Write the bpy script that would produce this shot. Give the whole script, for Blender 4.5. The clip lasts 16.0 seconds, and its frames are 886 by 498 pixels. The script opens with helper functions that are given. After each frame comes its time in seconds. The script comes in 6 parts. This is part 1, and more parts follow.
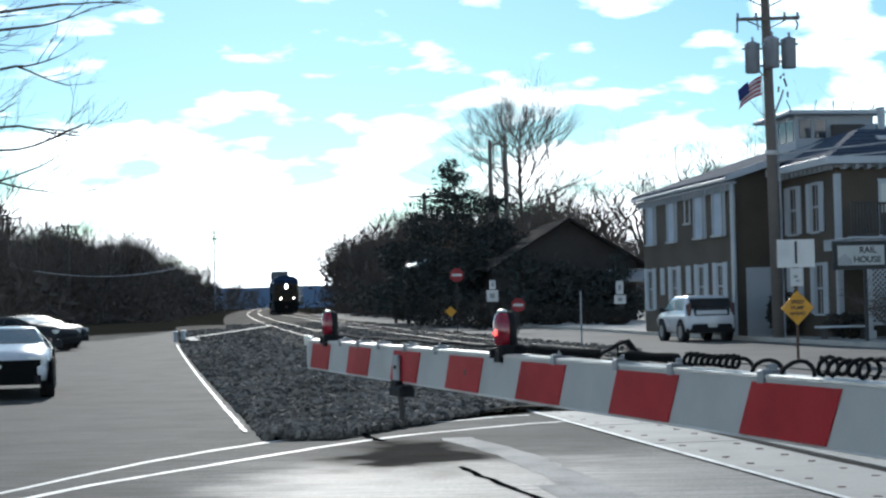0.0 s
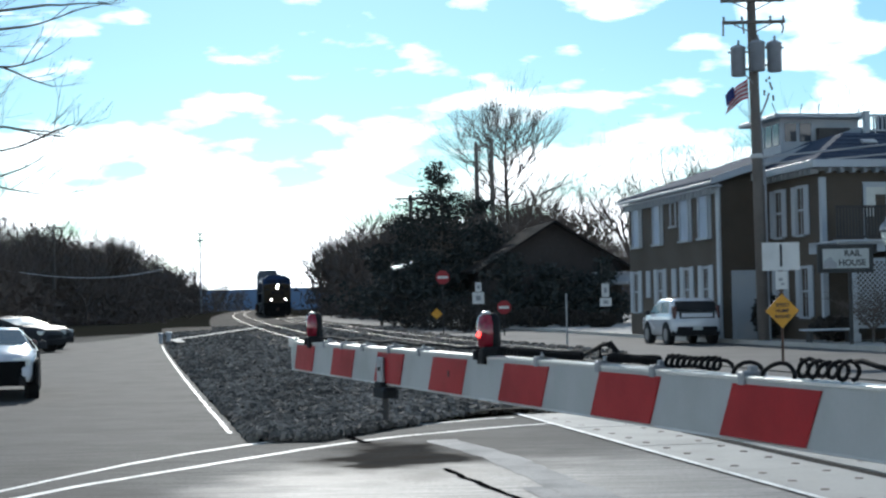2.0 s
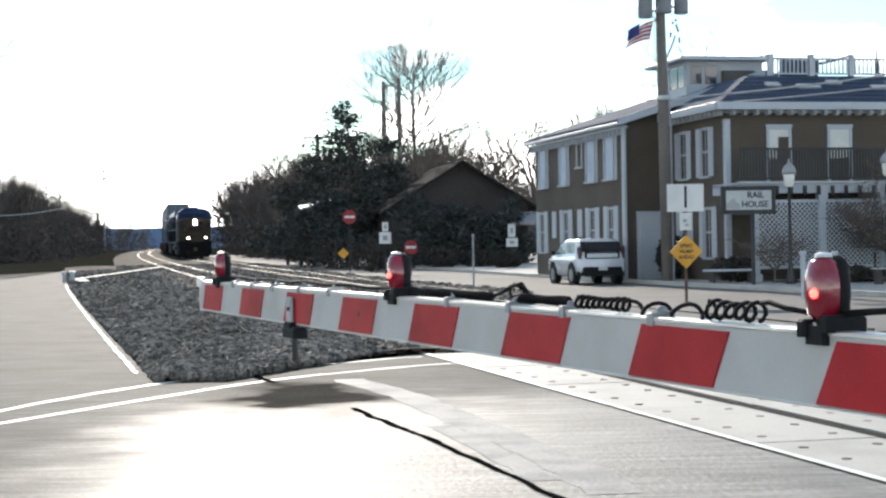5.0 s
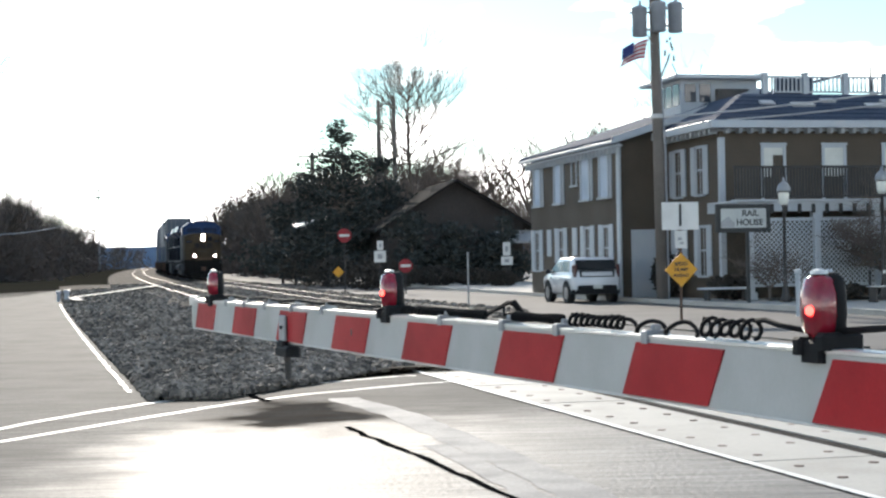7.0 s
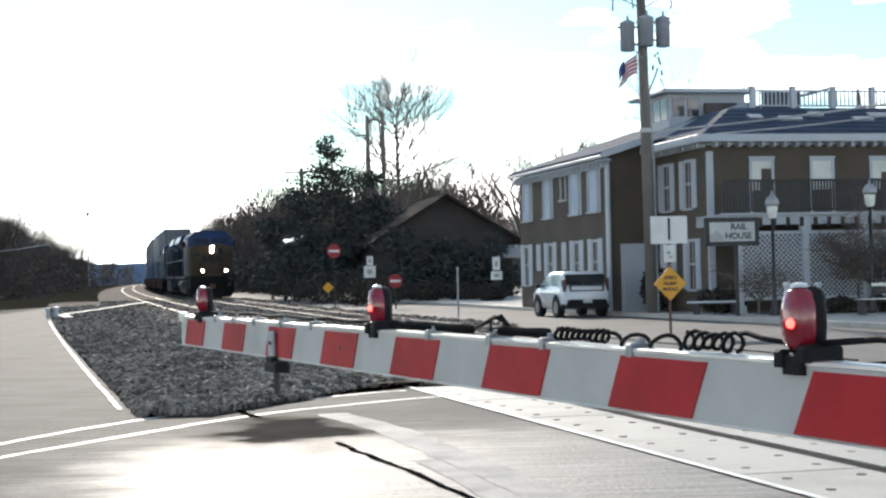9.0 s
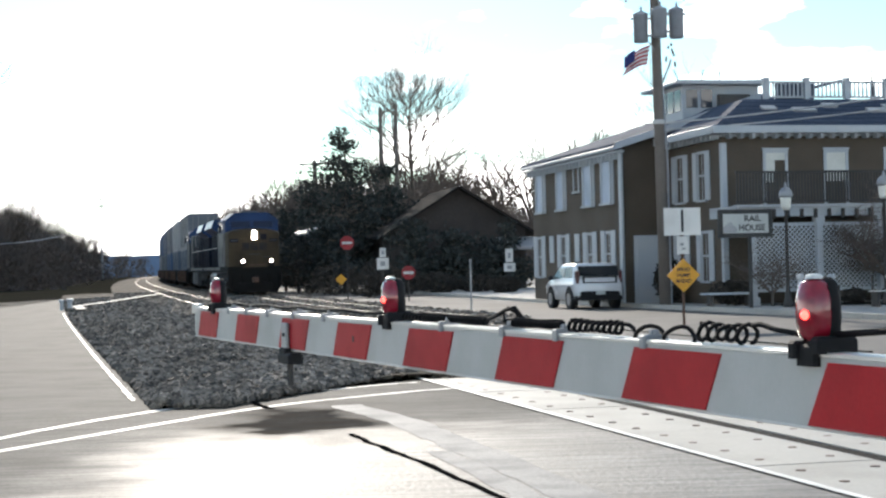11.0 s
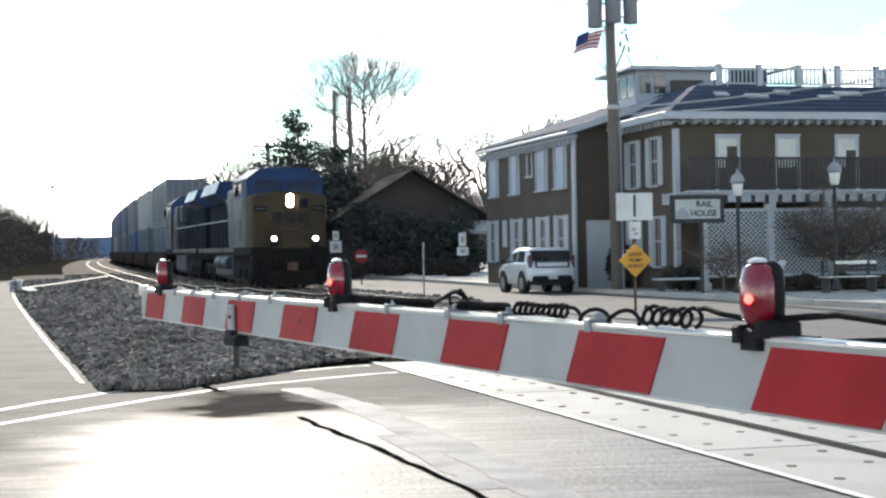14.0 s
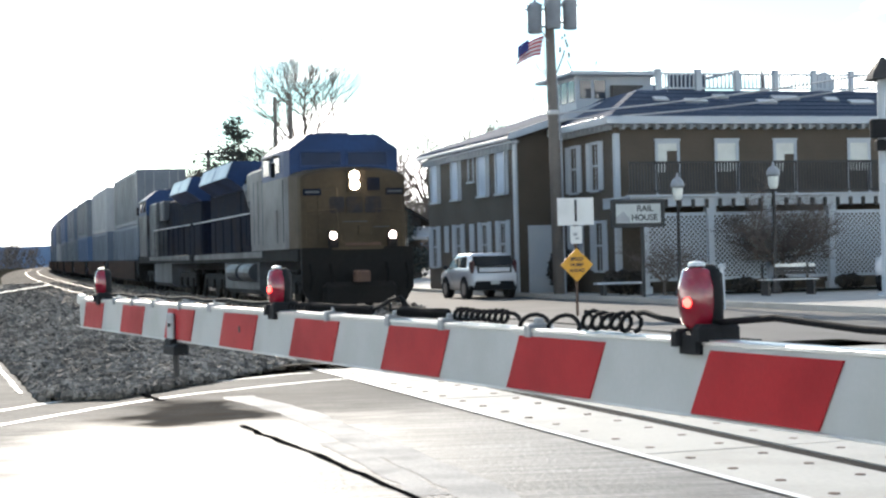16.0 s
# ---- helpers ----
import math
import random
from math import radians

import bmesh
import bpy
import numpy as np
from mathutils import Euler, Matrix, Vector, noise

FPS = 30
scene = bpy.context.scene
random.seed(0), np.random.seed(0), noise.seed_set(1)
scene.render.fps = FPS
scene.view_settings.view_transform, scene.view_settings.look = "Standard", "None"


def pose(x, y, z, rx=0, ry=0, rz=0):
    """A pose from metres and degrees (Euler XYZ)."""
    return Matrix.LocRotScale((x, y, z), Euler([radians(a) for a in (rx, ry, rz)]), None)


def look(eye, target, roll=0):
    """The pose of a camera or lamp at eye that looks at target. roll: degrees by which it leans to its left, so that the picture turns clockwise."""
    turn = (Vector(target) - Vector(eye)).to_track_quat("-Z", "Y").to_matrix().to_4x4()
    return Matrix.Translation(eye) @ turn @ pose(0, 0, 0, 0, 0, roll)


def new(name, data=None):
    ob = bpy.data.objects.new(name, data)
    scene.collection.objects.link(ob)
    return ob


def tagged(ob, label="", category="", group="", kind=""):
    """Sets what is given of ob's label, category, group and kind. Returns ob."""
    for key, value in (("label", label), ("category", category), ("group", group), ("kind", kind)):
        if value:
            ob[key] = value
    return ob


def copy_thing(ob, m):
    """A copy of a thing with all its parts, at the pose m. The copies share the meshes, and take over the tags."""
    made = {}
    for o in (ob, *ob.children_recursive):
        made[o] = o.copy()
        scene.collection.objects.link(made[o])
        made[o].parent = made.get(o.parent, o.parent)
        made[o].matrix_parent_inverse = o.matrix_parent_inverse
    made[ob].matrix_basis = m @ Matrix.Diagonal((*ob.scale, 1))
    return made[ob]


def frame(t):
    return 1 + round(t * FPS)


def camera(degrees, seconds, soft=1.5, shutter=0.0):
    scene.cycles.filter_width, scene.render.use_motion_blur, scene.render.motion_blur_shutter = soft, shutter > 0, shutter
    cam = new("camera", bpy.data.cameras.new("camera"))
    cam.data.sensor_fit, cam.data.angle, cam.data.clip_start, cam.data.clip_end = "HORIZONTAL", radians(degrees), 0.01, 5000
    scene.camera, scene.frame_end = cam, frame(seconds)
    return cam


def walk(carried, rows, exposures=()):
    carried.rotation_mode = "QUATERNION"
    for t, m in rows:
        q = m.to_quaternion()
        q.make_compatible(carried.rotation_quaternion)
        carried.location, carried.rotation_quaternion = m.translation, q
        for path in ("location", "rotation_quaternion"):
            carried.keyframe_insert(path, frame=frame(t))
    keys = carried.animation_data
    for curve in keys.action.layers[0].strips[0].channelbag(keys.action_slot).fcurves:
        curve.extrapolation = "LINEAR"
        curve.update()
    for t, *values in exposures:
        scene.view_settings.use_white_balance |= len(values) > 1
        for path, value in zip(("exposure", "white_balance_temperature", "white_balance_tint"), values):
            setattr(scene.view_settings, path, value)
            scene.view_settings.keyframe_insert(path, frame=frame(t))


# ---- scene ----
cam = camera(30.45, 16.0, soft=2.4)
WALK = [
    (0.0, pose(-0.040, -0.022, 1.408, 91.96, 1.27, 2.05)),
    (0.5, pose(-0.031, -0.022, 1.406, 91.91, 1.02, 1.93)),
    (1.0, pose(-0.033, -0.042, 1.408, 92.02, 1.24, 1.44)),
    (1.5, pose(-0.032, -0.026, 1.403, 91.94, 1.42, 1.88)),
    (2.0, pose(-0.031, -0.034, 1.406, 92.03, 1.14, 1.56)),
    (2.5, pose(-0.037, -0.032, 1.403, 92.09, 0.92, 1.10)),
    (3.0, pose(-0.040, -0.049, 1.406, 92.11, 0.82, 0.58)),
    (3.5, pose(-0.042, -0.042, 1.405, 91.95, 1.03, 0.04)),
    (4.0, pose(-0.038, -0.038, 1.409, 91.88, 1.18, -0.76)),
    (4.5, pose(-0.040, -0.042, 1.402, 90.89, 0.75, -0.92)),
    (5.0, pose(-0.045, -0.040, 1.409, 89.85, 0.95, -1.73)),
    (5.2, pose(-0.043, -0.050, 1.406, 90.25, 1.28, -2.13)),
    (7.3, pose(-0.038, -0.004, 1.407, 90.61, 0.99, -1.90)),
    (7.5, pose(-0.038, -0.056, 1.410, 90.72, 1.00, -2.16)),
    (8.0, pose(-0.034, -0.054, 1.409, 90.90, 1.30, -2.20)),
    (8.5, pose(-0.027, -0.046, 1.410, 91.01, 1.32, -2.14)),
    (9.0, pose(-0.031, -0.050, 1.407, 91.02, 1.31, -2.26)),
    (11.5, pose(-0.032, -0.045, 1.406, 90.71, 1.32, -1.75)),
    (12.0, pose(-0.024, -0.030, 1.406, 90.81, 1.49, -2.47)),
    (12.5, pose(-0.021, -0.024, 1.410, 90.94, 1.27, -2.94)),
    (13.0, pose(-0.021, -0.024, 1.403, 90.63, 1.02, -3.13)),
    (13.5, pose(-0.014, -0.015, 1.400, 90.35, 0.92, -3.12)),
    (14.0, pose(-0.008, -0.009, 1.401, 90.14, 0.95, -3.44)),
    (14.5, pose(-0.009, -0.019, 1.403, 90.19, 1.49, -3.57)),
    (15.0, pose(-0.000, 0.001, 1.402, 89.90, 1.65, -3.85)),
    (15.5, pose(0.000, 0.000, 1.400, 90.08, 1.30, -4.78)),
    (16.0, pose(0.000, 0.004, 1.401, 90.31, 1.43, -5.47)),
]
EXPOSURE = [(0.0, -0.30, 6150, 8), (0.5, -0.75, 6150, 8), (1.0, -0.40, 6150, 8), (4.0, -0.28, 6250, 8), (4.5, -0.18, 6500, 9), (5.0, 0.55, 6900, 12),
            (7.5, 0.47, 6900, 12), (12.5, 0.42, 6900, 12), (14.0, 0.58, 6950, 12), (16.0, 0.79, 6950, 12)]
walk(cam, WALK, EXPOSURE)

# ---- world and sun ----
SUN_AZ, SUN_EL = 7.0, 24.0        # degrees left of +y, and above the horizon
world = bpy.data.worlds.new("world")
scene.world = world
world.use_nodes = True
wn, wl = world.node_tree.nodes, world.node_tree.links
wn.clear()
w_out, w_bg = wn.new("ShaderNodeOutputWorld"), wn.new("ShaderNodeBackground")
sky = wn.new("ShaderNodeTexSky")
sky.sky_type, sky.sun_disc = "NISHITA", False
sky.sun_elevation, sky.sun_rotation = radians(SUN_EL), radians(-SUN_AZ)
sky.air_density, sky.dust_density, sky.ozone_density = 1.0, 0.15, 1.5
w_bg.inputs[1].default_value = 0.118
coord = wn.new("ShaderNodeTexCoord")
stretch = wn.new("ShaderNodeMapping")
stretch.inputs["Scale"].default_value = (15.0, 15.0, 48.0)
stretch.inputs["Location"].default_value = (3.3, 1.2, 0.4)
puffs = wn.new("ShaderNodeTexNoise")
puffs.inputs["Scale"].default_value, puffs.inputs["Detail"].default_value, puffs.inputs["Roughness"].default_value = 1.0, 6.0, 0.5
ramp = wn.new("ShaderNodeValToRGB")
ramp.color_ramp.elements[0].position, ramp.color_ramp.elements[1].position = 0.54, 0.76
cloud = wn.new("ShaderNodeMix")
cloud.data_type = "RGBA"
cloud.inputs["B"].default_value = (32.0, 32.5, 33.0, 1)
wl.new(coord.outputs["Generated"], stretch.inputs["Vector"])
wl.new(stretch.outputs["Vector"], puffs.inputs["Vector"])
split = wn.new("ShaderNodeSeparateXYZ")
low = wn.new("ShaderNodeMapRange")          # clouds stack up towards the horizon
low.inputs["From Min"].default_value, low.inputs["From Max"].default_value = 0.015, 0.135
low.inputs["To Min"].default_value, low.inputs["To Max"].default_value = 0.30, -0.012
thick = wn.new("ShaderNodeMath")
thick.operation = "ADD"
wl.new(coord.outputs["Generated"], split.inputs["Vector"])
wl.new(split.outputs["Z"], low.inputs["Value"])
wl.new(puffs.outputs["Fac"], thick.inputs[0])
wl.new(low.outputs["Result"], thick.inputs[1])
wl.new(thick.outputs["Value"], ramp.inputs["Fac"])
wl.new(ramp.outputs["Color"], cloud.inputs["Factor"])
clear = wn.new("ShaderNodeMix")              # a clear winter sky, more cyan than the model's
clear.data_type, clear.blend_type = "RGBA", "MULTIPLY"
clear.inputs["Factor"].default_value = 1.0
clear.inputs["B"].default_value = (0.76, 1.05, 1.13, 1)
wl.new(sky.outputs["Color"], clear.inputs["A"])
wl.new(clear.outputs["Result"], cloud.inputs["A"])
wl.new(cloud.outputs["Result"], w_bg.inputs["Color"])
wl.new(w_bg.outputs["Background"], w_out.inputs["Surface"])

sun = new("sun", bpy.data.lights.new("sun", "SUN"))
sun.data.energy, sun.data.angle, sun.data.color = 4.0, radians(0.6), (1.0, 0.95, 0.87)
az, el = radians(SUN_AZ), radians(SUN_EL)
sun.matrix_world = look((-math.sin(az) * math.cos(el) * 90, math.cos(az) * math.cos(el) * 90, math.sin(el) * 90), (0, 0, 0))

# ---- materials ----
def mat(name, color, rough=0.7, metal=0.0, var=0.25, fine=40.0, coarse=2.0, bump=0.15, dirt=None, dirt_amount=0.35, glow=0.0, glow_color=None, spec=0.5, per_piece=0.0, coat=0.0, island=0.0):
    """A surface with variation at two scales, stains and fine relief, at real-world size."""
    m = bpy.data.materials.new(name)
    m.use_nodes = True
    n, l = m.node_tree.nodes, m.node_tree.links
    b = n["Principled BSDF"]
    b.inputs["Roughness"].default_value, b.inputs["Metallic"].default_value = rough, metal
    b.inputs["Specular IOR Level"].default_value = spec
    b.inputs["Coat Weight"].default_value = coat
    geo = n.new("ShaderNodeTexCoord")
    a, c = n.new("ShaderNodeTexNoise"), n.new("ShaderNodeTexNoise")
    a.inputs["Scale"].default_value, a.inputs["Detail"].default_value = fine, 5
    c.inputs["Scale"].default_value, c.inputs["Detail"].default_value = coarse, 4
    l.new(geo.outputs["Object"], a.inputs["Vector"])
    l.new(geo.outputs["Object"], c.inputs["Vector"])
    dark = tuple(v * (1 - var) for v in color[:3]) + (1,)
    light = tuple(min(1, v * (1 + var)) for v in color[:3]) + (1,)
    mix = n.new("ShaderNodeMix")
    mix.data_type = "RGBA"
    mix.inputs["A"].default_value, mix.inputs["B"].default_value = dark, light
    l.new(a.outputs["Fac"], mix.inputs["Factor"])
    stain = n.new("ShaderNodeMix")
    stain.data_type = "RGBA"
    stain.inputs["B"].default_value = (*(dirt or tuple(v * 0.6 for v in color[:3])), 1)
    sr = n.new("ShaderNodeMapRange")
    sr.inputs["From Min"].default_value, sr.inputs["From Max"].default_value = 0.45, 0.7
    sr.inputs["To Max"].default_value = dirt_amount
    l.new(c.outputs["Fac"], sr.inputs["Value"])
    l.new(sr.outputs["Result"], stain.inputs["Factor"])
    l.new(mix.outputs["Result"], stain.inputs["A"])
    last = stain.outputs["Result"]
    if per_piece:
        info, hsv = n.new("ShaderNodeObjectInfo"), n.new("ShaderNodeHueSaturation")
        pr = n.new("ShaderNodeMapRange")
        pr.inputs["To Min"].default_value, pr.inputs["To Max"].default_value = 1 - per_piece, 1 + per_piece
        l.new(info.outputs["Random"], pr.inputs["Value"])
        l.new(pr.outputs["Result"], hsv.inputs["Value"])
        l.new(last, hsv.inputs["Color"])
        last = hsv.outputs["Color"]
    if island:
        geom, hsv = n.new("ShaderNodeNewGeometry"), n.new("ShaderNodeHueSaturation")
        pr = n.new("ShaderNodeMapRange")
        pr.inputs["To Min"].default_value, pr.inputs["To Max"].default_value = 1 - island, 1 + island
        l.new(geom.outputs["Random Per Island"], pr.inputs["Value"])
        l.new(pr.outputs["Result"], hsv.inputs["Value"])
        l.new(last, hsv.inputs["Color"])
        last = hsv.outputs["Color"]
    l.new(last, b.inputs["Base Color"])
    rr = n.new("ShaderNodeMapRange")
    rr.inputs["To Min"].default_value, rr.inputs["To Max"].default_value = max(0.02, rough - 0.12), min(1, rough + 0.12)
    l.new(c.outputs["Fac"], rr.inputs["Value"])
    l.new(rr.outputs["Result"], b.inputs["Roughness"])
    if bump:
        bp = n.new("ShaderNodeBump")
        bp.inputs["Strength"].default_value, bp.inputs["Distance"].default_value = bump, 0.02
        l.new(a.outputs["Fac"], bp.inputs["Height"])
        l.new(bp.outputs["Normal"], b.inputs["Normal"])
    if glow:
        b.inputs["Emission Color"].default_value = (*(glow_color or color[:3]), 1)
        b.inputs["Emission Strength"].default_value = glow
    return m


def glass(name, tint, rough=0.04):
    m = bpy.data.materials.new(name)
    m.use_nodes = True
    b = m.node_tree.nodes["Principled BSDF"]
    b.inputs["Base Color"].default_value = (*tint, 1)
    b.inputs["Roughness"].default_value, b.inputs["Specular IOR Level"].default_value = rough, 0.5
    return m


M = {}
M["ground"] = mat("ground_soil", (0.030, 0.028, 0.023), 0.95, var=0.4, fine=6, coarse=0.15, bump=0.4, dirt=(0.035, 0.037, 0.022), dirt_amount=0.6, spec=0.0)
M["asphalt"] = mat("worn_asphalt_glare", (0.068, 0.065, 0.060), 0.8, var=0.6, fine=22, coarse=0.9, bump=0.4, dirt=(0.034, 0.032, 0.029), dirt_amount=0.75, spec=0.16)


def polish(m, scale, r0, r1):
    """Worn, smoother patches: the roughness follows a noise of its own."""
    n, l = m.node_tree.nodes, m.node_tree.links
    c, a, g = n.new("ShaderNodeTexCoord"), n.new("ShaderNodeTexNoise"), n.new("ShaderNodeMapRange")
    a.inputs["Scale"].default_value, a.inputs["Detail"].default_value, a.inputs["Roughness"].default_value = scale, 7, 0.62
    g.inputs["From Min"].default_value, g.inputs["From Max"].default_value = 0.36, 0.62
    g.inputs["To Min"].default_value, g.inputs["To Max"].default_value = r0, r1
    l.new(c.outputs["Object"], a.inputs["Vector"])
    l.new(a.outputs["Fac"], g.inputs["Value"])
    l.new(g.outputs["Result"], n["Principled BSDF"].inputs["Roughness"])


def lane_wear_and_glare(m):
    """The lane that crosses the tracks is worn smooth, its sun glare put in as paler colour; an oily smudge lies at its
    edge.
    """
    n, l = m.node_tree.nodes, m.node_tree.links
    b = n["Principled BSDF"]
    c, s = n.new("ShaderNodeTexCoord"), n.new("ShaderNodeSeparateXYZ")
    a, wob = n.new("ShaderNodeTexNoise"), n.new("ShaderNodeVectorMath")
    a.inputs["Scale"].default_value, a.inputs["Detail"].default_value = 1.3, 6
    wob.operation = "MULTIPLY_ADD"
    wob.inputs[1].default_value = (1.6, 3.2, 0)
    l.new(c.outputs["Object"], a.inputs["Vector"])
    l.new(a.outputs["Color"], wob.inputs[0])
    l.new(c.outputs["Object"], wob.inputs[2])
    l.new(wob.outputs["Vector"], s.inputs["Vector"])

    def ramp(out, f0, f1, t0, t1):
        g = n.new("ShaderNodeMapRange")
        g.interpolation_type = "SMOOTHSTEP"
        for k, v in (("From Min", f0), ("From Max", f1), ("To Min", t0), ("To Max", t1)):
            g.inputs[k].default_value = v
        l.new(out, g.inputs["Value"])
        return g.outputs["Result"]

    # low sun's glare on the worn lane, put in as nearly tripled base colour
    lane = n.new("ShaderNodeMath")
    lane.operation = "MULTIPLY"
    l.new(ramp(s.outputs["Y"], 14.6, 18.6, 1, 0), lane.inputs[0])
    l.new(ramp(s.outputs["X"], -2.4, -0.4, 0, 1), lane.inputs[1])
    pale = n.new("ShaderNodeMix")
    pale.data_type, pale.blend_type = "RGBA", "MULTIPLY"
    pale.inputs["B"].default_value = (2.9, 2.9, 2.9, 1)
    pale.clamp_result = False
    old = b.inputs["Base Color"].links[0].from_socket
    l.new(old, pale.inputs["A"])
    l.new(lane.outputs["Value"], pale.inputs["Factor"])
    # the smudge: an uneven oval about the middle (-0.95, 15.6)
    off, size, far = n.new("ShaderNodeVectorMath"), n.new("ShaderNodeVectorMath"), n.new("ShaderNodeVectorMath")
    off.operation, size.operation, far.operation = "SUBTRACT", "MULTIPLY", "LENGTH"
    off.inputs[1].default_value = (-0.15, 17.1, 0)
    size.inputs[1].default_value = (0.9, 0.45, 0)
    l.new(wob.outputs["Vector"], off.inputs[0])
    l.new(off.outputs["Vector"], size.inputs[0])
    l.new(size.outputs["Vector"], far.inputs[0])
    oil = n.new("ShaderNodeMix")
    oil.data_type = "RGBA"
    oil.inputs["B"].default_value = (0.060, 0.050, 0.040, 1)
    l.new(pale.outputs["Result"], oil.inputs["A"])
    lines, grain = n.new("ShaderNodeMapping"), n.new("ShaderNodeTexNoise")
    lines.inputs["Scale"].default_value = (0.7, 5.0, 1.0)
    grain.inputs["Scale"].default_value, grain.inputs["Detail"].default_value, grain.inputs["Roughness"].default_value = 1.6, 7, 0.65
    l.new(c.outputs["Object"], lines.inputs["Vector"])
    l.new(lines.outputs["Vector"], grain.inputs["Vector"])
    broken = n.new("ShaderNodeMath")
    broken.operation = "MULTIPLY"
    l.new(ramp(far.outputs["Value"], 0.3, 1.5, 0.95, 0), broken.inputs[0])
    l.new(ramp(grain.outputs["Fac"], 0.38, 0.58, 0.05, 1.0), broken.inputs[1])
    l.new(broken.outputs["Value"], oil.inputs["Factor"])
    # tyres drag pale and dark streaks across the lane
    streak = n.new("ShaderNodeMix")
    streak.data_type, streak.blend_type = "RGBA", "MULTIPLY"
    streak.inputs["Factor"].default_value = 1.0
    l.new(ramp(grain.outputs["Fac"], 0.3, 0.7, 0.62, 1.38), streak.inputs["B"])
    l.new(oil.outputs["Result"], streak.inputs["A"])
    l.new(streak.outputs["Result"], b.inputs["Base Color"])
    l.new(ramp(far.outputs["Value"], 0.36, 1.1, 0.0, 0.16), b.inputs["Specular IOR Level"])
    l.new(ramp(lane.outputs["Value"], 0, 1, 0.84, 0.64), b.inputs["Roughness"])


lane_wear_and_glare(M["asphalt"])
M["street"] = mat("pale_street_asphalt", (0.125, 0.12, 0.112), 0.85, var=0.25, fine=30, coarse=0.3, bump=0.15, spec=0.2)
M["concrete"] = mat("crossing_concrete", (0.36, 0.345, 0.31), 0.75, var=0.2, fine=35, coarse=1.2, bump=0.15, dirt=(0.2, 0.19, 0.16))
M["kerb"] = mat("kerb_concrete", (0.42, 0.40, 0.36), 0.8, var=0.15, fine=20, coarse=1.0, bump=0.15)
M["sidewalk"] = mat("sidewalk_concrete", (0.33, 0.31, 0.28), 0.8, var=0.15, fine=18, coarse=0.8, bump=0.12, per_piece=0.12)
M["paint"] = mat("white_road_paint", (0.72, 0.71, 0.67), 0.6, var=0.12, fine=60, coarse=3, bump=0.2, dirt=(0.3, 0.29, 0.27), dirt_amount=0.6)
M["tar"] = mat("black_crack_sealant", (0.008, 0.008, 0.008), 0.95, var=0.3, fine=60, bump=0.2, spec=0.0)
M["patch"] = mat("pale_asphalt_patch", (0.235, 0.23, 0.22), 0.80, var=0.5, fine=30, coarse=2, bump=0.25, dirt=(0.1, 0.1, 0.1), dirt_amount=0.6)
M["stone"] = mat("ballast_stone", (0.17, 0.152, 0.132), 0.85, var=0.4, fine=3.5, coarse=0.5, bump=0.3, dirt=(0.065, 0.055, 0.046), dirt_amount=0.75, spec=0.2, island=0.75)
M["ballast"] = mat("dark_ballast", (0.062, 0.052, 0.043), 0.95, var=0.6, fine=14, coarse=0.5, bump=0.9, dirt=(0.028, 0.024, 0.02), dirt_amount=0.8, spec=0.05)
M["rail_dark"] = mat("dull_crossing_rail", (0.012, 0.011, 0.010), 0.9, 0.0, var=0.3, fine=30, bump=0.05, spec=0.05)
M["rail"] = mat("worn_rail_steel", (0.12, 0.11, 0.10), 0.6, 1.0, var=0.15, fine=30, coarse=3, bump=0.05)
M["rust"] = mat("rusty_steel", (0.09, 0.05, 0.034), 0.85, 0.0, var=0.35, fine=40, coarse=4, bump=0.2)
M["tie"] = mat("creosoted_tie", (0.05, 0.04, 0.033), 0.95, var=0.4, fine=20, coarse=3, bump=0.3, spec=0.03)
M["rubber"] = mat("black_rubber", (0.010, 0.010, 0.010), 0.95, var=0.3, fine=50, bump=0.1, spec=0.05)
M["arm_white"] = mat("reflective_white_sheeting", (0.45, 0.455, 0.44), 0.55, var=0.06, fine=90, coarse=4, bump=0.04, dirt=(0.34, 0.34, 0.31), dirt_amount=0.5, spec=0.2)
M["arm_red"] = mat("reflective_red_sheeting", (0.40, 0.020, 0.026), 0.55, var=0.15, fine=120, coarse=5, bump=0.04, dirt=(0.24, 0.016, 0.02), dirt_amount=0.6, spec=0.12)
M["alu"] = mat("dull_aluminium", (0.55, 0.55, 0.53), 0.42, 0.8, var=0.12, fine=40, coarse=5, bump=0.05)
M["black"] = mat("black_plastic", (0.014, 0.014, 0.015), 0.7, var=0.3, fine=60, bump=0.08, spec=0.15)
M["lens"] = mat("red_lamp_lens", (0.24, 0.008, 0.022), 0.14, var=0.25, fine=60, coarse=8, bump=0.1, coat=0.6)
M["lens_lit"] = mat("red_led_lit", (0.9, 0.05, 0.04), 0.3, var=0.1, bump=0, glow=7.0, glow_color=(1.0, 0.05, 0.04))
M["brown"] = mat("tan_painted_clapboard", (0.082, 0.062, 0.044), 0.8, var=0.1, fine=18, coarse=0.6, bump=0.1)
M["white"] = mat("white_paint", (0.39, 0.425, 0.46), 0.55, var=0.06, fine=25, coarse=1.5, bump=0.05, dirt=(0.5, 0.5, 0.48))
M["window"] = glass("window_glass", (0.035, 0.045, 0.06))
# pale blinds; the panes' blue sky reflection is put into this colour
M["window_pale"] = mat("pale_blinds_with_sky_reflection", (0.40, 0.47, 0.56), 0.5, var=0.12, fine=4, coarse=1.0, bump=0, spec=0.3)
M["blind"] = mat("drawn_white_blind", (0.62, 0.62, 0.57), 0.8, var=0.08, fine=15, bump=0.05)
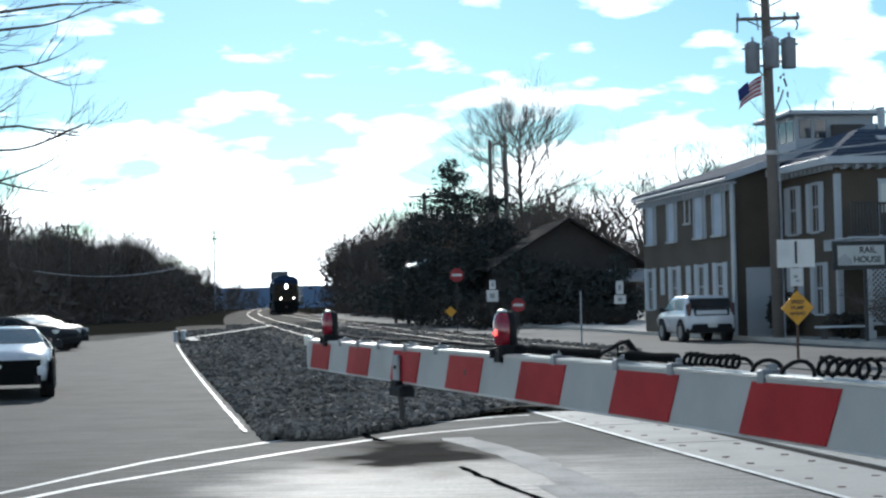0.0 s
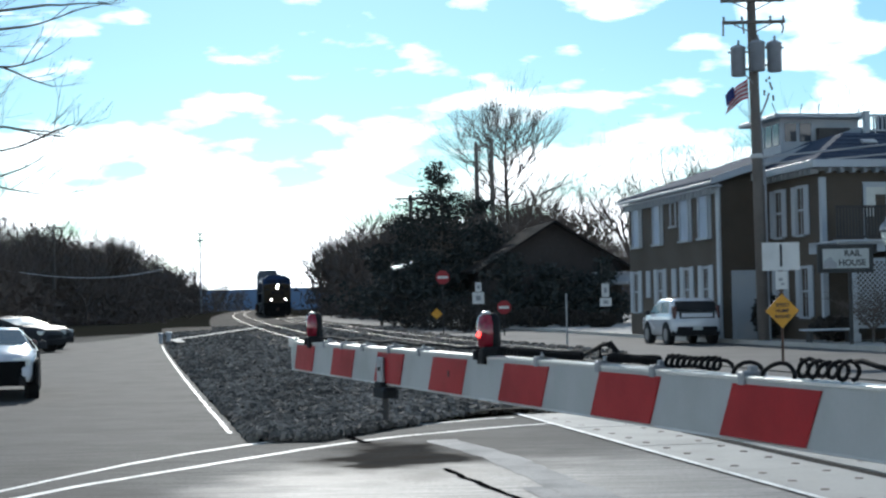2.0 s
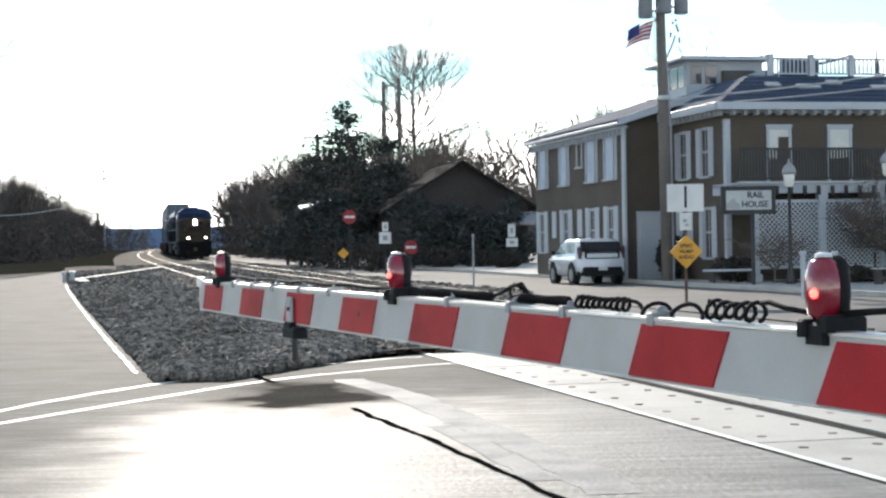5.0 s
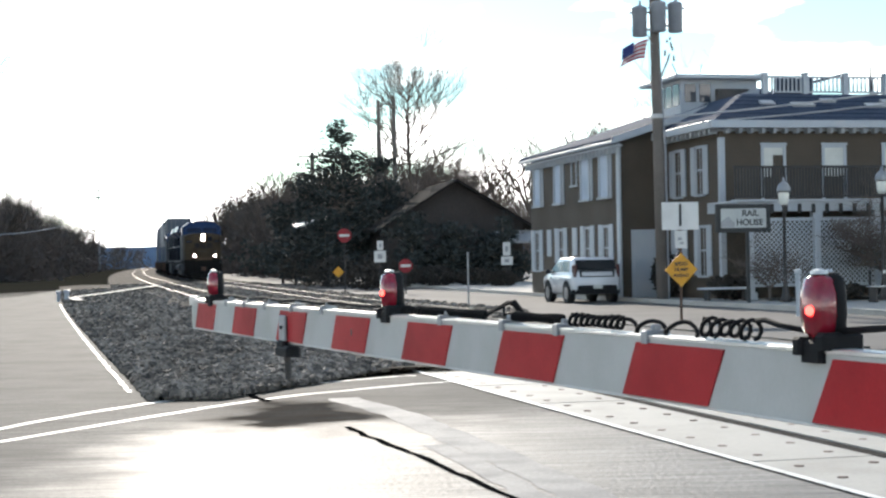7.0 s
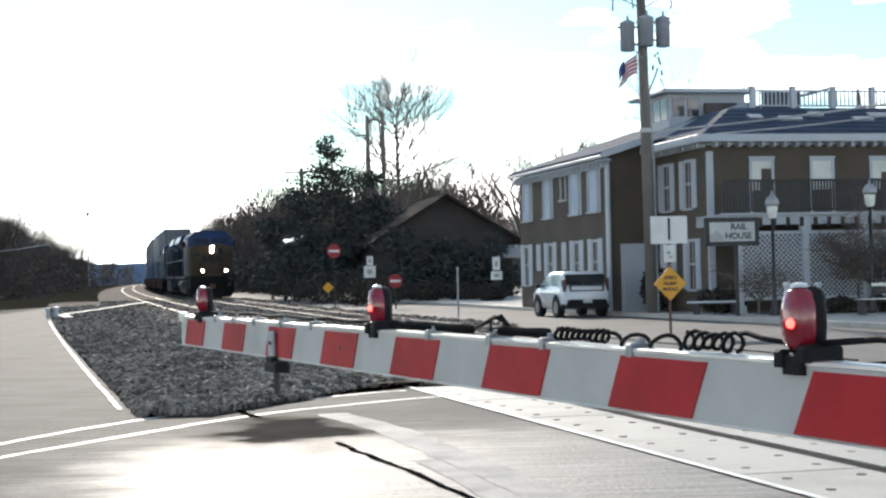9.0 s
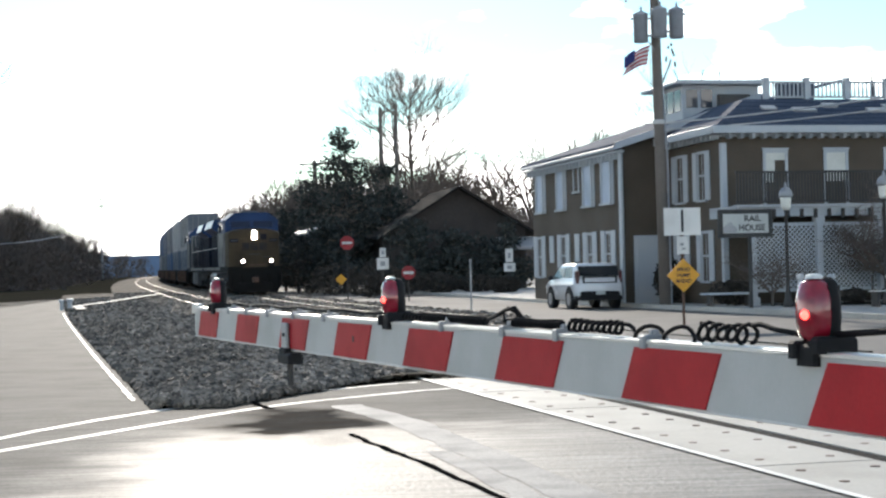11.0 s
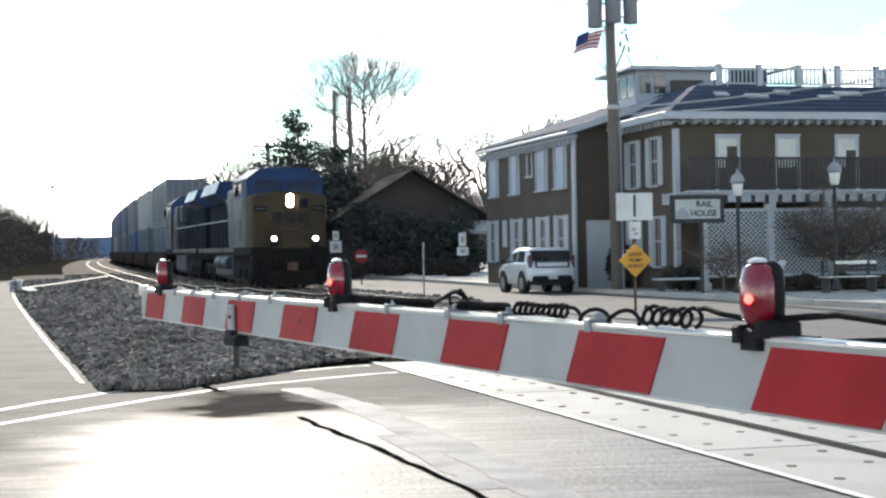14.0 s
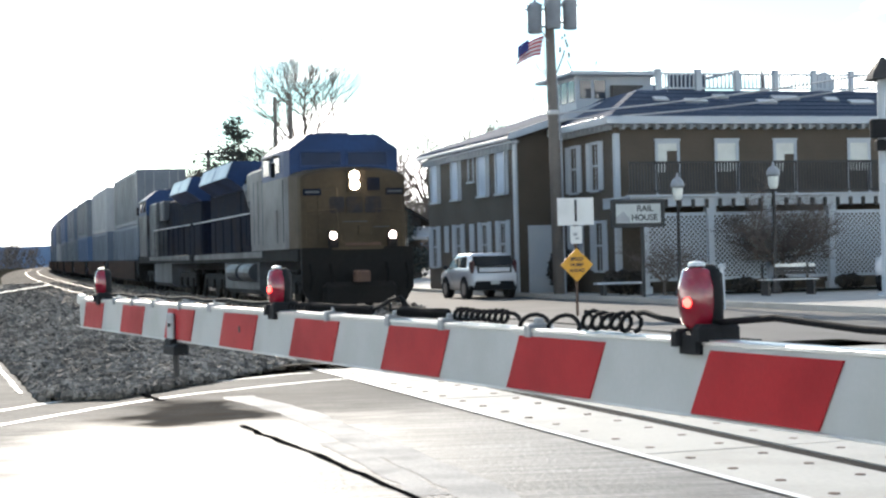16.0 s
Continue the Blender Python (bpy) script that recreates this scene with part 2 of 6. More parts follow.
M["roof"] = mat("blue_grey_shingles", (0.060, 0.078, 0.115), 0.92, var=0.4, fine=9, coarse=0.8, bump=0.3, spec=0.06)
M["roof_brown"] = mat("weathered_shingles", (0.10, 0.088, 0.08), 0.85, var=0.3, fine=9, coarse=0.8, bump=0.3)
M["dark"] = mat("dark_painted_wood", (0.028, 0.024, 0.022), 0.6, var=0.3, fine=20, bump=0.1)
M["pole"] = mat("weathered_pole_wood", (0.15, 0.13, 0.115), 0.85, var=0.3, fine=25, coarse=1.5, bump=0.3)
M["xfmr"] = mat("grey_transformer_paint", (0.27, 0.29, 0.32), 0.45, 0.2, var=0.1, fine=20, coarse=3, bump=0.04)
M["cable"] = mat("black_cable", (0.012, 0.012, 0.013), 0.8, var=0.2, bump=0, spec=0.08)
M["wire"] = mat("pale_overhead_wire", (0.5, 0.5, 0.5), 0.4, 0.3, var=0.1, bump=0)
M["bark"] = mat("grey_bark", (0.11, 0.09, 0.075), 0.9, var=0.35, fine=20, coarse=2, bump=0.4)
M["twig"] = mat("bare_twigs", (0.12, 0.095, 0.08), 0.9, var=0.35, fine=10, coarse=0.4, bump=0)
M["needle"] = mat("dark_pine_needles", (0.050, 0.056, 0.052), 0.9, var=0.5, fine=8, coarse=0.6, bump=0, spec=0.1)
M["shrub"] = mat("dark_evergreen_shrub", (0.052, 0.046, 0.040), 0.9, var=0.5, fine=14, coarse=1, bump=0, spec=0.1)
# the blue haze of distance is put into the hills' own colour
M["hill"] = mat("hazed_far_hills", (0.075, 0.12, 0.19), 0.95, var=0.15, fine=0.05, coarse=0.004, bump=0, spec=0.0)
M["roof_dark"] = mat("dark_mossy_shingles", (0.034, 0.030, 0.028), 0.95, var=0.4, fine=9, coarse=0.8, bump=0.3, spec=0.04)
M["house_dark"] = mat("dark_brick", (0.045, 0.036, 0.032), 0.9, var=0.3, fine=6, coarse=0.6, bump=0.2)
M["loco_blue"] = mat("faded_blue_enamel", (0.010, 0.036, 0.11), 0.5, var=0.25, fine=8, coarse=0.7, bump=0.04, dirt=(0.010, 0.022, 0.055), dirt_amount=0.7, spec=0.25)
M["loco_yellow"] = mat("grimy_ochre_enamel", (0.058, 0.041, 0.023), 0.65, var=0.25, fine=8, coarse=0.9, bump=0.05, dirt=(0.036, 0.026, 0.017), dirt_amount=0.85, spec=0.2)
M["loco_grey"] = mat("dusty_grey_enamel", (0.060, 0.067, 0.078), 0.5, var=0.55, fine=4, coarse=0.9, bump=0.05, dirt=(0.028, 0.028, 0.03), dirt_amount=0.9, spec=0.35)
M["loco_grime"] = mat("faded_dark_lettering_paint", (0.026, 0.024, 0.026), 0.75, var=0.4, fine=9, coarse=3, bump=0.04, dirt=(0.05, 0.036, 0.022), dirt_amount=0.8, spec=0.15)
# sky sheen on the sloping radiator sides is put into this paler blue
M["loco_wing"] = mat("pale_blue_radiator_sheen", (0.10, 0.13, 0.20), 0.35, var=0.2, fine=8, coarse=0.8, bump=0.04, spec=0.6)
M["cab_glass"] = mat("tinted_cab_glass", (0.010, 0.022, 0.055), 0.3, var=0.1, bump=0, spec=0.15)
M["loco_black"] = mat("sooty_underframe", (0.010, 0.0095, 0.009), 0.85, var=0.4, fine=10, coarse=1.2, bump=0.2, dirt=(0.022, 0.018, 0.015), spec=0.15)
M["loco_dark"] = mat("dark_blue_hood", (0.011, 0.013, 0.022), 0.85, var=0.4, fine=5, coarse=0.9, bump=0.05, dirt=(0.03, 0.024, 0.018), dirt_amount=0.6, spec=0.05)
M["headlight"] = mat("lit_headlight", (1, 0.95, 0.85), 0.3, var=0.0, bump=0, glow=60.0, glow_color=(1.0, 0.9, 0.75))
M["ditch"] = mat("lit_ditch_light", (1, 0.82, 0.78), 0.3, var=0.0, bump=0, glow=30.0, glow_color=(1.0, 0.82, 0.78))
for key, c in (("box_grey", (0.12, 0.14, 0.165)), ("box_blue", (0.05, 0.10, 0.20)), ("box_pale", (0.34, 0.35, 0.36)), ("box_slate", (0.085, 0.115, 0.16))):
    M[key] = mat(key + "_container_steel", c, 0.5, var=0.12, fine=6, coarse=0.5, bump=0.06, dirt=tuple(v * 0.55 for v in c), dirt_amount=0.5)
M["car_white"] = mat("white_car_paint", (0.56, 0.58, 0.61), 0.25, var=0.03, fine=5, coarse=1, bump=0, coat=0.6)
M["car_dark"] = mat("dark_car_paint", (0.020, 0.021, 0.024), 0.5, var=0.05, fine=5, coarse=1, bump=0, spec=0.2)
M["car_glass"] = mat("car_glass", (0.012, 0.016, 0.018), 0.12, var=0.1, bump=0, spec=0.2)
M["tyre"] = mat("tyre_rubber", (0.02, 0.02, 0.02), 0.8, var=0.2, fine=30, bump=0.1)
M["rim"] = mat("alloy_rim", (0.35, 0.35, 0.36), 0.35, 0.7, var=0.1, bump=0)
M["tail"] = mat("red_tail_lens", (0.05, 0.005, 0.007), 0.3, var=0.1, bump=0)
M["amber"] = mat("yellow_warning_sheeting", (0.62, 0.29, 0.015), 0.5, var=0.1, fine=60, coarse=6, bump=0.03)
M["sign_red"] = mat("red_sign_sheeting", (0.30, 0.02, 0.025), 0.6, var=0.1, bump=0.02)
M["sign_back"] = mat("sign_white_sheeting", (0.62, 0.62, 0.6), 0.5, var=0.06, bump=0.02)
M["sign_grey"] = mat("grey_sign_panel", (0.42, 0.44, 0.43), 0.6, var=0.1, fine=20, bump=0.02)
M["ink"] = mat("black_sign_ink", (0.02, 0.02, 0.02), 0.6, var=0.1, bump=0)
M["flag_red"] = mat("red_bunting", (0.42, 0.03, 0.05), 0.8, var=0.15, bump=0.05)
M["flag_white"] = mat("white_bunting", (0.66, 0.66, 0.66), 0.8, var=0.1, bump=0.05)
M["flag_blue"] = mat("blue_bunting", (0.02, 0.03, 0.14), 0.8, var=0.15, bump=0.05)
M["lamp_glass"] = mat("frosted_lamp_glass", (0.72, 0.72, 0.66), 0.3, var=0.05, bump=0)
M["grey_steel"] = mat("galvanised_steel", (0.30, 0.31, 0.32), 0.5, 0.6, var=0.15, fine=30, bump=0.05)

# ---- mesh tools ----
class Mesh:
    """Collects vertices and faces of one part."""

    def __init__(self):
        self.v, self.f = [], []

    def add(self, verts, faces):
        k = len(self.v)
        self.v += [tuple(p) for p in verts]
        self.f += [tuple(i + k for i in q) for q in faces]
        return self

    def box(self, x0, y0, z0, x1, y1, z1, m=None, b=0.0):
        """A box, with its corners cut by b along the upright edges and the top."""
        if b:
            o = [(x0 + b, y0), (x1 - b, y0), (x1, y0 + b), (x1, y1 - b), (x1 - b, y1), (x0 + b, y1), (x0, y1 - b), (x0, y0 + b)]
            i = [(x0 + b, y0 + b), (x1 - b, y0 + b), (x1 - b, y0 + b), (x1 - b, y1 - b), (x1 - b, y1 - b), (x0 + b, y1 - b), (x0 + b, y1 - b), (x0 + b, y0 + b)]
            vs = [(p[0], p[1], z0) for p in o] + [(p[0], p[1], z1 - b) for p in o] + [(p[0], p[1], z1) for p in i]
            fs = [tuple(range(7, -1, -1)), tuple(range(16, 24))]
            for r in (0, 8):
                fs += [(r + k, r + (k + 1) % 8, r + 8 + (k + 1) % 8, r + 8 + k) for k in range(8)]
        else:
            vs = [(x, y, z) for z in (z0, z1) for x, y in ((x0, y0), (x1, y0), (x1, y1), (x0, y1))]
            fs = [(3, 2, 1, 0), (4, 5, 6, 7), (0, 1, 5, 4), (1, 2, 6, 5), (2, 3, 7, 6), (3, 0, 4, 7)]
        if m is not None:
            vs = [m @ Vector(p) for p in vs]
        return self.add(vs, fs)

    def tube(self, pts, radii, n=8, cap=True):
        """A tube through points, with a radius at each."""
        pts = [Vector(p) for p in pts]
        if not hasattr(radii, "__len__"):
            radii = [radii] * len(pts)
        vs, fs = [], []
        for i, p in enumerate(pts):
            d = (pts[min(i + 1, len(pts) - 1)] - pts[max(i - 1, 0)]).normalized()
            a = d.cross(Vector((0, 0, 1)) if abs(d.z) < 0.9 else Vector((1, 0, 0))).normalized()
            b = d.cross(a)
            vs += [p + (a * math.cos(2 * math.pi * k / n) + b * math.sin(2 * math.pi * k / n)) * radii[i] for k in range(n)]
        for i in range(len(pts) - 1):
            fs += [(i * n + k, i * n + (k + 1) % n, (i + 1) * n + (k + 1) % n, (i + 1) * n + k) for k in range(n)]
        if cap:
            fs += [tuple(range(n - 1, -1, -1)), tuple(range((len(pts) - 1) * n, len(pts) * n))]
        return self.add(vs, fs)

    def lathe(self, profile, n=16, m=None):
        """Turns (radius, height) pairs about z."""
        vs = [(r * math.cos(2 * math.pi * k / n), r * math.sin(2 * math.pi * k / n), z) for r, z in profile for k in range(n)]
        fs = [(i * n + k, i * n + (k + 1) % n, (i + 1) * n + (k + 1) % n, (i + 1) * n + k) for i in range(len(profile) - 1) for k in range(n)]
        fs += [tuple(range(n - 1, -1, -1)), tuple(range((len(profile) - 1) * n, len(profile) * n))]
        if m is not None:
            vs = [m @ Vector(p) for p in vs]
        return self.add(vs, fs)

    def prism(self, outline, depth, m=None):
        """An outline in x, z pushed along y by depth."""
        n = len(outline)
        vs = [(x, 0, z) for x, z in outline] + [(x, depth, z) for x, z in outline]
        fs = [tuple(range(n)), tuple(range(2 * n - 1, n - 1, -1))] + [((k + 1) % n, k, n + k, n + (k + 1) % n) for k in range(n)]
        if m is not None:
            vs = [m @ Vector(p) for p in vs]
        return self.add(vs, fs)

    def slab(self, outline, z0, z1):
        """An outline in x, y between two heights."""
        n = len(outline)
        vs = [(x, y, z0) for x, y in outline] + [(x, y, z1) for x, y in outline]
        return self.add(vs, [tuple(range(n - 1, -1, -1)), tuple(range(n, 2 * n))] + [(k, (k + 1) % n, n + (k + 1) % n, n + k) for k in range(n)])

    def strip(self, left, right):
        """A sheet between two lines of 3D points."""
        n = len(left)
        return self.add(list(left) + list(right), [(i, i + n, i + n + 1, i + 1) for i in range(n - 1)])

    def data(self, name, material, smooth=False):
        me = bpy.data.meshes.new(name)
        me.from_pydata([tuple(p) for p in self.v], [], self.f)
        me.materials.append(M[material])
        if smooth:
            me.shade_smooth()
        me.validate()
        return me


def part(name, mesh, material, parent=None, label="", smooth=False, at=None):
    ob = new(name, mesh.data(name, material, smooth) if isinstance(mesh, Mesh) else mesh)
    if parent is not None:
        ob.parent = parent
    if at is not None:
        ob.matrix_basis = at
    if label:
        ob["label"] = label
    return ob


def thing(name, m, label, category, group="", kind=""):
    ob = new(name)
    ob.empty_display_size = 0.2
    ob.matrix_basis = m
    return tagged(ob, label, category, group, kind)


def text_part(name, words, size, material, parent, at):
    cu = bpy.data.curves.new(name, "FONT")
    cu.body, cu.size, cu.align_x, cu.align_y, cu.extrude = words, size, "CENTER", "CENTER", 0.004
    cu.offset = size * 0.025
    tmp = bpy.data.objects.new(name, cu)
    scene.collection.objects.link(tmp)
    me = bpy.data.meshes.new_from_object(tmp.evaluated_get(bpy.context.evaluated_depsgraph_get()))
    bpy.data.objects.remove(tmp)
    me.materials.clear()
    me.materials.append(M[material])
    return part(name, me, None, parent, at=at)


# ---- lines of the plan ----
def track(y):
    """x of the middle of the far track, on which the train runs."""
    return 11.37 - 0.2115 * y + 1.2875e-4 * y * y


def slope(y):
    return -0.2115 + 2.575e-4 * y


def rise(y):
    """The line climbs gently away from the crossing."""
    return 0.0042 * max(0.0, y - 62.0)


def on(lat, y, z=0.0):
    """A point beside the far track."""
    k = 1 / math.hypot(1, slope(y))
    return Vector((track(y) + lat * k, y - lat * slope(y) * k, rise(y) + z))


def beside(lat, y):
    """x of a line beside the far track, at y."""
    return track(y) + lat * math.hypot(1, slope(y))


def street_edge(y):
    """x of the street's edge along the gravel."""
    return beside(-9.85 - 0.0165 * y, y)


TURN = math.degrees(math.atan(0.2115 - 2.575e-4 * 50))   # the town's grid follows the track

# ---- ground, roads, tracks ----
rng = random.Random(4)


def line(lat, ys, z=0.0):
    return [tuple(on(lat, y, z)) for y in ys]


FAR = [-40, -20, 0, 10, 20, 30, 45, 62, 80, 100, 130, 165, 200, 250, 320, 420]
g = Mesh()
cols = [-2500, -900, -300, -120, -60, -25, -10, 0, 10, 25, 60, 120, 300, 900, 2500]
rows_y = [-2500, -600, -150, -40, 0, 20, 40, 62, 100, 150, 200, 260, 330, 420, 700, 1400, 3000]
gv = [(x, y, min(rise(y), 1.5) - 0.03) for y in rows_y for x in cols]
nc = len(cols)
g.add(gv, [(j * nc + i, j * nc + i + 1, (j + 1) * nc + i + 1, (j + 1) * nc + i) for j in range(len(rows_y) - 1) for i in range(nc - 1)])
ground = tagged(part("ground", g, "ground"), "brown winter ground of bare soil and thin grass", "ground", kind="structure")


def sheet(name, outline, z, material, label, category="road"):
    bm = bmesh.new()
    f = bm.faces.new([bm.verts.new((x, y, z + rise(y))) for x, y in outline])
    if f.normal.z < 0:
        f.normal_flip()
    bmesh.ops.triangulate(bm, faces=[f])
    bm.normal_update()
    if sum(q.normal.z for q in bm.faces) < 0:
        bmesh.ops.reverse_faces(bm, faces=bm.faces)
    me = bpy.data.meshes.new(name)
    bm.to_mesh(me)
    bm.free()
    me.materials.append(M[material])
    return tagged(part(name, me, None), label, category, kind="structure")


def flat(lat, ys):
    return [tuple(on(lat, y))[:2] for y in ys]


# the near road: the apron before the crossing and the street along the track
NEAR = [-30, -10, 0, 10, 16, 22.3]
outline = flat(-6.5, NEAR) + [(-0.30, 20.25), (-1.84, 18.45), (-2.53, 17.3)] + [(street_edge(y), y) for y in (18.2, 21, 25, 30, 36, 43, 50, 58, 68, 80, 90)] + [(-20.2, 101), (-19.0, 84), (-18.95, 76), (-20.5, 71.5), (-28.0, 69.0)] + flat(-19, [50, 40, 25, 10, -10, -30])
sheet("road", outline, 0.0, "asphalt", "worn grey asphalt road with streaks, cracks and painted glare")
# the street beyond the tracks
YS = [-40, -20, 0, 15, 30, 45, 60, 75, 90, 110, 140, 200]
street = Mesh().strip(line(1.9, YS, 0.0), line(7.6, YS, 0.0))
tagged(part("far_street", street, "street"), "sunlit pale asphalt street beyond the tracks", "road", kind="structure")
kerb = Mesh()
for y0 in range(-20, 120, 3):
    a, b = on(7.6, y0), on(7.6, y0 + 2.97)
    c, d = on(7.78, y0 + 2.97), on(7.78, y0)
    kerb.slab([a[:2], d[:2], c[:2], b[:2]], rise(y0) - 0.05, rise(y0) + 0.14)
tagged(part("kerb", kerb, "kerb"), "pale concrete kerb along the far pavement", "kerb", kind="structure")
pave = tagged(part("pavement", Mesh().strip(line(7.78, YS, 0.10), line(40, YS, 0.10)), "sidewalk"), "pale concrete pavement in front of the inn", "pavement", kind="structure")

# ballast bed under both tracks and the stony triangle beside the near one
bed = Mesh()
BY = [22.3, 26, 32, 40, 50, 62, 80, 100, 130, 165, 200, 250, 320, 420]
prof = [(-8.2, -0.02), (-6.7, 0.06), (-6.0, 0.05), (-3.4, 0.05), (-2.4, 0.0), (-1.4, 0.05), (1.4, 0.05), (2.1, -0.02)]
bv = [tuple(on(l, y, z + 0.02)) for y in BY for l, z in prof]
np_ = len(prof)
bed.add(bv, [(j * np_ + i, j * np_ + i + 1, (j + 1) * np_ + i + 1, (j + 1) * np_ + i) for j in range(len(BY) - 1) for i in range(np_ - 1)])
tagged(part("track_bed", bed, "ballast"), "dark stone ballast under the two tracks", "ballast", kind="structure")


def verge_span(y):
    """The verge's two edges at y."""
    lo = street_edge(y) + 0.03
    hi = beside(-7.4, y) if y > 22.2 else -2.45 + (y - 17.3) * 0.46
    return lo, max(hi, lo + 0.05)


def verge_z(x, y):
    lo, hi = verge_span(y)
    k = min(1.0, max(0.0, (x - lo) / (hi - lo)))
    mound = 0.30 * math.exp(-((y - 44) / 9) ** 2) * math.sin(math.pi * k) ** 2
    return rise(y) + 0.012 + 0.07 * math.sin(math.pi * k) + 0.04 * k + mound + 0.05 * noise.noise(Vector((x, y, 0)) * 0.8) * math.sin(math.pi * k)


verge = Mesh()
VY = [17.3 + 0.5 * k for k in range(20)] + [27.5 + 1.5 * k for k in range(24)] + [66, 72, 80, 90, 100, 115]
vv = []
for y in VY:
    lo, hi = verge_span(y)
    for k in range(13):
        x = lo + (hi - lo) * k / 12
        vv.append((x, y, verge_z(x, y)))
verge.add(vv, [(j * 13 + i, j * 13 + i + 1, (j + 1) * 13 + i + 1, (j + 1) * 13 + i) for j in range(len(VY) - 1) for i in range(12)])
tagged(part("gravel_verge", verge, "ballast", smooth=True), "dark gravel triangle between street and track", "gravel", kind="structure")


def stones(count, region, name, label, seed, size=(0.03, 0.075)):
    r = random.Random(seed)
    m = Mesh()
    base = [(-1, -1, -0.5), (1, -0.8, -0.5), (0.9, 1, -0.5), (-0.8, 0.9, -0.5), (-0.6, -0.6, 0.6), (0.7, -0.5, 0.7), (0.5, 0.6, 0.55), (-0.5, 0.7, 0.65)]
    fs = [(4, 5, 6, 7), (0, 1, 5, 4), (1, 2, 6, 5), (2, 3, 7, 6), (3, 0, 4, 7)]
    for _ in range(count):
        p = region(r)
        s = r.uniform(*size)
        q = pose(p[0], p[1], p[2] + s * 0.3, r.uniform(-35, 35), r.uniform(-35, 35), r.uniform(0, 360))
        m.add([q @ Vector((x * s * r.uniform(0.7, 1.3), y * s * r.uniform(0.6, 1.1), z * s)) for x, y, z in base], fs)
    ob = part(name, m, "stone")
    return tagged(ob, label, "gravel", kind="stuff")


def in_verge(r):
    y = 17.35 + (r.random() ** 1.6) * 30
    lo, hi = verge_span(y)
    x = lo + (hi + 0.6 - lo) * r.random()
    return Vector((x, y, verge_z(x, y) - 0.01))


def in_bed(r):
    while True:
        y = 22.6 + (r.random() ** 1.35) * 95
        p = on(r.uniform(-8.3, 1.8), y, 0.03)
        if p.x < 0.084 * p.y:
            return p


stones(14000, in_verge, "verge_stones", "loose grey crushed stones on the verge", 3, (0.02, 0.062))


def in_far_verge(r):
    y = 34 + 61 * r.random()
    lo, hi = verge_span(y)
    x = lo + (hi + 0.6 - lo) * r.random()
    return Vector((x, y, verge_z(x, y) - 0.01))


stones(3200, in_far_verge, "far_verge_stones", "coarse grey stones further along the verge", 9, (0.04, 0.09))
stones(8000, in_bed, "bed_stones", "loose grey ballast stones round the ties", 5, (0.04, 0.10))


# rails, ties
def rail(lat, y0, y1):
    ys = [y for y in [-40, -20, 0, 8, 14, 20, 22.5, 22.65, 26, 34, 44, 56, 70, 90, 115, 145, 180, 220, 270, 330, 420] if y0 <= y <= y1]
    head, web = Mesh(), Mesh()
    for m, w, z0, z1 in ((head, 0.034, 0.07, 0.115), (web, 0.068, 0.02, 0.07)):
        vs = []
        for y in ys:
            lift = -0.109 if y < 22.6 else 0.02
            for dx, z in ((-w, z0), (-w * 0.93, z1), (w * 0.93, z1), (w, z0)):
                vs.append(tuple(on(lat + dx, y, z + lift)))
        m.add(vs, [(j * 4 + i, j * 4 + i + 1, j * 4 + i + 5, j * 4 + i + 4) for j in range(len(ys) - 1) for i in range(3)])
    r = part("rail", head, "rail")
    part("rail_foot", web, "rust", r)
    return tagged(r, "long steel rail with a polished head", "rail", "rails of the two tracks")


for lat in (-5.5, -4.06, -1.42, 0.02):
    rail(lat, 22.6, 420)
    embedded = rail(lat, -40, 22.55)
    embedded.data.materials[0] = M["rail_dark"]
    tagged(embedded, "dull dark rail sunk between the crossing panels", "rail", "rails of the two tracks")
tie_mesh = Mesh().box(-1.3, -0.11, -0.08, 1.3, 0.11, 0.07, b=0.015).data("tie", "tie")
ties = {}
for c in (-4.78, -0.70):
    bedding = tagged(new("track_ties"), "row of dark creosoted wooden ties", "railway ties", kind="structure")
    y = 23.2
    while y < 92:
        p = on(c, y)
        ob = part("tie", tie_mesh, None, bedding, at=pose(p.x, p.y, p.z, 0, 0, -math.degrees(math.atan(slope(y))) + rng.uniform(-0.6, 0.6)))
        y += 0.52

# concrete crossing panels between road and rails
for lat0, lat1 in ((-6.48, -5.57), (-5.40, -4.16), (-3.96, -1.52), (-1.32, -0.08), (0.12, 1.9)):
    crossing = tagged(new("crossing_panels"), "row of pale concrete crossing panels with lifting sockets", "crossing panel", kind="structure")
    y = -12.0
    while y < 22.0:
        a, b, c, d = on(lat0, y), on(lat1, y), on(lat1, y + 2.41), on(lat0, y + 2.41)
        part("panel", Mesh().slab([a[:2], b[:2], c[:2], d[:2]], -0.12, 0.012 + rng.uniform(-0.003, 0.003)), "concrete", crossing)
        if -1 < y:
            for k in range(4):
                for q in (0.2, 0.8):
                    p = on(lat0 + (lat1 - lat0) * q, y + 0.3 + 0.6 * k)
                    part("socket", Mesh().lathe([(0.035, 0.010), (0.035, 0.0165), (0.02, 0.0165)], 8, pose(p.x, p.y, 0)), "rust", crossing)
        y += 2.44
for lat in (-5.42, -3.98, -1.34, 0.10):
    ys = [-30, -10, 0, 6, 12, 18, 22.4]
    gap = tagged(part("flangeway", Mesh().strip(line(lat - 0.15, ys, 0.004), line(lat + 0.02, ys, 0.004)), "rubber"), "black rubber flangeway beside a rail", "flangeway", kind="structure")
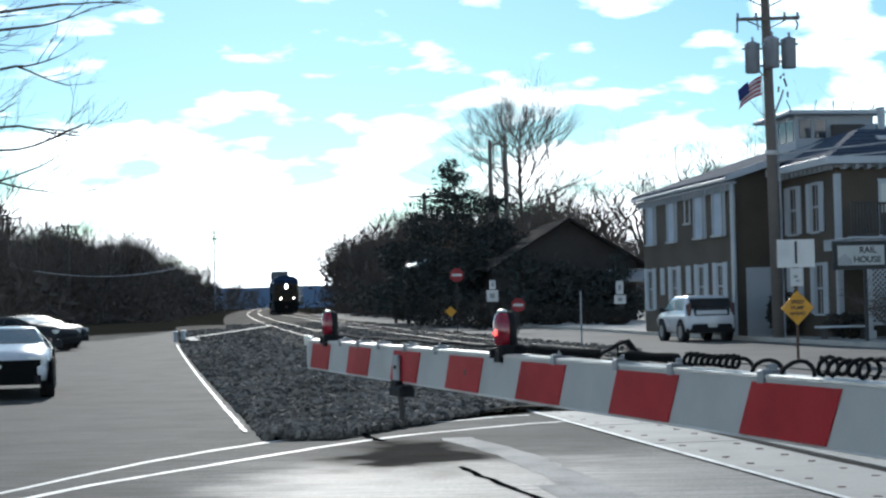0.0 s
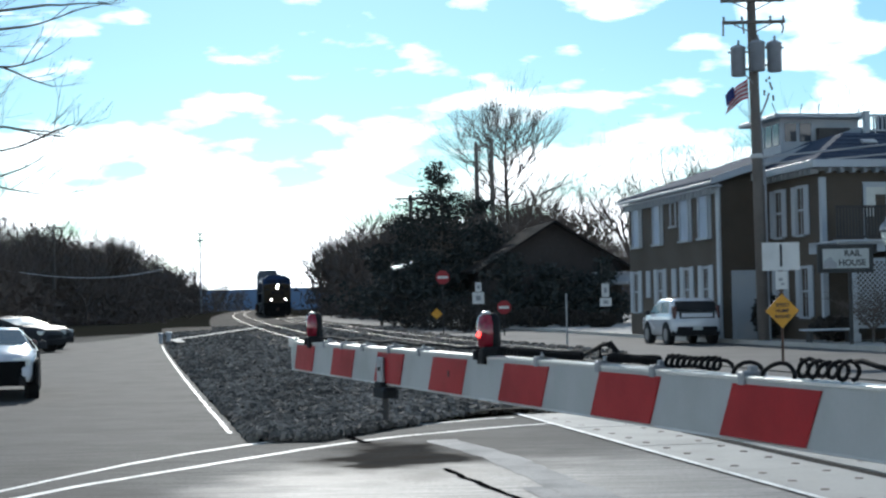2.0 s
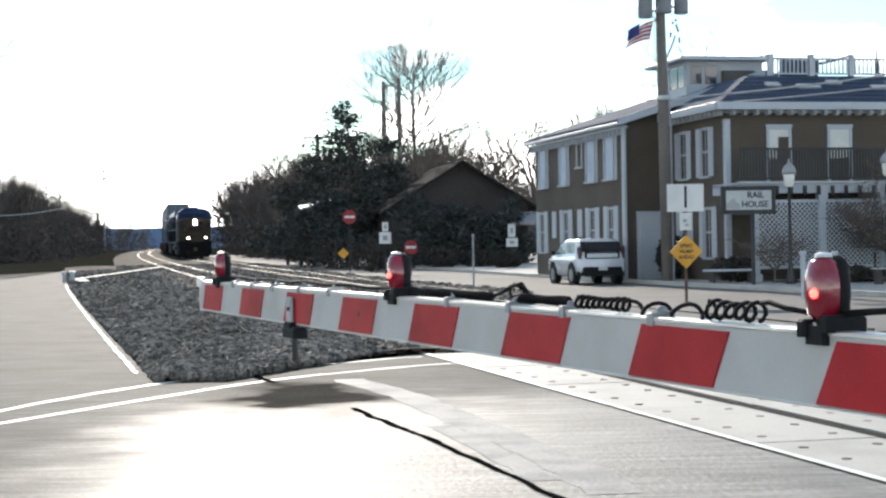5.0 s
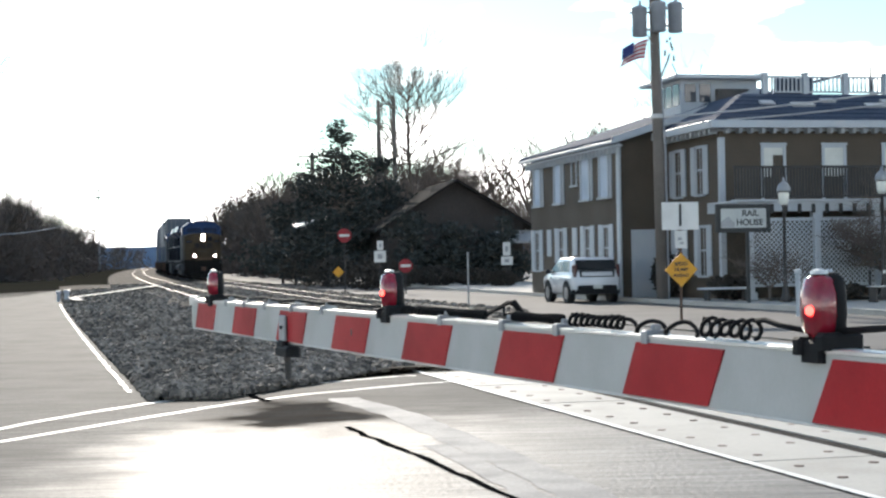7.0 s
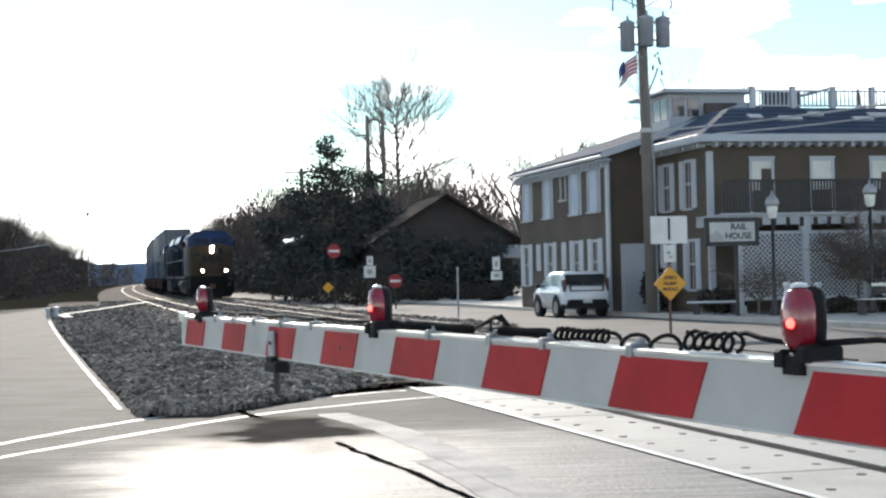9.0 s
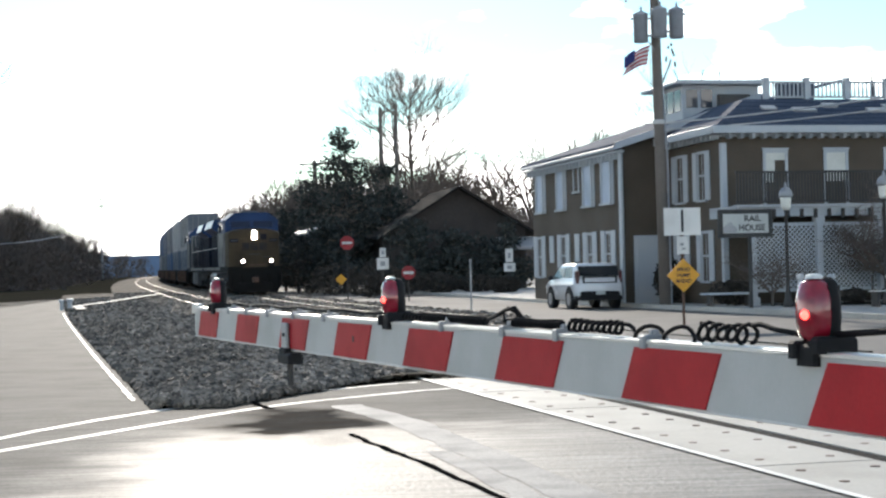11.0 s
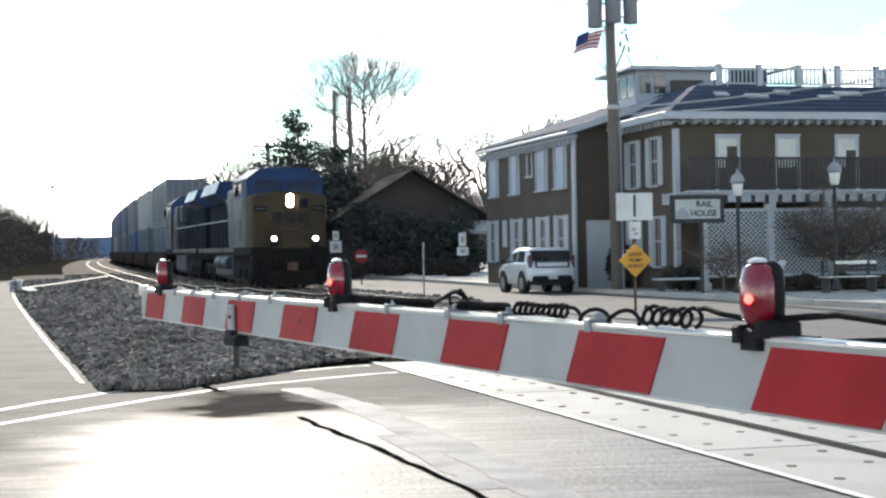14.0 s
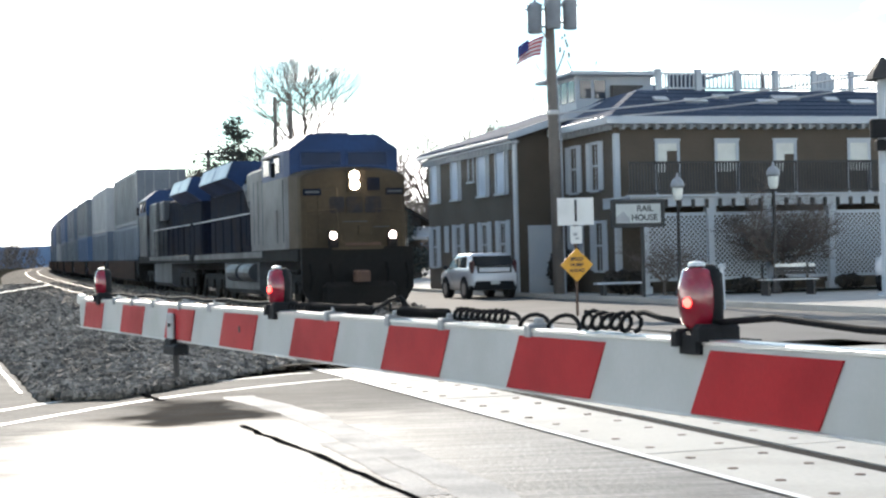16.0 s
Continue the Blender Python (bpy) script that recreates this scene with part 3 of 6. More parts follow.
edge_band = tagged(part("panel_edge", Mesh().strip(line(-6.56, [-30, -10, 0, 8, 16, 22.6], 0.014), line(-6.50, [-30, -10, 0, 8, 16, 22.6], 0.016)), "paint"), "pale worn edge strip of the crossing panels", "road marking", kind="structure")

# the crossing's paved far side, skewed to the tracks
apron = [tuple(on(l, 22.35))[:2] for l in (1.9, -0.9, -3.0, -5.0)] + [(1.86, 21.9), (2.35, 28.0), (3.0, 35.6), (3.86, 46.0), (4.9, 46.5)] + [tuple(on(1.9, y))[:2] for y in (40, 34, 28)]
sheet("road", apron, 0.105, "street", "pale paved part of the crossing between the tracks")

# painted lines, sealed cracks and patches


def ribbon(name, pts, width, z, material, label, category="road marking", ragged=0.0, seed=1, taper=False):
    r = random.Random(seed)
    pts = [Vector((*p, 0)) for p in pts]
    fine = []
    for a, b in zip(pts, pts[1:]):
        k = max(1, int((b - a).length / 0.25))
        fine += [a.lerp(b, i / k) for i in range(k)]
    fine.append(pts[-1])
    L, R = [], []
    for i, p in enumerate(fine):
        d = (fine[min(i + 1, len(fine) - 1)] - fine[max(i - 1, 0)]).normalized()
        s = Vector((d.y, -d.x, 0))
        w = width / 2 * (math.sin(math.pi * (i + 0.5) / len(fine)) ** 0.6 if taper else 1.0)
        j = Vector((r.uniform(-1, 1), r.uniform(-1, 1), 0)) * ragged
        L.append(tuple(p - s * (w + r.uniform(-1, 1) * ragged) + j + Vector((0, 0, z + rise(p.y)))))
        R.append(tuple(p + s * (w + r.uniform(-1, 1) * ragged) + j + Vector((0, 0, z + rise(p.y)))))
    return tagged(part(name, Mesh().strip(L, R), material), label, category, kind="structure")


def arc(pts, n=24):
    """A smooth line through a few points (Catmull-Rom)."""
    P = [Vector((*p, 0)) for p in pts]
    P = [P[0] * 2 - P[1]] + P + [P[-1] * 2 - P[-2]]
    out = []
    for i in range(1, len(P) - 2):
        for k in range(n):
            t = k / n
            out.append(tuple(0.5 * ((2 * P[i]) + (P[i + 1] - P[i - 1]) * t + (2 * P[i - 1] - 5 * P[i] + 4 * P[i + 1] - P[i + 2]) * t * t + (3 * P[i] - P[i - 1] - 3 * P[i + 1] + P[i + 2]) * t ** 3))[:2])
    out.append(tuple(P[-2])[:2])
    return out


ribbon("edge_line", arc([(-4.6, 10.4), (-3.98, 12.81), (-3.21, 15.56), (-1.84, 18.27), (-0.3, 20.05), (0.29, 20.47)], 6), 0.09, 0.004, "paint", "thin white painted edge line curving across the apron", ragged=0.012)
ribbon("edge_line", arc([(-4.3, 9.6), (-3.64, 12.5), (-2.91, 14.25), (-1.4, 17.2), (0.0, 18.75), (0.73, 19.31)], 6), 0.09, 0.004, "paint", "second thin white edge line beside the first", ragged=0.012, seed=2)
ribbon("street_line", [(street_edge(y) - 0.12, y) for y in (18.5, 21, 25, 30, 36, 43, 50, 58, 66)], 0.05, 0.012, "paint", "faded white line along the street's gravel edge", ragged=0.008, seed=3)
ribbon("sealed_crack", [(-0.42, 14.15), (-0.25, 13.4), (-0.07, 12.71), (0.2, 11.7), (0.51, 10.38), (0.71, 9.5), (0.9, 8.6), (1.05, 7.6)], 0.06, 0.004, "tar", "black sealed crack in the asphalt", "crack", ragged=0.012, seed=4)
ribbon("sealed_crack", [(-1.71, 18.24), (-1.5, 17.5), (-1.31, 16.97)], 0.09, 0.008, "tar", "short black sealed crack across the edge lines", "crack", ragged=0.01, seed=5)
ribbon("pale_patch", [(-0.56, 17.2), (0.05, 15.2), (0.62, 12.4), (1.0, 10.4), (1.2, 9.0)], 0.34, 0.003, "patch", "pale scraped band on the asphalt", "road patch", ragged=0.02, seed=6)
ribbon("pale_patch", [(0.30, 12.6), (0.62, 11.0), (0.82, 9.6)], 0.20, 0.0035, "patch", "second pale scraped band on the asphalt", "road patch", ragged=0.02, seed=16)

# ---- crossing gate ----
GATE_FAR, GATE_NEAR = Vector((-1.026, 8.471, 1.238)), Vector((0.945, 2.709, 1.224))


def crossing_gate():
    """Local x runs from the arm's tip to its mast, z up across the face; y points away from the viewer."""
    ax = (GATE_NEAR - GATE_FAR).normalized()
    side = Vector((0, 0, 1)).cross(ax).normalized()
    up = ax.cross(side)
    m = Matrix((ax, side, up)).transposed().to_4x4()
    gate = thing("crossing_gate", Matrix.Translation(GATE_FAR) @ m, "lowered railway crossing gate with red and white stripes", "crossing gate")
    end = 9.6
    h = 0.148
    arm = Mesh().box(-0.16, 0.0, -h, end, 0.045, 0.0, b=0.008)
    part("arm", arm, "arm_white", gate, "white reflective arm of aluminium")
    part("top_rail", Mesh().box(-0.16, -0.003, -0.006, end, 0.048, 0.003, b=0.002), "alu", gate)
    part("bottom_rail", Mesh().box(-0.16, -0.002, -h - 0.004, end, 0.048, -h + 0.002, b=0.002), "alu", gate)
    s, w = 0.075, 0.406
    for k in range(12):
        x0 = 2 * k * w
        z0, z1 = -h + 0.004, -0.016
        st = Mesh().add([(x0, -0.004, z1), (x0 + w, -0.004, z1), (x0 + w - s, -0.004, z0), (x0 - s, -0.004, z0), (x0, 0.002, z1), (x0 + w, 0.002, z1), (x0 + w - s, 0.002, z0), (x0 - s, 0.002, z0)],
                        [(3, 2, 1, 0), (4, 5, 6, 7), (0, 1, 5, 4), (1, 2, 6, 5), (2, 3, 7, 6), (3, 0, 4, 7)])
        part("red_stripe", st, "arm_red", gate)
    # lamps on the arm
    for x, lit in ((0.30, 0), (3.02, 1), (5.62, 1)):
        lamp = part("gate_lamp", Mesh().box(x - 0.035, -0.014, -0.026, x + 0.035, 0.056, 0.018, b=0.006).box(x - 0.05, -0.024, -0.012, x - 0.02, 0.07, 0.024, b=0.006).box(x + 0.02, -0.02, 0.0, x + 0.06, 0.075, 0.034, b=0.008), "black", gate, "black lamp bracket clamped to the arm")
        body = Mesh().lathe([(0.030, 0.020), (0.046, 0.034), (0.052, 0.070), (0.051, 0.105), (0.040, 0.140), (0.020, 0.150)], 20, pose(x, 0.036, 0) @ Matrix.Diagonal((0.86, 0.46, 1.0, 1)))
        part("housing", body, "black", lamp, "black lamp housing", True)
        lens = Mesh().lathe([(0.026, 0.022), (0.046, 0.036), (0.0525, 0.072), (0.0515, 0.106), (0.040, 0.138), (0.018, 0.147)], 24, pose(x - 0.004, 0.014, 0) @ Matrix.Diagonal((0.86, 0.66, 1.0, 1)))
        part("lens", lens, "lens", lamp, "bulging red lamp lens", True)
        part("backplate", Mesh().box(x + 0.004, 0.012, 0.026, x + 0.034, 0.058, 0.142, b=0.012), "black", lamp)
        if lit:
            for dz, r0 in ((0.076, 0.010),):
                part("led", Mesh().lathe([(0.0, 0.007), (r0 * 0.7, 0.005), (r0, 0.0)], 14, Matrix.Translation((x + 0.012, -0.0185, dz)) @ Euler((radians(90), 0, radians(35))).to_matrix().to_4x4()), "lens_lit", lamp, "bright red lit lamp")
        part("cap", Mesh().lathe([(0.018, 0.147), (0.016, 0.154), (0.006, 0.157)], 12, pose(x, 0.012, 0)), "alu", lamp)
    # cable clips and cable
    for x in (0.62, 0.98, 1.36, 1.80, 2.24, 3.55, 4.05, 4.42, 4.92, 6.28, 7.4):
        part("cable_clip", Mesh().box(x - 0.014, -0.010, -0.018, x + 0.014, 0.058, 0.014, b=0.004).box(x - 0.009, 0.014, 0.012, x + 0.009, 0.036, 0.026, b=0.003), "grey_steel", gate)

    def lead(name, pts, r, material="cable"):
        part(name, Mesh().tube(pts, r, 7), material, gate, smooth=True)

    q = random.Random(8)
    lead("cable", [(0.36, 0.03, 0.03)] + [(0.5 + 0.12 * k, 0.03 + q.uniform(-0.006, 0.006), 0.026 + 0.004 * math.sin(k * 1.3)) for k in range(21)] + [(2.96, 0.03, 0.03)], 0.0065)
    lead("cable", [(5.66, 0.03, 0.036), (5.85, 0.03, 0.050), (6.1, 0.03, 0.036), (6.3, 0.03, 0.034), (6.8, 0.03, 0.034), (7.6, 0.03, 0.03), (9.3, 0.03, 0.03)], 0.007)
    # coiled cable between the lamps
    for x0, x1, n, r, lift in ((3.10, 3.34, 7, 0.009, 0.010), (3.34, 3.86, 26, 0.009, 0.010), (4.06, 4.40, 17, 0.0095, 0.011), (4.44, 4.75, 9, 0.0135, 0.013), (4.75, 5.13, 2.6, 0.015, 0.008), (5.13, 5.36, 5.5, 0.0185, 0.016)):
        pts = []
        steps = int(n * 10)
        for k in range(steps + 1):
            u = k / steps
            a = 2 * math.pi * n * u
            pts.append((x0 + (x1 - x0) * u + 0.006 * math.cos(a), 0.028 + r * math.sin(a), 0.012 + lift + r * math.cos(a) * (1 + 0.15 * math.sin(u * 9))))
        lead("coiled_cable", pts, 0.0052)
    lead("coiled_cable", [(3.86, 0.03, 0.025), (3.98, 0.02, 0.045), (4.02, 0.03, 0.062), (4.06, 0.04, 0.05), (4.04, 0.05, 0.03), (3.99, 0.03, 0.025), (4.01, 0.02, 0.055), (4.07, 0.03, 0.065), (4.1, 0.04, 0.035)], 0.006)
    lead("cable", [(5.36, 0.03, 0.048), (5.39, 0.03, 0.050), (5.45, 0.03, 0.040), (5.58, 0.03, 0.030)], 0.006)
    hang = part("hanging_bracket", Mesh().box(1.66, -0.022, -0.145, 1.745, -0.005, -0.035, b=0.006), "grey_steel", gate, "grey plate bolted over the stripe")
    part("clamp", Mesh().box(1.64, -0.035, -0.205, 1.83, 0.03, -0.160, b=0.012).box(1.65, -0.03, -0.165, 1.75, 0.0, -0.140, b=0.006), "black", hang)
    part("rod", Mesh().tube([(1.72, 0.0, -0.20), (1.72, 0.002, -0.30)], 0.014, 8), "dark", hang)
    part("bolt", Mesh().lathe([(0.008, 0), (0.008, 0.008)], 8, Matrix.Translation((1.715, -0.022, -0.085)) @ Euler((radians(90), 0, 0)).to_matrix().to_4x4()), "ink", hang)
    part("end_cap", Mesh().box(-0.19, 0.004, -h + 0.01, -0.16, 0.04, -0.004, b=0.006), "alu", gate)
    part("tip_plate", Mesh().box(-0.24, 0.0, -0.03, -0.10, 0.03, 0.018, b=0.004), "alu", gate)
    # the mast that carries the arm, beside the road
    part("pivot", Mesh().box(9.35, -0.12, -0.28, 10.05, 0.16, 0.14, b=0.03), "alu", gate)
    base = -1.19
    part("mast", Mesh().lathe([(0.20, base), (0.20, base + 0.03), (0.06, base + 0.05), (0.06, 0.6)], 12, pose(9.85, 0.28, 0)), "alu", gate)
    part("bolt_mark", Mesh().box(2.62, -0.006, -0.085, 2.635, 0.0, -0.062), "ink", gate)
    return gate


crossing_gate()

# ---- train ----
def lamp_disc(r, y, x, z):
    return Mesh().lathe([(0.001, 0.03), (r * 0.6, 0.025), (r, 0.0), (r, -0.05)], 16, Matrix.Translation((x, y, z)) @ Euler((math.radians(90), 0, 0)).to_matrix().to_4x4())


def bogie(parent, y, axles, gap, r, dark="loco_black"):
    t = part("truck", Mesh().box(-1.22, y - gap * (axles - 1) / 2 - 0.55, 0.42, -1.02, y + gap * (axles - 1) / 2 + 0.55, 0.92, b=0.05).box(1.02, y - gap * (axles - 1) / 2 - 0.55, 0.42, 1.22, y + gap * (axles - 1) / 2 + 0.55, 0.92, b=0.05).box(-1.0, y - 0.3, 0.5, 1.0, y + 0.3, 1.0), dark, parent)
    for k in range(axles):
        yy = y + (k - (axles - 1) / 2) * gap
        for sx in (-1, 1):
            w = Mesh().lathe([(r, 0.0), (r, 0.12), (r * 0.8, 0.13), (0.12, 0.13)], 18, Matrix.Translation((sx * 0.72, yy, r)) @ Euler((0, math.radians(90 * sx), 0)).to_matrix().to_4x4())
            part("wheel", w, dark, t)
        for sx in (-1, 1):
            part("axle_box", Mesh().box(sx * 1.25 - 0.05, yy - 0.17, 0.40, sx * 1.25 + 0.05, yy + 0.17, 0.74, b=0.03), dark, t)
    return t


def locomotive(name_label, lead, wing):
    """Nose at y = 0, looking along -y; rails at z = 0."""
    e = thing("locomotive", pose(0, 0, 0), name_label, "locomotive", "cars of the train")
    L = 19.8
    part("underframe", Mesh().box(-1.50, 0.15, 1.30, 1.50, L, 1.62, b=0.04), "loco_black", e)
    part("sill_stripe", Mesh().box(-1.53, 5.2, 1.42, -1.505, L - 0.6, 1.60).box(1.505, 5.2, 1.42, 1.53, L - 0.6, 1.60), "loco_grey", e, "pale stripe along the sill")
    part("fuel_tank", Mesh().prism([(-1.42, 0.45), (-1.25, 0.30), (1.25, 0.30), (1.42, 0.45), (1.42, 1.28), (-1.42, 1.28)], 6.4, pose(0, 6.3, 0)), "loco_grey", e, "dusty grey fuel tank")
    part("air_tank", Mesh().tube([(-1.42, 6.7, 0.98), (-1.42, 8.7, 0.98)], 0.27, 14).tube([(-1.42, 9.1, 0.98), (-1.42, 11.0, 0.98)], 0.27, 14), "loco_grey", e)
    bogie(e, 3.5, 3, 1.75, 0.53)
    bogie(e, L - 3.4, 3, 1.75, 0.53)
    # pilot with plough, steps and coupler
    part("pilot", Mesh().prism([(-1.5, 0.55), (-1.25, 0.14), (1.25, 0.14), (1.5, 0.55), (1.5, 1.62), (-1.5, 1.62)], 0.20, pose(0, -0.35, 0)).box(-1.0, -0.62, 0.16, 1.0, -0.34, 0.72, b=0.12), "loco_black", e, "black pilot and snow plough")
    part("coupler", Mesh().box(-0.16, -1.05, 0.72, 0.16, -0.3, 1.02, b=0.05), "rust", e)
    for sx in (-1, 1):
        st = Mesh()
        for k in range(4):
            st.box(sx * 1.25 - 0.24, 0.1 + 0.08 * k, 0.38 + 0.3 * k, sx * 1.25 + 0.24, 0.42 + 0.08 * k, 0.42 + 0.3 * k)
        part("steps", st, "loco_black", e)
        rail_pts = [(sx * 1.35, -0.3, 1.6), (sx * 1.35, -0.3, 2.55), (sx * 0.55, -0.3, 2.62), (sx * 0.35, -0.3, 1.62)]
        part("handrail", Mesh().tube(rail_pts, 0.02, 6), "loco_yellow", e)
    # nose, in ochre, with an arched top and rounded corners
    arch = [(1.46 * math.sin(radians(90 * k / 6)), 3.50 + 0.26 * math.cos(radians(90 * k / 6))) for k in range(-6, 7)]
    ring = [(-1.46, 1.62)] + arch + [(1.46, 1.62)]
    nv = [(x * kx, y, z - dz * (z > 2)) for y, kx, dz in ((0.0, 0.90, 0.10), (0.06, 0.97, 0.03), (0.22, 1.0, 0.0), (1.02, 1.06, -0.04)) for x, z in ring]
    nr = len(ring)
    nose = Mesh().add(nv, [tuple(range(nr))] + [(j * nr + (k + 1) % nr, j * nr + k, (j + 1) * nr + k, (j + 1) * nr + (k + 1) % nr) for j in range(3) for k in range(nr)])
    part("nose", nose, "loco_yellow", e, "grimy ochre nose")
    part("nose_door", Mesh().box(-0.98, -0.025, 1.75, -0.42, 0.02, 3.2, b=0.02), "loco_yellow", e)
    for z in (2.0, 2.55, 3.05):
        part("hinge", Mesh().box(-1.02, -0.035, z, -0.93, 0.0, z + 0.09, b=0.01), "loco_yellow", e)
    # plain dark shapes where the railway's mark is
    for x0, x1 in ((-0.66, -0.26), (-0.20, 0.24), (0.30, 0.74)):
        part("nose_mark", Mesh().prism([(x0, 2.56), (x0 + 0.04, 2.53), (x1 - 0.04, 2.53), (x1, 2.57), (x1, 2.92), (x1 - 0.04, 2.96), (x0 + 0.04, 2.96), (x0, 2.92)], 0.03, pose(0, -0.03, 0)), "loco_grime", e, "dark painted mark on the nose")
    for sx in (-1, 1):
        nb = part("number_board", Mesh().box(sx * 1.12 - 0.24, -0.05, 3.00, sx * 1.12 + 0.24, 0.12, 3.18, b=0.02), "loco_dark", e)
        part("number_bar", Mesh().box(sx * 1.12 - 0.19, -0.06, 3.06, sx * 1.12 + 0.19, -0.045, 3.12), "loco_grey", nb)
    part("headlight_box", Mesh().box(-0.19, -0.06, 3.10, 0.19, 0.3, 3.68, b=0.05), "loco_yellow", e)
    part("headlight", lamp_disc(0.125, -0.08, 0.02, 3.27), "headlight" if lead else "black", e, "bright round headlight", True)
    part("headlight", lamp_disc(0.125, -0.08, 0.02, 3.51), "headlight" if lead else "black", e, "bright round headlight", True)
    part("grab_iron", Mesh().tube([(-0.3, -0.08, 2.3), (0.35, -0.08, 2.3)], 0.016, 6).tube([(0.5, -0.08, 2.15), (0.95, -0.08, 2.15)], 0.016, 6), "loco_grey", e)
    part("brake_wheel_box", Mesh().box(0.1, -0.05, 1.95, 0.45, 0.01, 2.2, b=0.02), "loco_yellow", e)
    part("plate_edge", Mesh().box(-0.35, -0.40, 1.665, 0.62, -0.36, 1.73, b=0.01), "rust", e, "worn orange step edge")
    for x in (-1.3, -0.75, 0.75, 1.3):
        part("hose", Mesh().tube([(x, -0.36, 1.2), (x + 0.03, -0.5, 0.9), (x - 0.02, -0.48, 0.5)], 0.035, 6), "rubber", e)
    for x in (-0.66, 0.94):
        box = part("ditch_light_box", Mesh().box(x - 0.13, -0.40, 1.62, x + 0.13, -0.28, 2.06, b=0.02), "loco_black", e)
        part("ditch_light", lamp_disc(0.09, -0.42, x, 1.93), "ditch" if lead else "black", box, "lit ditch light", True)
    part("walkway_plate", Mesh().box(-0.7, -0.36, 1.56, 0.7, 0.0, 1.66, b=0.01), "loco_yellow", e)
    part("class_hatch", Mesh().box(0.38, -0.04, 3.12, 0.72, 0.05, 3.46, b=0.02), "loco_dark", e)
    # cab: full width, blue above
    cabp = [(-1.57, 1.45), (-1.57, 4.7), (1.57, 4.7), (1.57, 1.45), (1.50, 1.0), (-1.50, 1.0)]
    part("cab_side", Mesh().slab(cabp, 1.62, 3.56), "loco_grey", e, "dusty grey lower cab")
    part("cab", Mesh().slab(cabp, 3.56, 4.28), "loco_blue", e, "blue upper cab")
    top = Mesh().add([(-1.50, 1.0, 4.28), (1.50, 1.0, 4.28), (1.57, 1.45, 4.28), (1.57, 4.7, 4.28), (-1.57, 4.7, 4.28), (-1.57, 1.45, 4.28), (-0.95, 1.08, 4.70), (0.95, 1.08, 4.70), (1.0, 4.7, 4.74), (-1.0, 4.7, 4.74)],
                     [(0, 1, 7, 6), (1, 2, 3, 8, 7), (4, 5, 0, 6, 9), (6, 7, 8, 9), (3, 4, 9, 8)])
    part("cab_roof", top, "loco_blue", e)
    for x0, x1 in ((-1.18, -0.10), (0.10, 1.18)):
        w = part("windscreen", Mesh().box(x0, 0.97, 3.86, x1, 1.02, 4.20, b=0.01), "cab_glass", e, "dark windscreen")
        part("window_frame", Mesh().box(x0 - 0.04, 0.96, 3.82, x1 + 0.04, 0.998, 3.86).box(x0 - 0.04, 0.96, 4.20, x1 + 0.04, 0.998, 4.24).box(x0 - 0.04, 0.96, 3.86, x0, 0.998, 4.20).box(x1, 0.96, 3.86, x1 + 0.04, 0.998, 4.20), "loco_blue", w)
    for sx in (-1, 1):
        part("side_window", Mesh().box(sx * 1.565 - 0.02, 2.0, 3.72, sx * 1.565 + 0.02, 2.75, 4.2, b=0.01).box(sx * 1.565 - 0.02, 3.5, 3.72, sx * 1.565 + 0.02, 4.4, 4.2, b=0.01), "car_glass", e)
        part("window_shade", Mesh().box(sx * 1.6 - 0.1, 2.3, 4.17, sx * 1.6 + 0.1, 4.1, 4.21), "loco_grey", e)
        part("door_panel", Mesh().box(sx * 1.575 - 0.015, 1.6, 1.8, sx * 1.575 + 0.015, 2.2, 3.5, b=0.01).box(sx * 1.575 - 0.015, 2.5, 1.8, sx * 1.575 + 0.015, 4.5, 2.7, b=0.01), "loco_grey", e)
        part("mirror", Mesh().box(sx * 1.72 - 0.06, 2.2, 3.6, sx * 1.72 + 0.06, 2.24, 4.0), "black", e)
        part("walkway_rail", Mesh().tube([(sx * 1.5, 7.2, 2.78), (sx * 1.5, L - 0.4, 2.78)], 0.026, 6), "box_pale", e)
        for k in range(8):
            part("stanchion", Mesh().tube([(sx * 1.5, 7.3 + k * 1.72, 1.62), (sx * 1.5, 7.3 + k * 1.72, 2.78)], 0.016, 5), "loco_dark", e)
    part("air_conditioner", Mesh().box(-0.5, 2.4, 4.70, 0.5, 3.7, 4.86, b=0.08), "loco_grey", e)
    # hood behind the cab
    part("equipment_hood", Mesh().box(-1.42, 4.6, 1.62, 1.42, 7.6, 4.05, b=0.06), "loco_grey", e, "grey equipment cabinet behind the cab")
    for k in range(4):
        for sx in (-1, 1):
            part("cabinet_door", Mesh().box(sx * 1.43 - 0.02, 4.75 + k * 0.7, 1.8, sx * 1.43 + 0.02, 5.38 + k * 0.7, 3.7, b=0.01), "loco_grey", e)
    part("engine_hood", Mesh().box(-0.98, 7.6, 1.62, 0.98, L - 1.2, 4.05, b=0.08), "loco_dark", e, "dark blue engine hood")
    for k in range(11):
        for sx in (-1, 1):
            part("hood_door", Mesh().box(sx * 0.99 - 0.02, 7.9 + k * 0.96, 1.8, sx * 0.99 + 0.02, 8.75 + k * 0.96, 3.6, b=0.01), "loco_dark", e)
    part("intake_box", Mesh().box(-1.30, 7.6, 3.2, 1.30, 8.9, 4.08, b=0.08), "loco_grey", e)
    part("blower_duct", Mesh().tube([(-1.12, 9.0, 3.0), (-1.2, 9.3, 3.5), (-1.15, 9.9, 3.72), (-1.05, 10.4, 3.72)], 0.10, 8), "loco_grey", e)
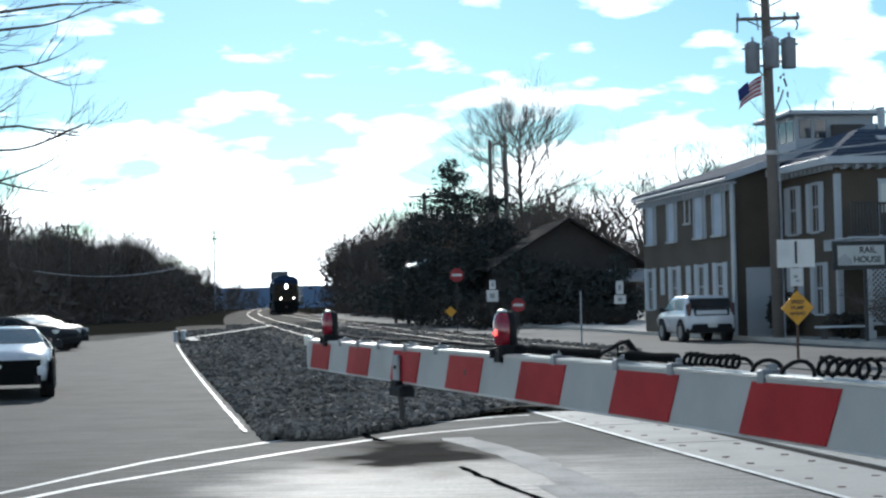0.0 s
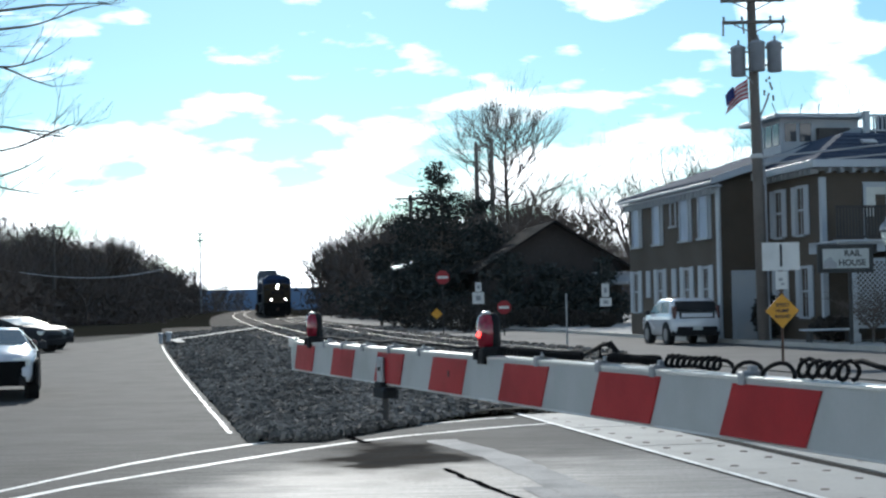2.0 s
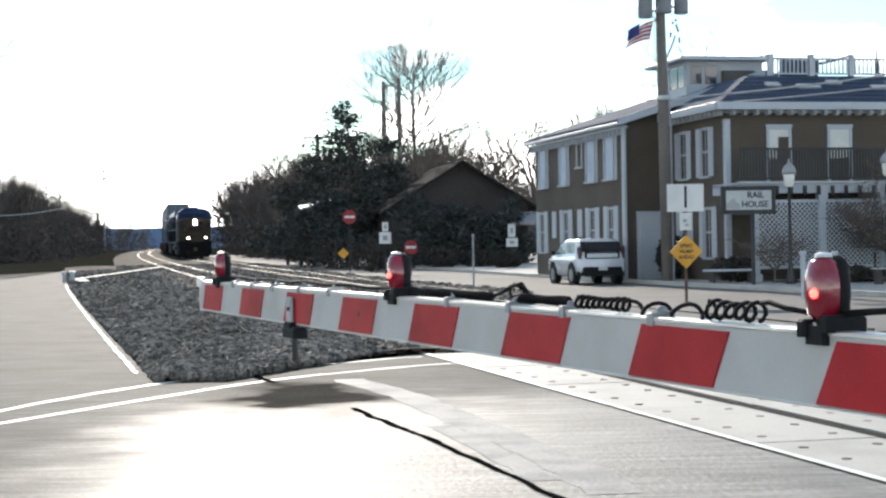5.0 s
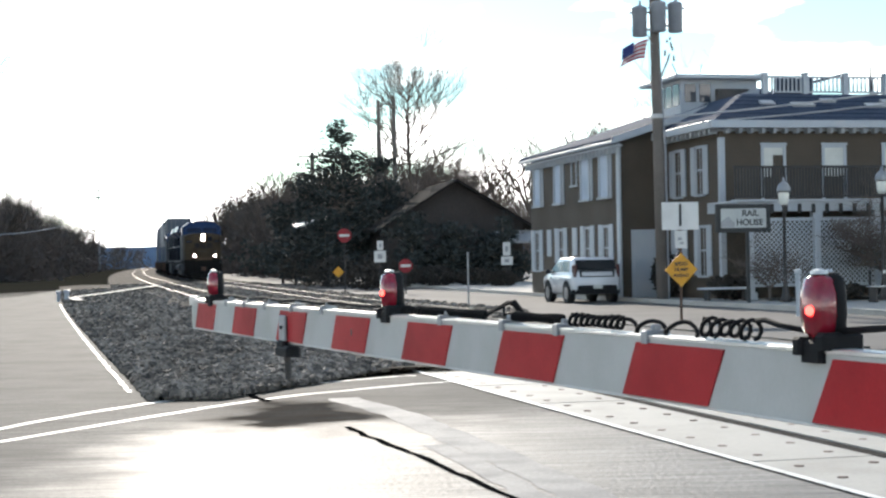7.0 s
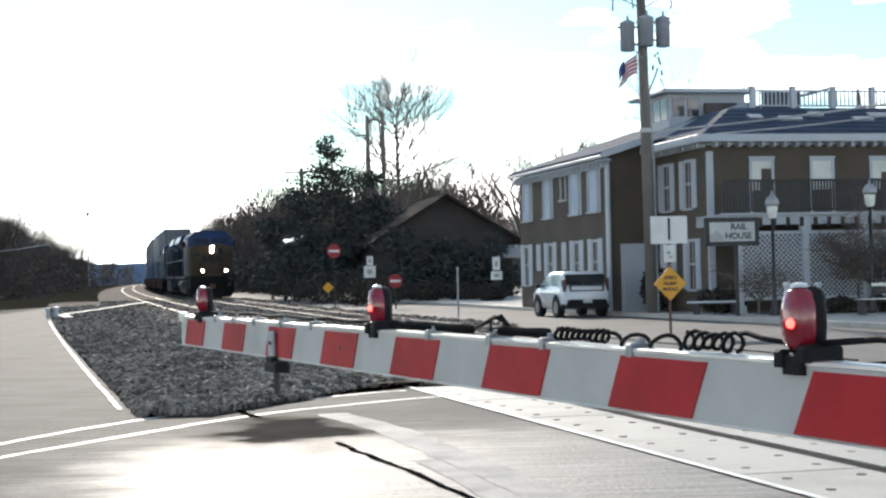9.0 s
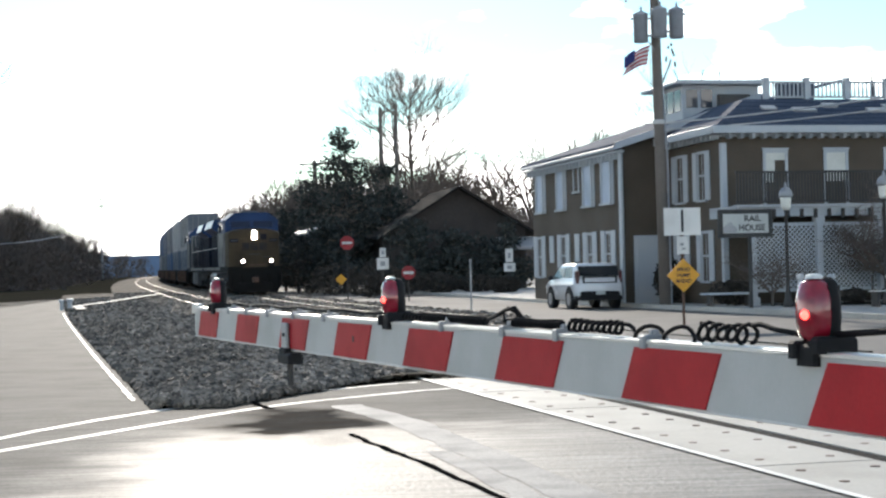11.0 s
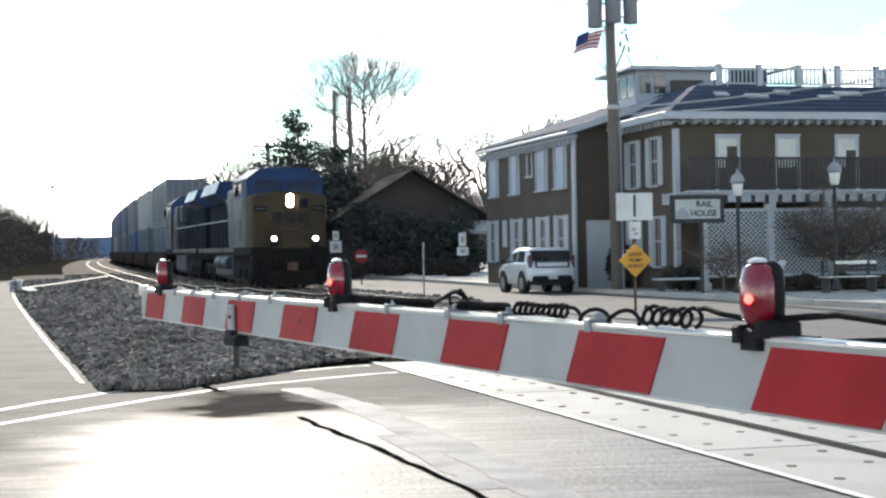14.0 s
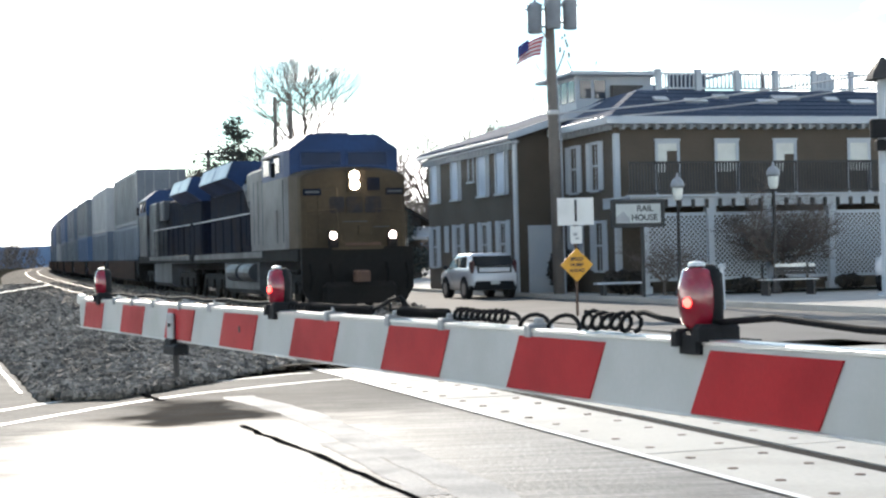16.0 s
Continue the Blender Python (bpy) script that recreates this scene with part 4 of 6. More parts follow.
    part("exhaust_housing", Mesh().box(-0.6, 8.95, 4.05, 0.6, 10.6, 4.42, b=0.1), "loco_dark", e)
    w0, w1 = wing
    part("radiator_wing", Mesh().prism([(-1.55, 4.08), (-1.34, 4.62), (1.34, 4.62), (1.55, 4.08), (1.0, 3.70), (-1.0, 3.70)], w1 - w0, pose(0, w0, 0)), "loco_blue", e, "flared blue radiator wings")
    for sx in (-1, 1):
        for k in range(2):
            h0 = w0 + 0.12 + k * (w1 - w0) / 2
            h1 = h0 + (w1 - w0) / 2 - 0.24
            gr = [(sx * 1.567, h0, 4.10), (sx * 1.567, h1, 4.10), (sx * 1.365, h1, 4.60), (sx * 1.365, h0, 4.60)]
            part("radiator_screen", Mesh().add(gr, [(0, 1, 2, 3) if sx > 0 else (3, 2, 1, 0)]), "loco_wing", e, "radiator screen, its sheen put in as pale blue")
    part("radiator_cab", Mesh().box(-1.02, w0 + 0.6, 1.64, 1.02, w1, 3.72, b=0.05), "loco_dark", e)
    return e


def well_car(boxes):
    """A well car with two layers of containers; its front end at y = 0."""
    c = thing("well_car", pose(0, 0, 0), "dark well car of the container train", "rail car", "cars of the train")
    L = 19.7
    part("well_side", Mesh().prism([(-1.52, 0.45), (-1.52, 1.45), (-1.40, 1.45), (-1.40, 0.45)], 16.0, pose(0, 1.9, 0)).prism([(1.40, 0.45), (1.40, 1.45), (1.52, 1.45), (1.52, 0.45)], 16.0, pose(0, 1.9, 0)), "loco_black", c, "dark ribbed well side")
    part("well_floor", Mesh().box(-1.4, 1.9, 0.36, 1.4, 17.9, 0.46), "loco_black", c)
    for y0 in (0.25, 17.7):
        part("end_deck", Mesh().box(-1.45, y0, 0.95, 1.45, y0 + 1.75, 1.45, b=0.05), "loco_black", c)
    for k in range(12):
        part("rib", Mesh().box(-1.57, 2.2 + k * 1.35, 0.48, -1.51, 2.32 + k * 1.35, 1.42), "rust", c)
    bogie(c, 1.3, 2, 1.7, 0.42)
    bogie(c, L - 1.3, 2, 1.7, 0.42)
    return c


def container(material, length, label):
    e = thing("container", pose(0, 0, 0), label, "container", "containers on the train")
    h, w = 2.78, 1.22
    part("shell", Mesh().box(-w, 0, 0.02, w, length, h, b=0.02), material, e)
    n = int(length / 0.42)
    for sx in (-1, 1):
        corr = Mesh()
        for k in range(n):
            y = 0.2 + k * (length - 0.4) / n
            corr.box(sx * (w + 0.0125) - 0.0175, y, 0.2, sx * (w + 0.0125) + 0.0175, y + 0.2, h - 0.15)
        part("corrugated_side", corr, material, e)
    part("frame", Mesh().box(-w - 0.035, -0.02, 0.0, -w + 0.1, 0.12, h + 0.01).box(w - 0.1, -0.02, 0.0, w + 0.035, 0.12, h + 0.01).box(-w, -0.02, h - 0.12, w, 0.1, h + 0.012).box(-w, -0.02, 0, w, 0.1, 0.14), material, e)
    part("door", Mesh().box(-w + 0.12, -0.035, 0.16, -0.02, 0.0, h - 0.14, b=0.01).box(0.02, -0.035, 0.16, w - 0.12, 0.0, h - 0.14, b=0.01), material, e)
    bars = Mesh()
    for x in (-0.85, -0.4, 0.4, 0.85):
        bars.tube([(x, -0.06, 0.15), (x, -0.06, h - 0.12)], 0.02, 6)
    part("lock_bars", bars, "grey_steel", e)
    return e


TRAIN = []          # (thing, metres behind the nose, height)
TRAIN.append((locomotive("grimy blue and ochre diesel locomotive with headlights lit", True, (11.1, 17.6)), 0.0, 0.12))
TRAIN.append((locomotive("second blue and grey diesel locomotive running backwards behind the first", False, (13.6, 19.2)), 39.9, 0.12))
palette = [("box_slate", "box_grey"), ("box_slate", "box_pale"), ("box_blue", "box_grey"), ("box_grey", "box_slate"), ("box_grey", "box_blue"), ("box_pale", "box_grey"), ("box_slate", "box_blue")]
words = {"box_pale": "pale grey", "box_grey": "grey", "box_slate": "slate blue", "box_blue": "dark blue"}
first_car = well_car(0)
stock = {k: container(k, 14.6, "%s steel shipping container stacked on a well car" % words[k]) for k in words}
used = set()
CARS = 14
for k in range(CARS):
    s = 40.0 + k * 20.1
    c = first_car if k == 0 else copy_thing(first_car, pose(0, 0, 0))
    TRAIN.append((c, s, 0.12))
    lo, hi = palette[k % len(palette)]
    for key, z in ((lo, 0.50), (hi, 3.32)):
        b = stock[key] if key not in used else copy_thing(stock[key], pose(0, 0, 0))
        used.add(key)
        TRAIN.append((b, s + 2.45, z + 0.12))


def nose_y(t):
    return 43.2 + 9.9 * (16.0 - t)


def train_pose(t, back, z, reverse=False):
    """Where a car whose front lies that far behind the nose stands at t."""
    y = nose_y(t)
    left = back
    while left > 1e-6:
        d = min(left, 4.0)
        y += d / math.hypot(1, slope(y))
        left -= d
    far = y + 16.0
    a, b = on(-0.70, y), on(-0.70, y - 16.0 if reverse else far)
    d = b - a
    return pose(a.x, a.y, a.z + z, math.degrees(math.atan2(d.z, math.hypot(d.x, d.y))), 0, -math.degrees(math.atan2(d.x, d.y)))

# ---- the inn beyond the tracks ----
def window(parent, m, w, h, sash=True, shutters=0.0, glass_key="window", blind=0.0):
    """A window in the x, z plane, looking along -y: frame, sill, sashes and panes; m puts its lower middle."""
    t = 0.09
    win = part("window", Mesh().box(-w / 2, -0.05, 0, -w / 2 + t, 0.06, h, m).box(w / 2 - t, -0.05, 0, w / 2, 0.06, h, m).box(-w / 2 + t, -0.05, h - t, w / 2 - t, 0.06, h, m).box(-w / 2 - 0.06, -0.10, -0.07, w / 2 + 0.06, 0.06, 0.0, m), "white", parent, "white framed sash window")
    part("pane", Mesh().box(-w / 2 + t, 0.0, 0, w / 2 - t, 0.03, h - t, m), glass_key, win)
    if sash:
        part("sash_bar", Mesh().box(-w / 2 + t, -0.03, h * 0.48, w / 2 - t, 0.0, h * 0.52, m).box(-0.02, -0.02, 0, 0.02, 0.0, h - t, m), "white", win)
    if blind:
        part("blind", Mesh().box(-w / 2 + t, -0.022, h * (1 - blind), w / 2 - t, -0.004, h - t, m), "blind", win, "drawn white blind")
    if shutters:
        for s in (-1, 1):
            x0 = s * (w / 2 + shutters / 2 + 0.02)
            sh = part("shutter", Mesh().box(x0 - shutters / 2, -0.05, 0.0, x0 + shutters / 2, -0.005, h, m), "white", win)
    return win


def inn():
    e = thing("inn", pose(10.6, 51.57, 0.1, 0, 0, 11.2), "two-storey tan clapboard inn with white trim and porch", "building")
    west = Euler((0, 0, radians(-90))).to_matrix().to_4x4()

    def on_west(x, y, z):
        return Matrix.Translation((x, y, z)) @ west

    # wing with the gable: walls of tan boards
    wing = Mesh().box(-1.68, 4.885, -0.1, 6.0, 15.9, 5.5)
    wing.add([(-1.68, 4.885, 5.5), (6.6, 4.885, 5.5), (3.4, 4.885, 7.12), (-1.68, 15.9, 5.5), (6.6, 15.9, 5.5), (3.4, 15.9, 7.12)], [(0, 1, 2), (5, 4, 3)])
    part("wing_wall", wing, "brown", e, "tan boarded wing wall")
    main = Mesh().box(0.0, 0.0, -0.1, 15.0, 9.5, 5.5)
    part("main_wall", main, "brown", e, "tan boarded main wall")
    # clapboards, proud of the walls
    for k in range(33):
        z = 0.15 + k * 0.162
        part("clapboard", Mesh().add([(-1.70, 4.86, z), (-1.70, 15.9, z), (-1.682, 15.9, z + 0.155), (-1.682, 4.86, z + 0.155)], [(3, 2, 1, 0)]), "brown", e)
        part("clapboard", Mesh().add([(-0.02, -0.02, z), (-0.02, 4.88, z), (-0.003, 4.88, z + 0.155), (-0.003, -0.003, z + 0.155), (15.0, -0.02, z), (15.0, -0.003, z + 0.155)], [(3, 2, 1, 0), (0, 4, 5, 3)]), "brown", e)
        part("clapboard", Mesh().add([(-1.68, 4.865, z), (0.0, 4.865, z), (0.0, 4.882, z + 0.155), (-1.68, 4.882, z + 0.155)], [(0, 1, 2, 3)]), "brown", e)
    # roofs
    wr = Mesh()
    for x0, x1 in ((-2.05, 3.4), (6.97, 3.4)):
        z0 = 5.5 - 0.37 * 0.32
        wr.add([(x0, 4.5, z0), (x1, 4.5, 7.12), (x1, 16.3, 7.12), (x0, 16.3, z0), (x0, 4.5, z0 + 0.14), (x1, 4.5, 7.26), (x1, 16.3, 7.26), (x0, 16.3, z0 + 0.16)],
               [(0, 1, 2, 3), (7, 6, 5, 4), (0, 4, 5, 1), (3, 2, 6, 7), (0, 3, 7, 4)])
    part("wing_roof", wr, "roof", e, "weathered shingle roof of the wing")
    part("barge_board", Mesh().add([(-2.06, 4.47, 5.30), (3.4, 4.47, 7.00), (3.4, 4.47, 7.27), (-2.06, 4.47, 5.54), (-2.06, 4.53, 5.30), (3.4, 4.53, 7.00), (3.4, 4.53, 7.27), (-2.06, 4.53, 5.54)], [(0, 1, 2, 3), (7, 6, 5, 4), (3, 2, 6, 7), (0, 4, 5, 1)]), "white", e)
    part("gutter", Mesh().box(-2.10, 4.5, 5.32, -1.98, 16.3, 5.43, b=0.02), "white", e, "white gutter")
    part("soffit", Mesh().box(-2.0, 4.5, 5.22, -1.70, 16.2, 5.28), "white", e)
    part("downpipe", Mesh().box(-1.80, 4.70, 0.0, -1.70, 4.98, 5.35, b=0.02), "white", e, "white corner board and downpipe")
    for k in range(26):
        part("bracket", Mesh().box(-1.95, 4.95 + k * 0.43, 5.02, -1.70, 5.05 + k * 0.43, 5.22, b=0.015), "white", e)
    hip = Mesh().add([(-0.45, -0.45, 5.62), (15.4, -0.45, 5.62), (15.4, 10, 5.62), (-0.45, 10, 5.62), (1.75, 2.2, 6.80), (13.2, 2.2, 6.80), (13.2, 7.8, 6.80), (1.75, 7.8, 6.80)],
                     [(0, 1, 5, 4), (1, 2, 6, 5), (2, 3, 7, 6), (3, 0, 4, 7), (4, 5, 6, 7), (3, 2, 1, 0)])
    part("main_roof", hip, "roof", e, "blue grey shingle hip roof")
    for i in range(7):
        z0 = i / 7
        a = Vector((-0.45, -0.46, 5.63)).lerp(Vector((1.75, 2.19, 6.81)), z0)
        b = Vector((15.4, -0.46, 5.63)).lerp(Vector((13.2, 2.19, 6.81)), z0)
        part("shingle_course", Mesh().box(a.x, a.y - 0.012, a.z, b.x, a.y + 0.02, a.z + 0.022), "roof", e)
    r = random.Random(7)
    # sheen patches on the shingles, added as thin metal plates
    for k, (x, s) in enumerate(((2.2, 0.5), (3.4, 0.8), (4.5, 0.5), (6.0, 0.7), (6.9, 1.0), (8.6, 0.5), (9.6, 0.9))):
        t = 0.55 + 0.3 * r.random()
        p = Vector((x, -0.45 + 2.65 * t, 5.62 + 1.18 * t))
        part("roof_vent", Mesh().box(-s / 2, -0.16, 0.0, s / 2, 0.16, 0.07, Matrix.Translation(p) @ Euler((math.atan2(1.18, 2.65), 0, 0)).to_matrix().to_4x4(), b=0.02), "alu", e, "bright sheen patch on the shingles, added as a metal plate")
    part("cornice", Mesh().box(-0.52, -0.52, 5.44, 15.5, -0.36, 5.68, b=0.02).box(-0.52, -0.36, 5.44, -0.36, 4.9, 5.68, b=0.02).box(-0.36, -0.36, 5.46, 15.4, 0.0, 5.50).box(-0.36, 0.0, 5.46, 0.0, 4.86, 5.50), "white", e, "white cornice")
    part("frieze", Mesh().box(-0.05, -0.05, 5.36, 15.0, -0.021, 5.44).box(-0.05, -0.021, 5.36, -0.021, 4.86, 5.44), "white", e)
    for k in range(38):
        part("bracket", Mesh().box(0.1 + k * 0.395, -0.34, 5.29, 0.22 + k * 0.395, -0.051, 5.45, b=0.015), "white", e)
    for k in range(12):
        part("bracket", Mesh().box(-0.34, 0.1 + k * 0.395, 5.29, -0.051, 0.22 + k * 0.395, 5.45, b=0.015), "white", e)
    part("corner_board", Mesh().box(-0.06, -0.06, 0.0, 0.12, -0.021, 5.16).box(-0.06, -0.021, 0.0, -0.021, 0.12, 5.16), "white", e)
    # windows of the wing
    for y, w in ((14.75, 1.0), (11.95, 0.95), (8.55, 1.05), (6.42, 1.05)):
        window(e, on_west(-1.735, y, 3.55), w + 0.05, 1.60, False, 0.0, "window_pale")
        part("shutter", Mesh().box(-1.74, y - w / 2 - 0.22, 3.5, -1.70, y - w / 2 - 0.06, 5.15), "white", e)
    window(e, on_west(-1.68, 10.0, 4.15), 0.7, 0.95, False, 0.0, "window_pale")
    for y, w in ((15.0, 0.7), (11.75, 0.7), (8.5, 0.7), (6.4, 0.7)):
        window(e, on_west(-1.68, y, 0.95), w, 1.60)
        for s in (-1, 1):
            part("shutter", Mesh().box(-1.74, y + s * (w / 2 + 0.24) - 0.2, 0.92, -1.70, y + s * (w / 2 + 0.24) + 0.2, 2.58), "white", e)
    for y in (13.3, 10.0):
        part("shutter", Mesh().box(-1.74, y - 0.28, 1.5, -1.70, y + 0.28, 2.55), "white", e)
    d = part("door", Mesh().box(-1.22, 4.80, -0.05, -0.45, 4.87, 2.25, b=0.01), "white", e, "white painted door")
    part("door_handle", Mesh().lathe([(0.0, 0.0), (0.035, 0.0), (0.035, 0.06), (0.02, 0.08)], 8, Matrix.Translation((-0.55, 4.80, 1.0)) @ Euler((radians(90), 0, 0)).to_matrix().to_4x4()), "alu", d)
    part("door_frame", Mesh().box(-1.32, 4.82, -0.05, -1.22, 4.864, 2.35).box(-0.45, 4.82, -0.05, -0.35, 4.864, 2.35).box(-1.22, 4.82, 2.25, -0.45, 4.864, 2.35), "white", e)
    # windows of the main block
    for y in (3.64, 1.70):
        window(e, on_west(0, y, 3.42), 0.72, 1.60)
        for s in (-1, 1):
            part("shutter", Mesh().box(-0.07, y + s * 0.56 - 0.17, 3.4, -0.03, y + s * 0.56 + 0.17, 5.0), "white", e)
    for y in (1.5, 3.6):
        window(e, on_west(0, y, 0.75), 0.72, 1.65)
        for s in (-1, 1):
            part("shutter", Mesh().box(-0.07, y + s * 0.56 - 0.17, 0.75, -0.03, y + s * 0.56 + 0.17, 2.40), "white", e)
    for x, bl in ((1.80, 0.18), (3.92, 0.55), (6.05, 0.25), (8.83, 0.55), (11.2, 0.4), (13.3, 0.4)):
        w = window(e, Matrix.Translation((x, 0, 3.12)), 0.86, 1.80, False, blind=bl)
        part("curtain", Mesh().box(x - 0.33, -0.02, 3.9, x - 0.02 + 0.2 * (bl > 0.3), -0.006, 4.8), "blind", w)
        part("lintel", Mesh().box(x - 0.46, -0.08, 4.92, x + 0.46, -0.02, 4.99, b=0.01), "white", w)
    # porch with balcony
    deck = part("balcony_deck", Mesh().box(-0.5, -2.2, 2.92, 15.0, -0.03, 3.06), "white", e)
    part("porch_beam", Mesh().box(-0.5, -2.26, 2.72, 15.0, -2.14, 3.02, b=0.015).box(-0.5, -2.14, 2.72, -0.38, -0.03, 3.02), "white", e, "white porch beam")
    for k in range(34):
        part("bracket", Mesh().box(-0.3 + k * 0.46, -2.36, 2.66, -0.2 + k * 0.46, -2.262, 2.94, b=0.015), "dark", e)
    part("porch_cap", Mesh().box(-0.6, -2.42, 3.02, 15.0, -2.12, 3.08, b=0.01), "white", e)
    bal = part("balcony_rail", Mesh().box(-0.5, -2.2, 4.05, 15, -2.12, 4.12).box(-0.5, -2.19, 3.14, 15, -2.13, 3.2), "dark", e, "dark balcony railing")
    for k in range(150):
        part("baluster", Mesh().box(-0.48 + k * 0.102, -2.18, 3.2, -0.425 + k * 0.102, -2.14, 4.05), "dark", bal)
    for x in (0.0, 2.22, 4.3, 6.45, 8.6, 10.8, 13.0):
        part("porch_post", Mesh().box(x - 0.11, -2.25, 0.0, x + 0.11, -2.05, 2.72, b=0.02).box(x - 0.17, -2.29, 0.0, x + 0.17, -2.0, 0.25, b=0.02).box(x - 0.16, -2.28, 2.5, x + 0.16, -2.02, 2.72, b=0.02), "white", e)
    # lattice screens between the posts
    for x0, x1 in ((0.12, 2.1), (2.34, 4.18), (4.42, 6.33), (6.57, 8.48), (8.72, 10.7)):
        scr = part("lattice", Mesh().box(x0, -2.17, 0.4, x1, -2.13, 0.5), "white", e, "white diagonal lattice screen")
        part("top_rail", Mesh().box(x0, -2.17, 2.42, x1, -2.13, 2.52), "white", scr)
        n = 0
        slats = Mesh()
        span, z0, z1 = x1 - x0, 0.5, 2.42
        hgt = z1 - z0
        k = -hgt
        while k < span:
            for s in (0, 1):
                xa, xb = max(0, k), min(span, k + hgt)
                if xb - xa > 0.05:
                    za, zb = z0 + (xa - k), z0 + (xb - k)
                    if s:
                        za, zb = z1 - (xa - k), z1 - (xb - k)
                    w, yy = 0.028, -2.165 + 0.014 * s
                    slats.add([(x0 + xa, yy, za - w), (x0 + xb, yy, zb - w), (x0 + xb, yy, zb + w), (x0 + xa, yy, za + w)], [(0, 1, 2, 3)])
            k += 0.155
        sl = part("lattice_slats", slats, "white", scr)
        sl["kind"] = "stuff"
    # roof deck railing with posts, and the cupola
    dr = part("deck_rail", Mesh().box(2.5, 2.3, 7.36, 13.0, 2.38, 7.43).box(2.5, 2.3, 6.86, 13.0, 2.38, 6.92), "white", e, "white roof deck railing")
    for k in range(70):
        part("baluster", Mesh().box(2.55 + k * 0.15, 2.32, 6.92, 2.6 + k * 0.15, 2.36, 7.36), "white", dr)
    for k in range(8):
        x = 2.6 + k * 1.48
        part("post", Mesh().box(x - 0.09, 2.24, 6.78, x + 0.09, 2.42, 7.48, b=0.015).box(x - 0.12, 2.2, 7.48, x + 0.12, 2.46, 7.54, b=0.01), "white", dr)
    part("privacy_panel", Mesh().box(3.0, 2.42, 6.8, 4.4, 2.46, 7.36), "roof", dr)
    cup = part("cupola", Mesh().box(0.85, 5.5, 5.9, 3.75, 8.4, 7.66), "white", e, "white rooftop cupola with windows")
    part("cupola_roof", Mesh().box(0.50, 5.1, 7.66, 4.0, 8.8, 7.80, b=0.03).add([(0.6, 5.25, 7.80), (3.9, 5.25, 7.80), (3.9, 8.6, 7.80), (0.6, 8.6, 7.80), (1.8, 6.4, 7.92), (2.8, 6.4, 7.92), (2.8, 7.4, 7.92), (1.8, 7.4, 7.92)], [(0, 1, 5, 4), (1, 2, 6, 5), (2, 3, 7, 6), (3, 0, 4, 7), (4, 5, 6, 7)]), "white", cup)
    for k in range(4):
        part("pane", Mesh().box(0.83, 5.65 + k * 0.7, 6.75, 0.86, 6.2 + k * 0.7, 7.5), "window", cup)
    for k in range(2):
        part("pane", Mesh().box(1.0 + k * 0.55, 5.47, 6.85, 1.42 + k * 0.55, 5.505, 7.5), "window", cup)
    part("stair_house", Mesh().box(2.15, 5.2, 6.3, 3.3, 5.48, 7.30), "roof_brown", cup)
    for x, y, z, dx in ((0.6, 5.2, 7.8, -0.16), (1.5, 5.3, 7.8, 0.1), (2.2, 5.3, 7.8, 0.02), (2.9, 5.4, 7.8, 0.1), (3.6, 5.3, 7.8, 0.28)):
        part("lightning_rod", Mesh().tube([(x, y, z), (x + dx, y, z + 0.36)], 0.018, 5), "dark", cup)
    part("chimney_pot", Mesh().lathe([(0.34, 6.8), (0.34, 7.35), (0.25, 7.6), (0.1, 7.72)], 14, pose(10.0, 4.2, 0)), "white", e)
    part("spire", Mesh().tube([(8.47, 6.0, 6.8), (8.47, 6.0, 7.8), (8.47, 6.0, 8.6)], [0.1, 0.05, 0.01], 8), "dark", e)
    part("lean_roof", Mesh().add([(3.0, 3.5, 6.85), (6.0, 3.5, 7.55), (6.0, 6.5, 7.55), (3.0, 6.5, 6.85), (3.0, 3.5, 6.95), (6.0, 3.5, 7.65), (6.0, 6.5, 7.65), (3.0, 6.5, 6.95)], [(0, 1, 2, 3), (7, 6, 5, 4), (0, 4, 5, 1), (1, 5, 6, 2)]), "roof", e)
    return e


inn()

BEDS = []            # low shrubs along the porch
turned = pose(10.6, 51.57, 0, 0, 0, 11.2)
sheet("planting_bed", [tuple(turned @ Vector((x, y, 0)))[:2] for x, y in ((0.3, -2.35), (0.5, -4.6), (3.0, -5.2), (9.0, -5.0), (15.0, -4.4), (15.0, -2.35))], 0.125, "ground", "dark mulched planting bed along the porch", "planting bed")
for x, y, w in ((1.4, -3.2, 0.9), (2.6, -3.6, 0.7), (4.2, -3.0, 0.8), (6.4, -3.3, 0.9), (7.9, -3.1, 0.7)):
    p = turned @ Vector((x, y, 0.12))
    BEDS.append((p.x, p.y, w))

